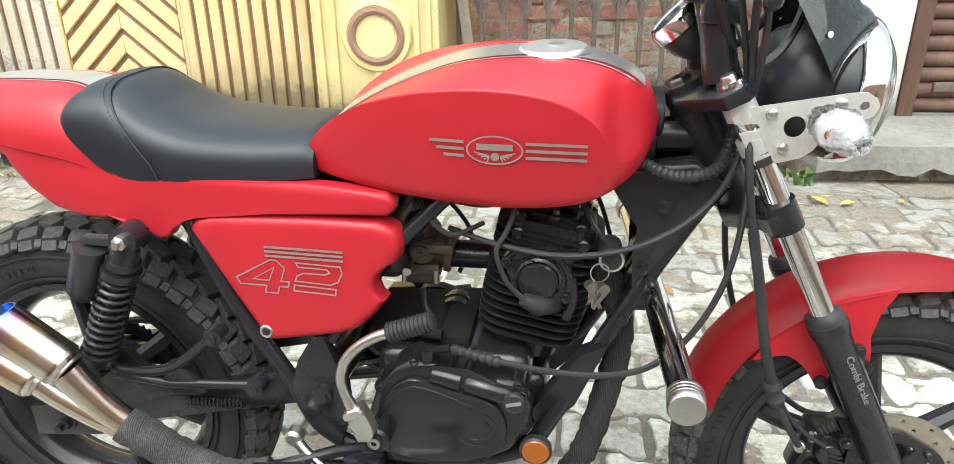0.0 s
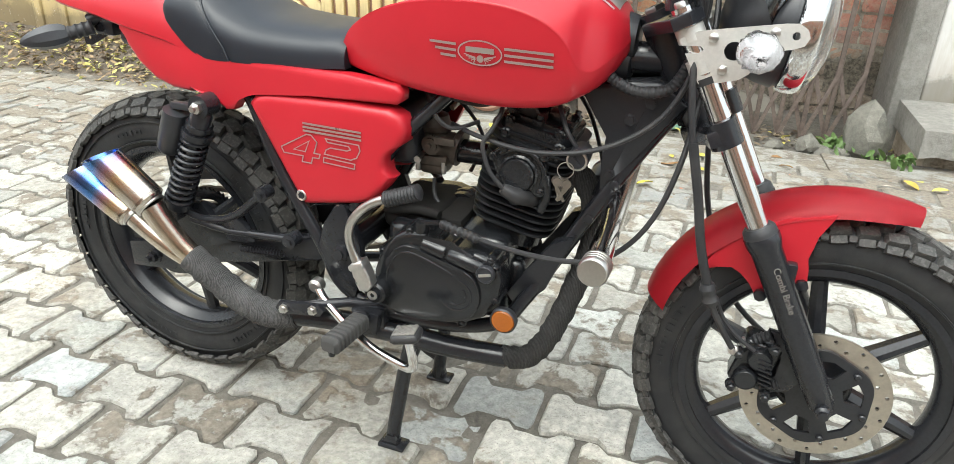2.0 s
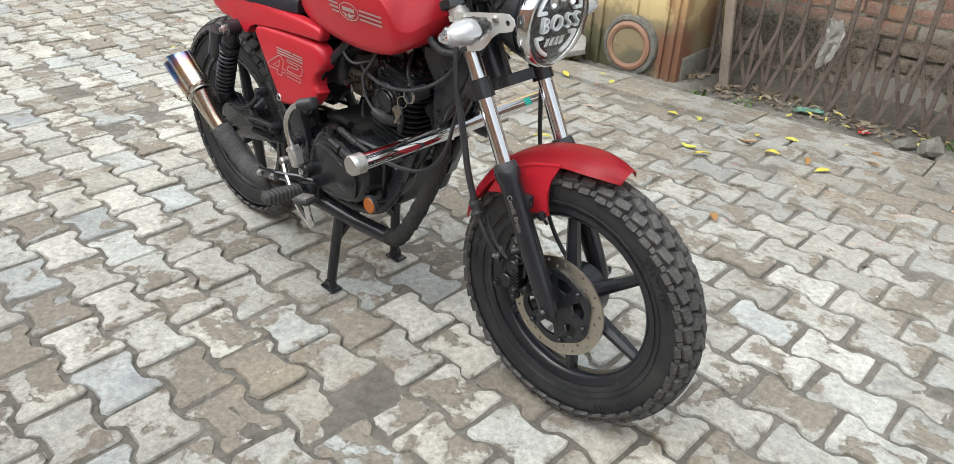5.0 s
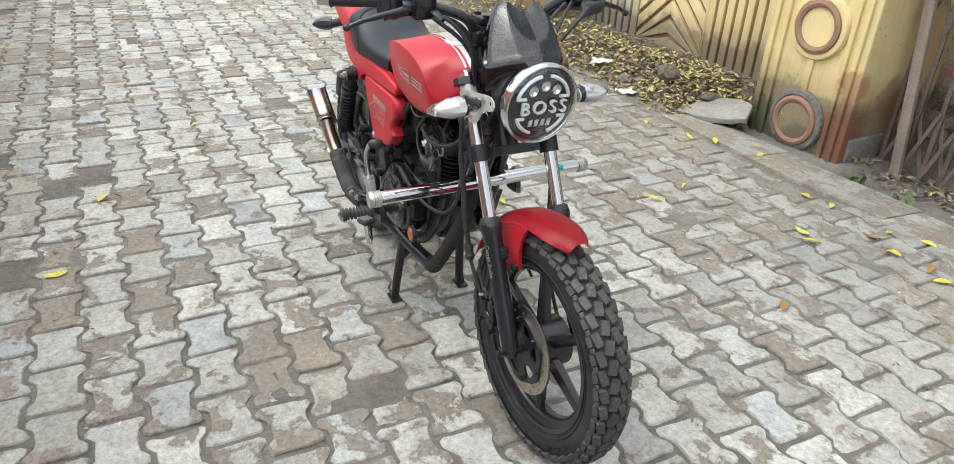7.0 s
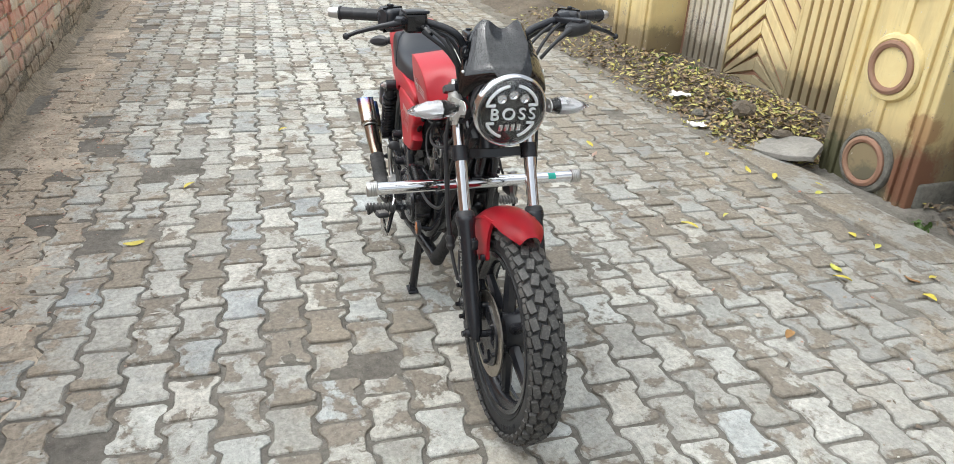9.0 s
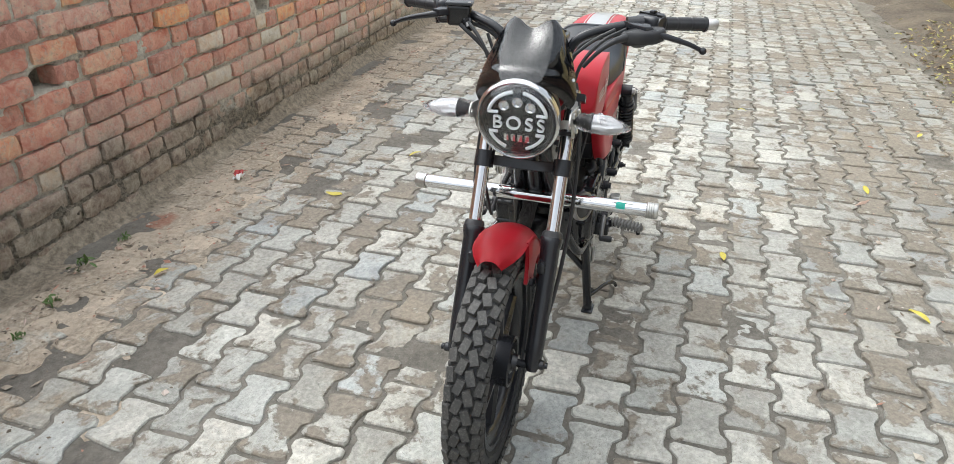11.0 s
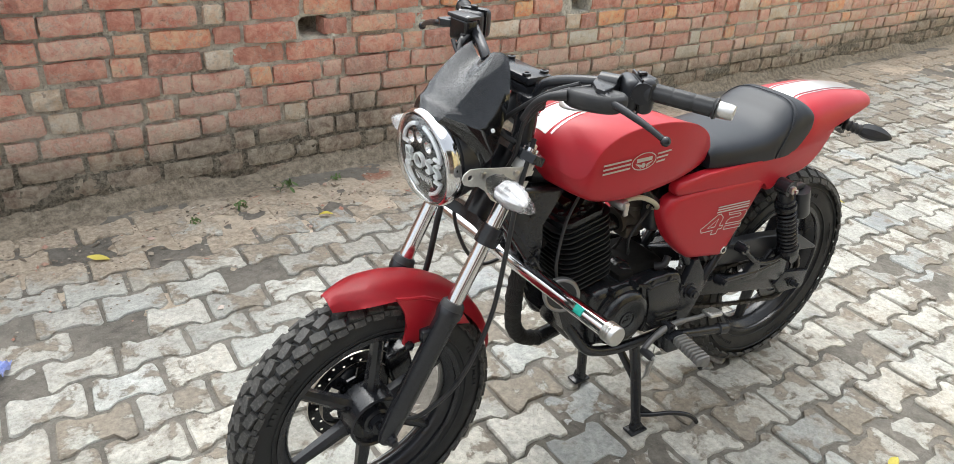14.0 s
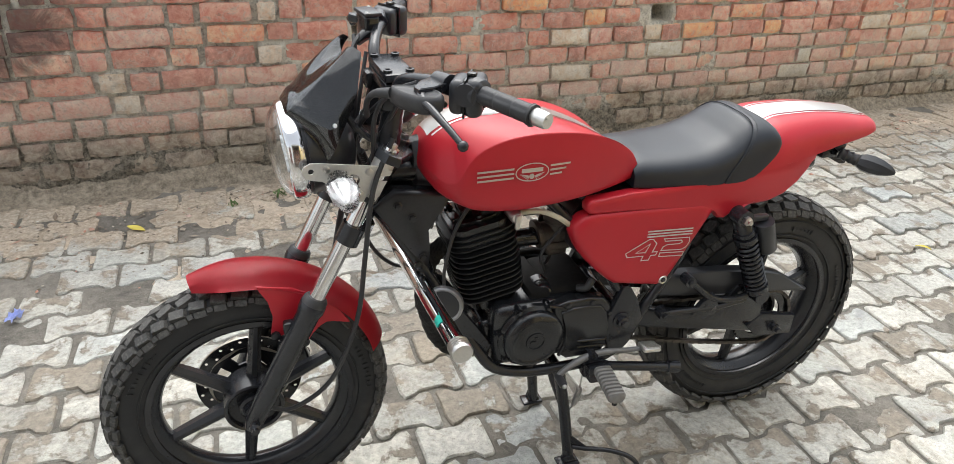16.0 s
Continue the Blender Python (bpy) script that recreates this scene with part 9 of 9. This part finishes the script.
fixed("stand_spring", stand_spring, M_STEEL, stand)
M_DUSTY_RUBBER = rubber("pale_dusty_rubber", (0.20, 0.196, 0.187), 0.75, 0.9)
for s in (-1, 1):
    peg = fixed("foot_peg", lambda bm: tube(bm, smooth([(-0.178, s * 0.112, 0.318), (-0.178, s * 0.145, 0.322), (-0.178, s * 0.178, 0.338)], 3), 0.012, 12), M_BLACK, None, "ribbed rubber foot peg")
    a, b = (Vector((-0.176, -0.180, 0.334)), Vector((-0.184, -0.285, 0.338))) if s < 0 else (Vector((-0.178, 0.172, 0.342)), Vector((-0.168, 0.272, 0.336)))
    def pad(bm):
        d = b - a
        side = d.cross(Vector((0, 0, 1))).normalized()
        rings, n = [], 54
        for k in range(n + 1):
            g = 0.0 if k % 6 < 4 else -0.0065
            w, h = ((0.021, 0.0125) if s > 0 else (0.0185, 0.0165)) if 1 < k < n - 3 else ((0.013, 0.009) if k <= 1 else (0.019 - 0.002 * (k - n + 3), 0.013 - 0.001 * (k - n + 3)))
            w, h = w + g, h + g
            rings.append([a + d * k / n + side * w * math.copysign(abs(math.cos(t)) ** 0.5, math.cos(t)) + Vector((0, 0, h * math.copysign(abs(math.sin(t)) ** 0.5, math.sin(t)))) for t in (2 * math.pi * q / 16 for q in range(16))])
        loft(bm, rings)
    fixed("peg_rubber", pad, M_WORN_RUBBER if s < 0 else M_DUSTY_RUBBER, peg, "ribbed peg rubber, worn grey")
    fixed("peg_bolt", lambda bm: tube(bm, [b - Vector((0, s * 0.012, 0.010)), b - Vector((0, s * 0.012, 0.024))], (0.007, 0.006), 8), M_BLACK, peg)
    fixed("peg_bracket", lambda bm: (box(bm, (-0.178, s * 0.128, 0.318), (0.055, 0.03, 0.046), None, 0.006), prism(bm, [(-0.208, 0.340), (-0.150, 0.340), (-0.158, 0.296), (-0.198, 0.292)], lambda u, v, t: (u, s * (0.142 + t), v), 0.022, 0.004)), M_BLACK, peg)
pedal = fixed("brake_pedal", lambda bm: tube(bm, smooth([(-0.282, -0.155, 0.368), (-0.262, -0.166, 0.350), (-0.205, -0.185, 0.318), (-0.145, -0.205, 0.298), (-0.085, -0.222, 0.292), (-0.050, -0.235, 0.298), (-0.044, -0.242, 0.325), (-0.050, -0.244, 0.360)], 4), 0.0085, 12), M_CHROME, None, "chrome rear brake pedal")
pad_turn = Matrix.Rotation(radians(-12), 3, "Y") @ Matrix.Rotation(radians(8), 3, "Z")
ppad = fixed("pedal_pad", lambda bm: box(bm, (-0.054, -0.244, 0.371), (0.052, 0.042, 0.019), pad_turn, 0.0095), M_RUBBER, pedal, "dusty black pedal pad")
def checker(bm):
    at = Vector((-0.054, -0.244, 0.371)) + pad_turn @ Vector((0, 0, 0.0095))
    box(bm, at, (0.040, 0.031, 0.003), pad_turn, 0.001)
    for i in range(7):
        for k in range(6):
            if (i + k) % 2:
                box(bm, at + pad_turn @ Vector((-0.0165 + 0.0055 * i, -0.0125 + 0.005 * k, 0.0015)), (0.0046, 0.0042, 0.0026), pad_turn)


fixed("pad_plate", checker, simple("worn_checker_steel", (0.34, 0.33, 0.31), 0.45, 0.7, 160, 0.3, 0.2), ppad, "worn checkered steel plate")
fixed("pedal_pivot", lambda bm: lathe(bm, ((0.0, -0.01), (0.014, -0.01), (0.014, 0.006), (0.009, 0.010), (0.0, 0.010)), (-0.284, -0.155, 0.370), (0, -1, 0), 14), M_ALU, pedal)
kick = fixed("kick_starter", lambda bm: tube(bm, smooth([(-0.164, -0.193, 0.448), (-0.178, -0.195, 0.480), (-0.184, -0.196, 0.510), (-0.176, -0.197, 0.540), (-0.155, -0.198, 0.566), (-0.128, -0.199, 0.585), (-0.104, -0.199, 0.595)], 4), [0.0088] * 4 + [0.0076] * 21, 14), M_STEEL, None, "dull steel kick starter with rubber end")
fixed("kick_boss", lambda bm: (prism(bm, [(-0.178, 0.462), (-0.158, 0.470), (-0.146, 0.446), (-0.140, 0.425), (-0.148, 0.412), (-0.164, 0.410), (-0.172, 0.425), (-0.166, 0.440), (-0.180, 0.448)], lambda a, b, t: (a, -0.182 - t, b), 0.024, 0.006, 3), box(bm, (-0.168, -0.196, 0.456), (0.032, 0.022, 0.012), Matrix.Rotation(radians(-20), 3, "Y"), 0.004)), M_ALU, kick, "polished alloy kick starter boss")
fixed("kick_hub", lambda bm: lathe(bm, ((0.0, -0.045), (0.021, -0.045), (0.021, -0.004), (0.017, 0.0), (0.012, 0.0), (0.011, 0.004), (0.006, 0.005), (0.0, 0.004)), (-0.146, -0.186, 0.399), (0, -1, 0), 22), M_ENGINE, kick)
fixed("kick_bolt", lambda bm: lathe(bm, ((0.0, 0.0), (0.0095, 0.0), (0.0095, 0.004), (0.005, 0.0045), (0.004, 0.002), (0.0, 0.002)), (-0.146, -0.188, 0.399), (0, -1, 0), 14), M_STEEL, kick)


def kick_rubber(bm):
    a, b = Vector((-0.110, -0.199, 0.5925)), Vector((-0.047, -0.199, 0.616))
    n = 22
    tube(bm, [a + (b - a) * k / n for k in range(n + 1)], [0.0118 + (0.0026 if k % 2 else 0) if k < n else 0.010 for k in range(n + 1)], 16)


fixed("kick_rubber", kick_rubber, M_RUBBER, kick, "ribbed black rubber")
M_LEVER = simple("worn_grey_lever_paint", (0.15, 0.15, 0.15), 0.42, 0.3, 120, 0.3, 0.1)
shift = fixed("gear_lever", lambda bm: tube(bm, smooth([(-0.300, 0.152, 0.366), (-0.262, 0.152, 0.367), (-0.205, 0.150, 0.372), (-0.155, 0.148, 0.368), (-0.110, 0.150, 0.352), (-0.085, 0.152, 0.336), (-0.076, 0.154, 0.326)], 4), [0.0060] * 8 + [0.0080] * 5 + [0.0090] * 3 + [0.0075] * 9, 10), M_LEVER, None, "dull grey heel and toe gear lever")
fixed("lever_boss", lambda bm: (lathe(bm, ((0.0055, -0.010), (0.0125, -0.010), (0.0125, 0.008), (0.0055, 0.008)), (-0.160, 0.150, 0.368), (0, 1, 0), 18, True), tube(bm, [(-0.160, 0.110, 0.368), (-0.160, 0.156, 0.368)], 0.0055, 10)), M_BLACK, shift)
def heel(bm):
    box(bm, (-0.306, 0.160, 0.372), (0.046, 0.036, 0.010), Matrix.Rotation(radians(-6), 3, "Y"), 0.004)
    for k in range(5):
        box(bm, (-0.322 + 0.008 * k, 0.160, 0.3785 - 0.0008 * (2 - k)), (0.004, 0.030, 0.0035), Matrix.Rotation(radians(25), 3, "Z"))


fixed("heel_pad", heel, M_ALU, shift, "bare ribbed alloy heel pad")
fixed("toe_pad", lambda bm: tube(bm, [(-0.077, 0.150, 0.326), (-0.076, 0.182, 0.327), (-0.076, 0.188, 0.327)], (0.0095, 0.0105, 0.008), 12), M_RUBBER, shift)
fixed("toe_tip", lambda bm: lathe(bm, ((0.0, 0.0), (0.0055, 0.0), (0.0055, 0.004), (0.003, 0.007), (0.0, 0.0075)), (-0.076, 0.187, 0.327), (0, 1, 0), 12), M_STEEL, shift, "worn steel tip")
fixed("folding_peg", lambda bm: tube(bm, [(-0.20, 0.126, 0.312), (-0.385, 0.133, 0.275), (-0.388, 0.133, 0.2745), (-0.420, 0.134, 0.268), (-0.424, 0.134, 0.267)], (0.0120, 0.0120, 0.0165, 0.0165, 0.011), 16), M_BLACK, None, "black tube behind the foot peg")

# ---- cables ----
fixed("throttle_cable", lambda bm: tube(bm, smooth([(-0.05, -0.06, 0.69), (0.02, -0.095, 0.684), (0.12, -0.115, 0.680), (0.22, -0.110, 0.700), (0.30, -0.095, 0.755), (0.335, -0.085, 0.84), (0.325, -0.08, 0.94), (0.30, -0.12, 1.03)], 5), 0.0042, 8), M_RUBBER, None, "black throttle cable")
cl = fixed("clutch_cable", lambda bm: tube(bm, smooth([(-0.038, -0.141, 0.539), (0.03, -0.143, 0.524), (0.10, -0.142, 0.513), (0.18, -0.134, 0.508), (0.245, -0.118, 0.520), (0.30, -0.11, 0.58), (0.335, -0.108, 0.68), (0.35, -0.06, 0.80), (0.345, 0.03, 0.93), (0.30, 0.12, 1.02), (0.27, 0.18, 1.055)], 5), 0.0046, 8), M_RUBBER, None, "black clutch cable")
fixed("cable_boot", lambda bm: tube(bm, [Vector((-0.036, -0.141, 0.5385)) + Vector((0.07, -0.002, -0.016)) * k / 14 for k in range(15)], [0.0065 + (0.0025 if k % 2 else 0) for k in range(15)], 12), M_RUBBER, cl)
fixed("wiring_conduit", lambda bm: tube(bm, smooth([(0.195, -0.065, 0.815), (0.225, -0.075, 0.795), (0.262, -0.080, 0.785), (0.30, -0.078, 0.792), (0.318, -0.07, 0.815), (0.330, -0.05, 0.845)], 10), [0.0075 + (0.0016 if k % 2 else 0) for k in range(51)], 10), M_RUBBER, None, "corrugated black wiring conduit")
for k, pts in enumerate(([(-0.12, -0.05, 0.755), (-0.06, -0.075, 0.742), (0.01, -0.08, 0.735), (0.05, -0.06, 0.75)], [(-0.10, -0.06, 0.745), (-0.07, -0.09, 0.712), (-0.04, -0.085, 0.69), (0.0, -0.06, 0.70)], [(0.13, -0.05, 0.75), (0.155, -0.085, 0.715), (0.175, -0.085, 0.685), (0.178, -0.07, 0.672)], [(-0.13, 0.06, 0.72), (-0.08, 0.08, 0.68), (-0.04, 0.075, 0.62), (-0.06, 0.06, 0.56)], [(0.12, 0.06, 0.76), (0.16, 0.07, 0.70), (0.185, 0.085, 0.62), (0.19, 0.10, 0.575)])):
    fixed("wire", lambda bm: tube(bm, smooth(pts, 5), 0.0038, 7), M_RUBBER, None, "loose black wire")
for s in (-1, 1):
    steered("control_cable", lambda bm: tube(bm, smooth([(0.272, s * 0.20, 1.06), (0.315, s * 0.15, 1.035), (0.335, s * 0.11, 0.98), (0.335, s * 0.09, 0.90), (0.33, s * 0.05, 0.84)], 5), 0.0045, 8), M_RUBBER, None, "black control cable")
    steered("switch_wire", lambda bm: tube(bm, smooth([(0.255, s * 0.255, 1.045), (0.262, s * 0.19, 1.045), (0.275, s * 0.11, 1.02), (0.30, s * 0.075, 0.96), (0.325, s * 0.06, 0.90)], 5), 0.0052, 8), M_RUBBER, None, "black switch wiring")

# ---- pavers: waisted concrete blocks in half-bond columns ----
random.seed(13)
PL, PW = 0.2, 0.139


def paver_shape(rnd):
    """Outline of one block, wide at both ends and waisted in the middle, with worn corners."""
    g = 0.0065
    L, W = PL / 2 - g, PW / 2 - g
    wide, slim = W + 0.012, W - 0.012
    out = []
    for sx, sy in ((1, 1), (-1, 1), (-1, -1), (1, -1)):
        side = [(L, wide * 0.5), (L, wide - 0.012), (L - 0.009, wide), (L * 0.66, wide - 0.001), (L * 0.40, slim + 0.002), (L * 0.1, slim)]
        if sx * sy < 0:
            side = side[::-1]
        out += [(sx * a + rnd.gauss(0, 0.0017), sy * b + rnd.gauss(0, 0.0019)) for a, b in side]
    if rnd.random() < 0.25:
        i = rnd.randrange(len(out))
        for d, f in ((-1, 0.94), (0, 0.86), (1, 0.93)):
            q = out[(i + d) % len(out)]
            out[(i + d) % len(out)] = (q[0] * f, q[1] * f)
    return out


def paver_mesh(seed):
    rnd = random.Random(seed)
    rim = paver_shape(rnd)
    n = len(rim)
    c = 0.004
    top = [(a * (1 - c / 0.095) + rnd.uniform(-0.001, 0.001), b * (1 - c / 0.07), rnd.uniform(-0.001, 0)) for a, b in rim]
    low = [(a, b, -0.005 + rnd.uniform(-0.002, 0.001)) for a, b in rim]
    deep = [(a, b, -0.05) for a, b in rim]
    vs = deep + low + top
    fs = [tuple(range(2 * n, 3 * n))]
    for k in range(2):
        fs += [(k * n + i, k * n + (i + 1) % n, (k + 1) * n + (i + 1) % n, (k + 1) * n + i) for i in range(n)]
    return vs, fs


pavement = thing("pavement", "lane paved with worn grey interlocking concrete blocks", "pavement", kind="structure")
paver_kinds = [raw("paver", *paver_mesh(i), M_PAVER) for i in range(24)]
vv, ff = [], []
for col in range(-14, 18):
    for row in range(-66, 33):
        x = 0.108 + row * PL + (0.1 if col % 2 else 0)
        y = -0.304 + col * PW
        p = LEAN_ROAD @ Vector((x, y + 0.012, 0))
        if p.y < -1.80 or p.y > (2.07 if p.x > -1.35 else 2.12) or not -13.5 < p.x < 6.3:
            continue
        if random.random() < (0.002 if p.y > -1.2 else 0.03):
            continue
        z = fall(p.x, p.y) + 0.010 + random.gauss(0, 0.0022)
        if random.random() < 0.06:
            z -= random.uniform(0.006, 0.012) * (0.4 if p.y > -0.9 else 1.0)
        m = Matrix.Translation((p.x, p.y, z)) @ LEAN_ROAD @ Euler((random.gauss(0, 0.012), random.gauss(0, 0.010), random.gauss(0, 0.012))).to_matrix().to_4x4()
        if random.random() < 0.5:
            m = m @ Matrix.Rotation(math.pi, 4, "Z")
        kind = random.randrange(24)
        if -1.0 < p.x < 1.15 and -0.98 < p.y < 1.0:
            ob = new("paver", paver_kinds[kind])
            ob.parent = pavement
            ob.matrix_basis = m
        else:
            v, f = paver_mesh(random.randrange(60))
            o = len(vv)
            vv += [tuple(m @ Vector(q)) for q in v]
            ff += [tuple(k + o for k in q) for q in f]
outer = new("outer_pavers", raw("outer_pavers", vv, ff, M_PAVER_FAR))
outer.parent = pavement
tagged(outer, "worn grey concrete blocks", kind="stuff")
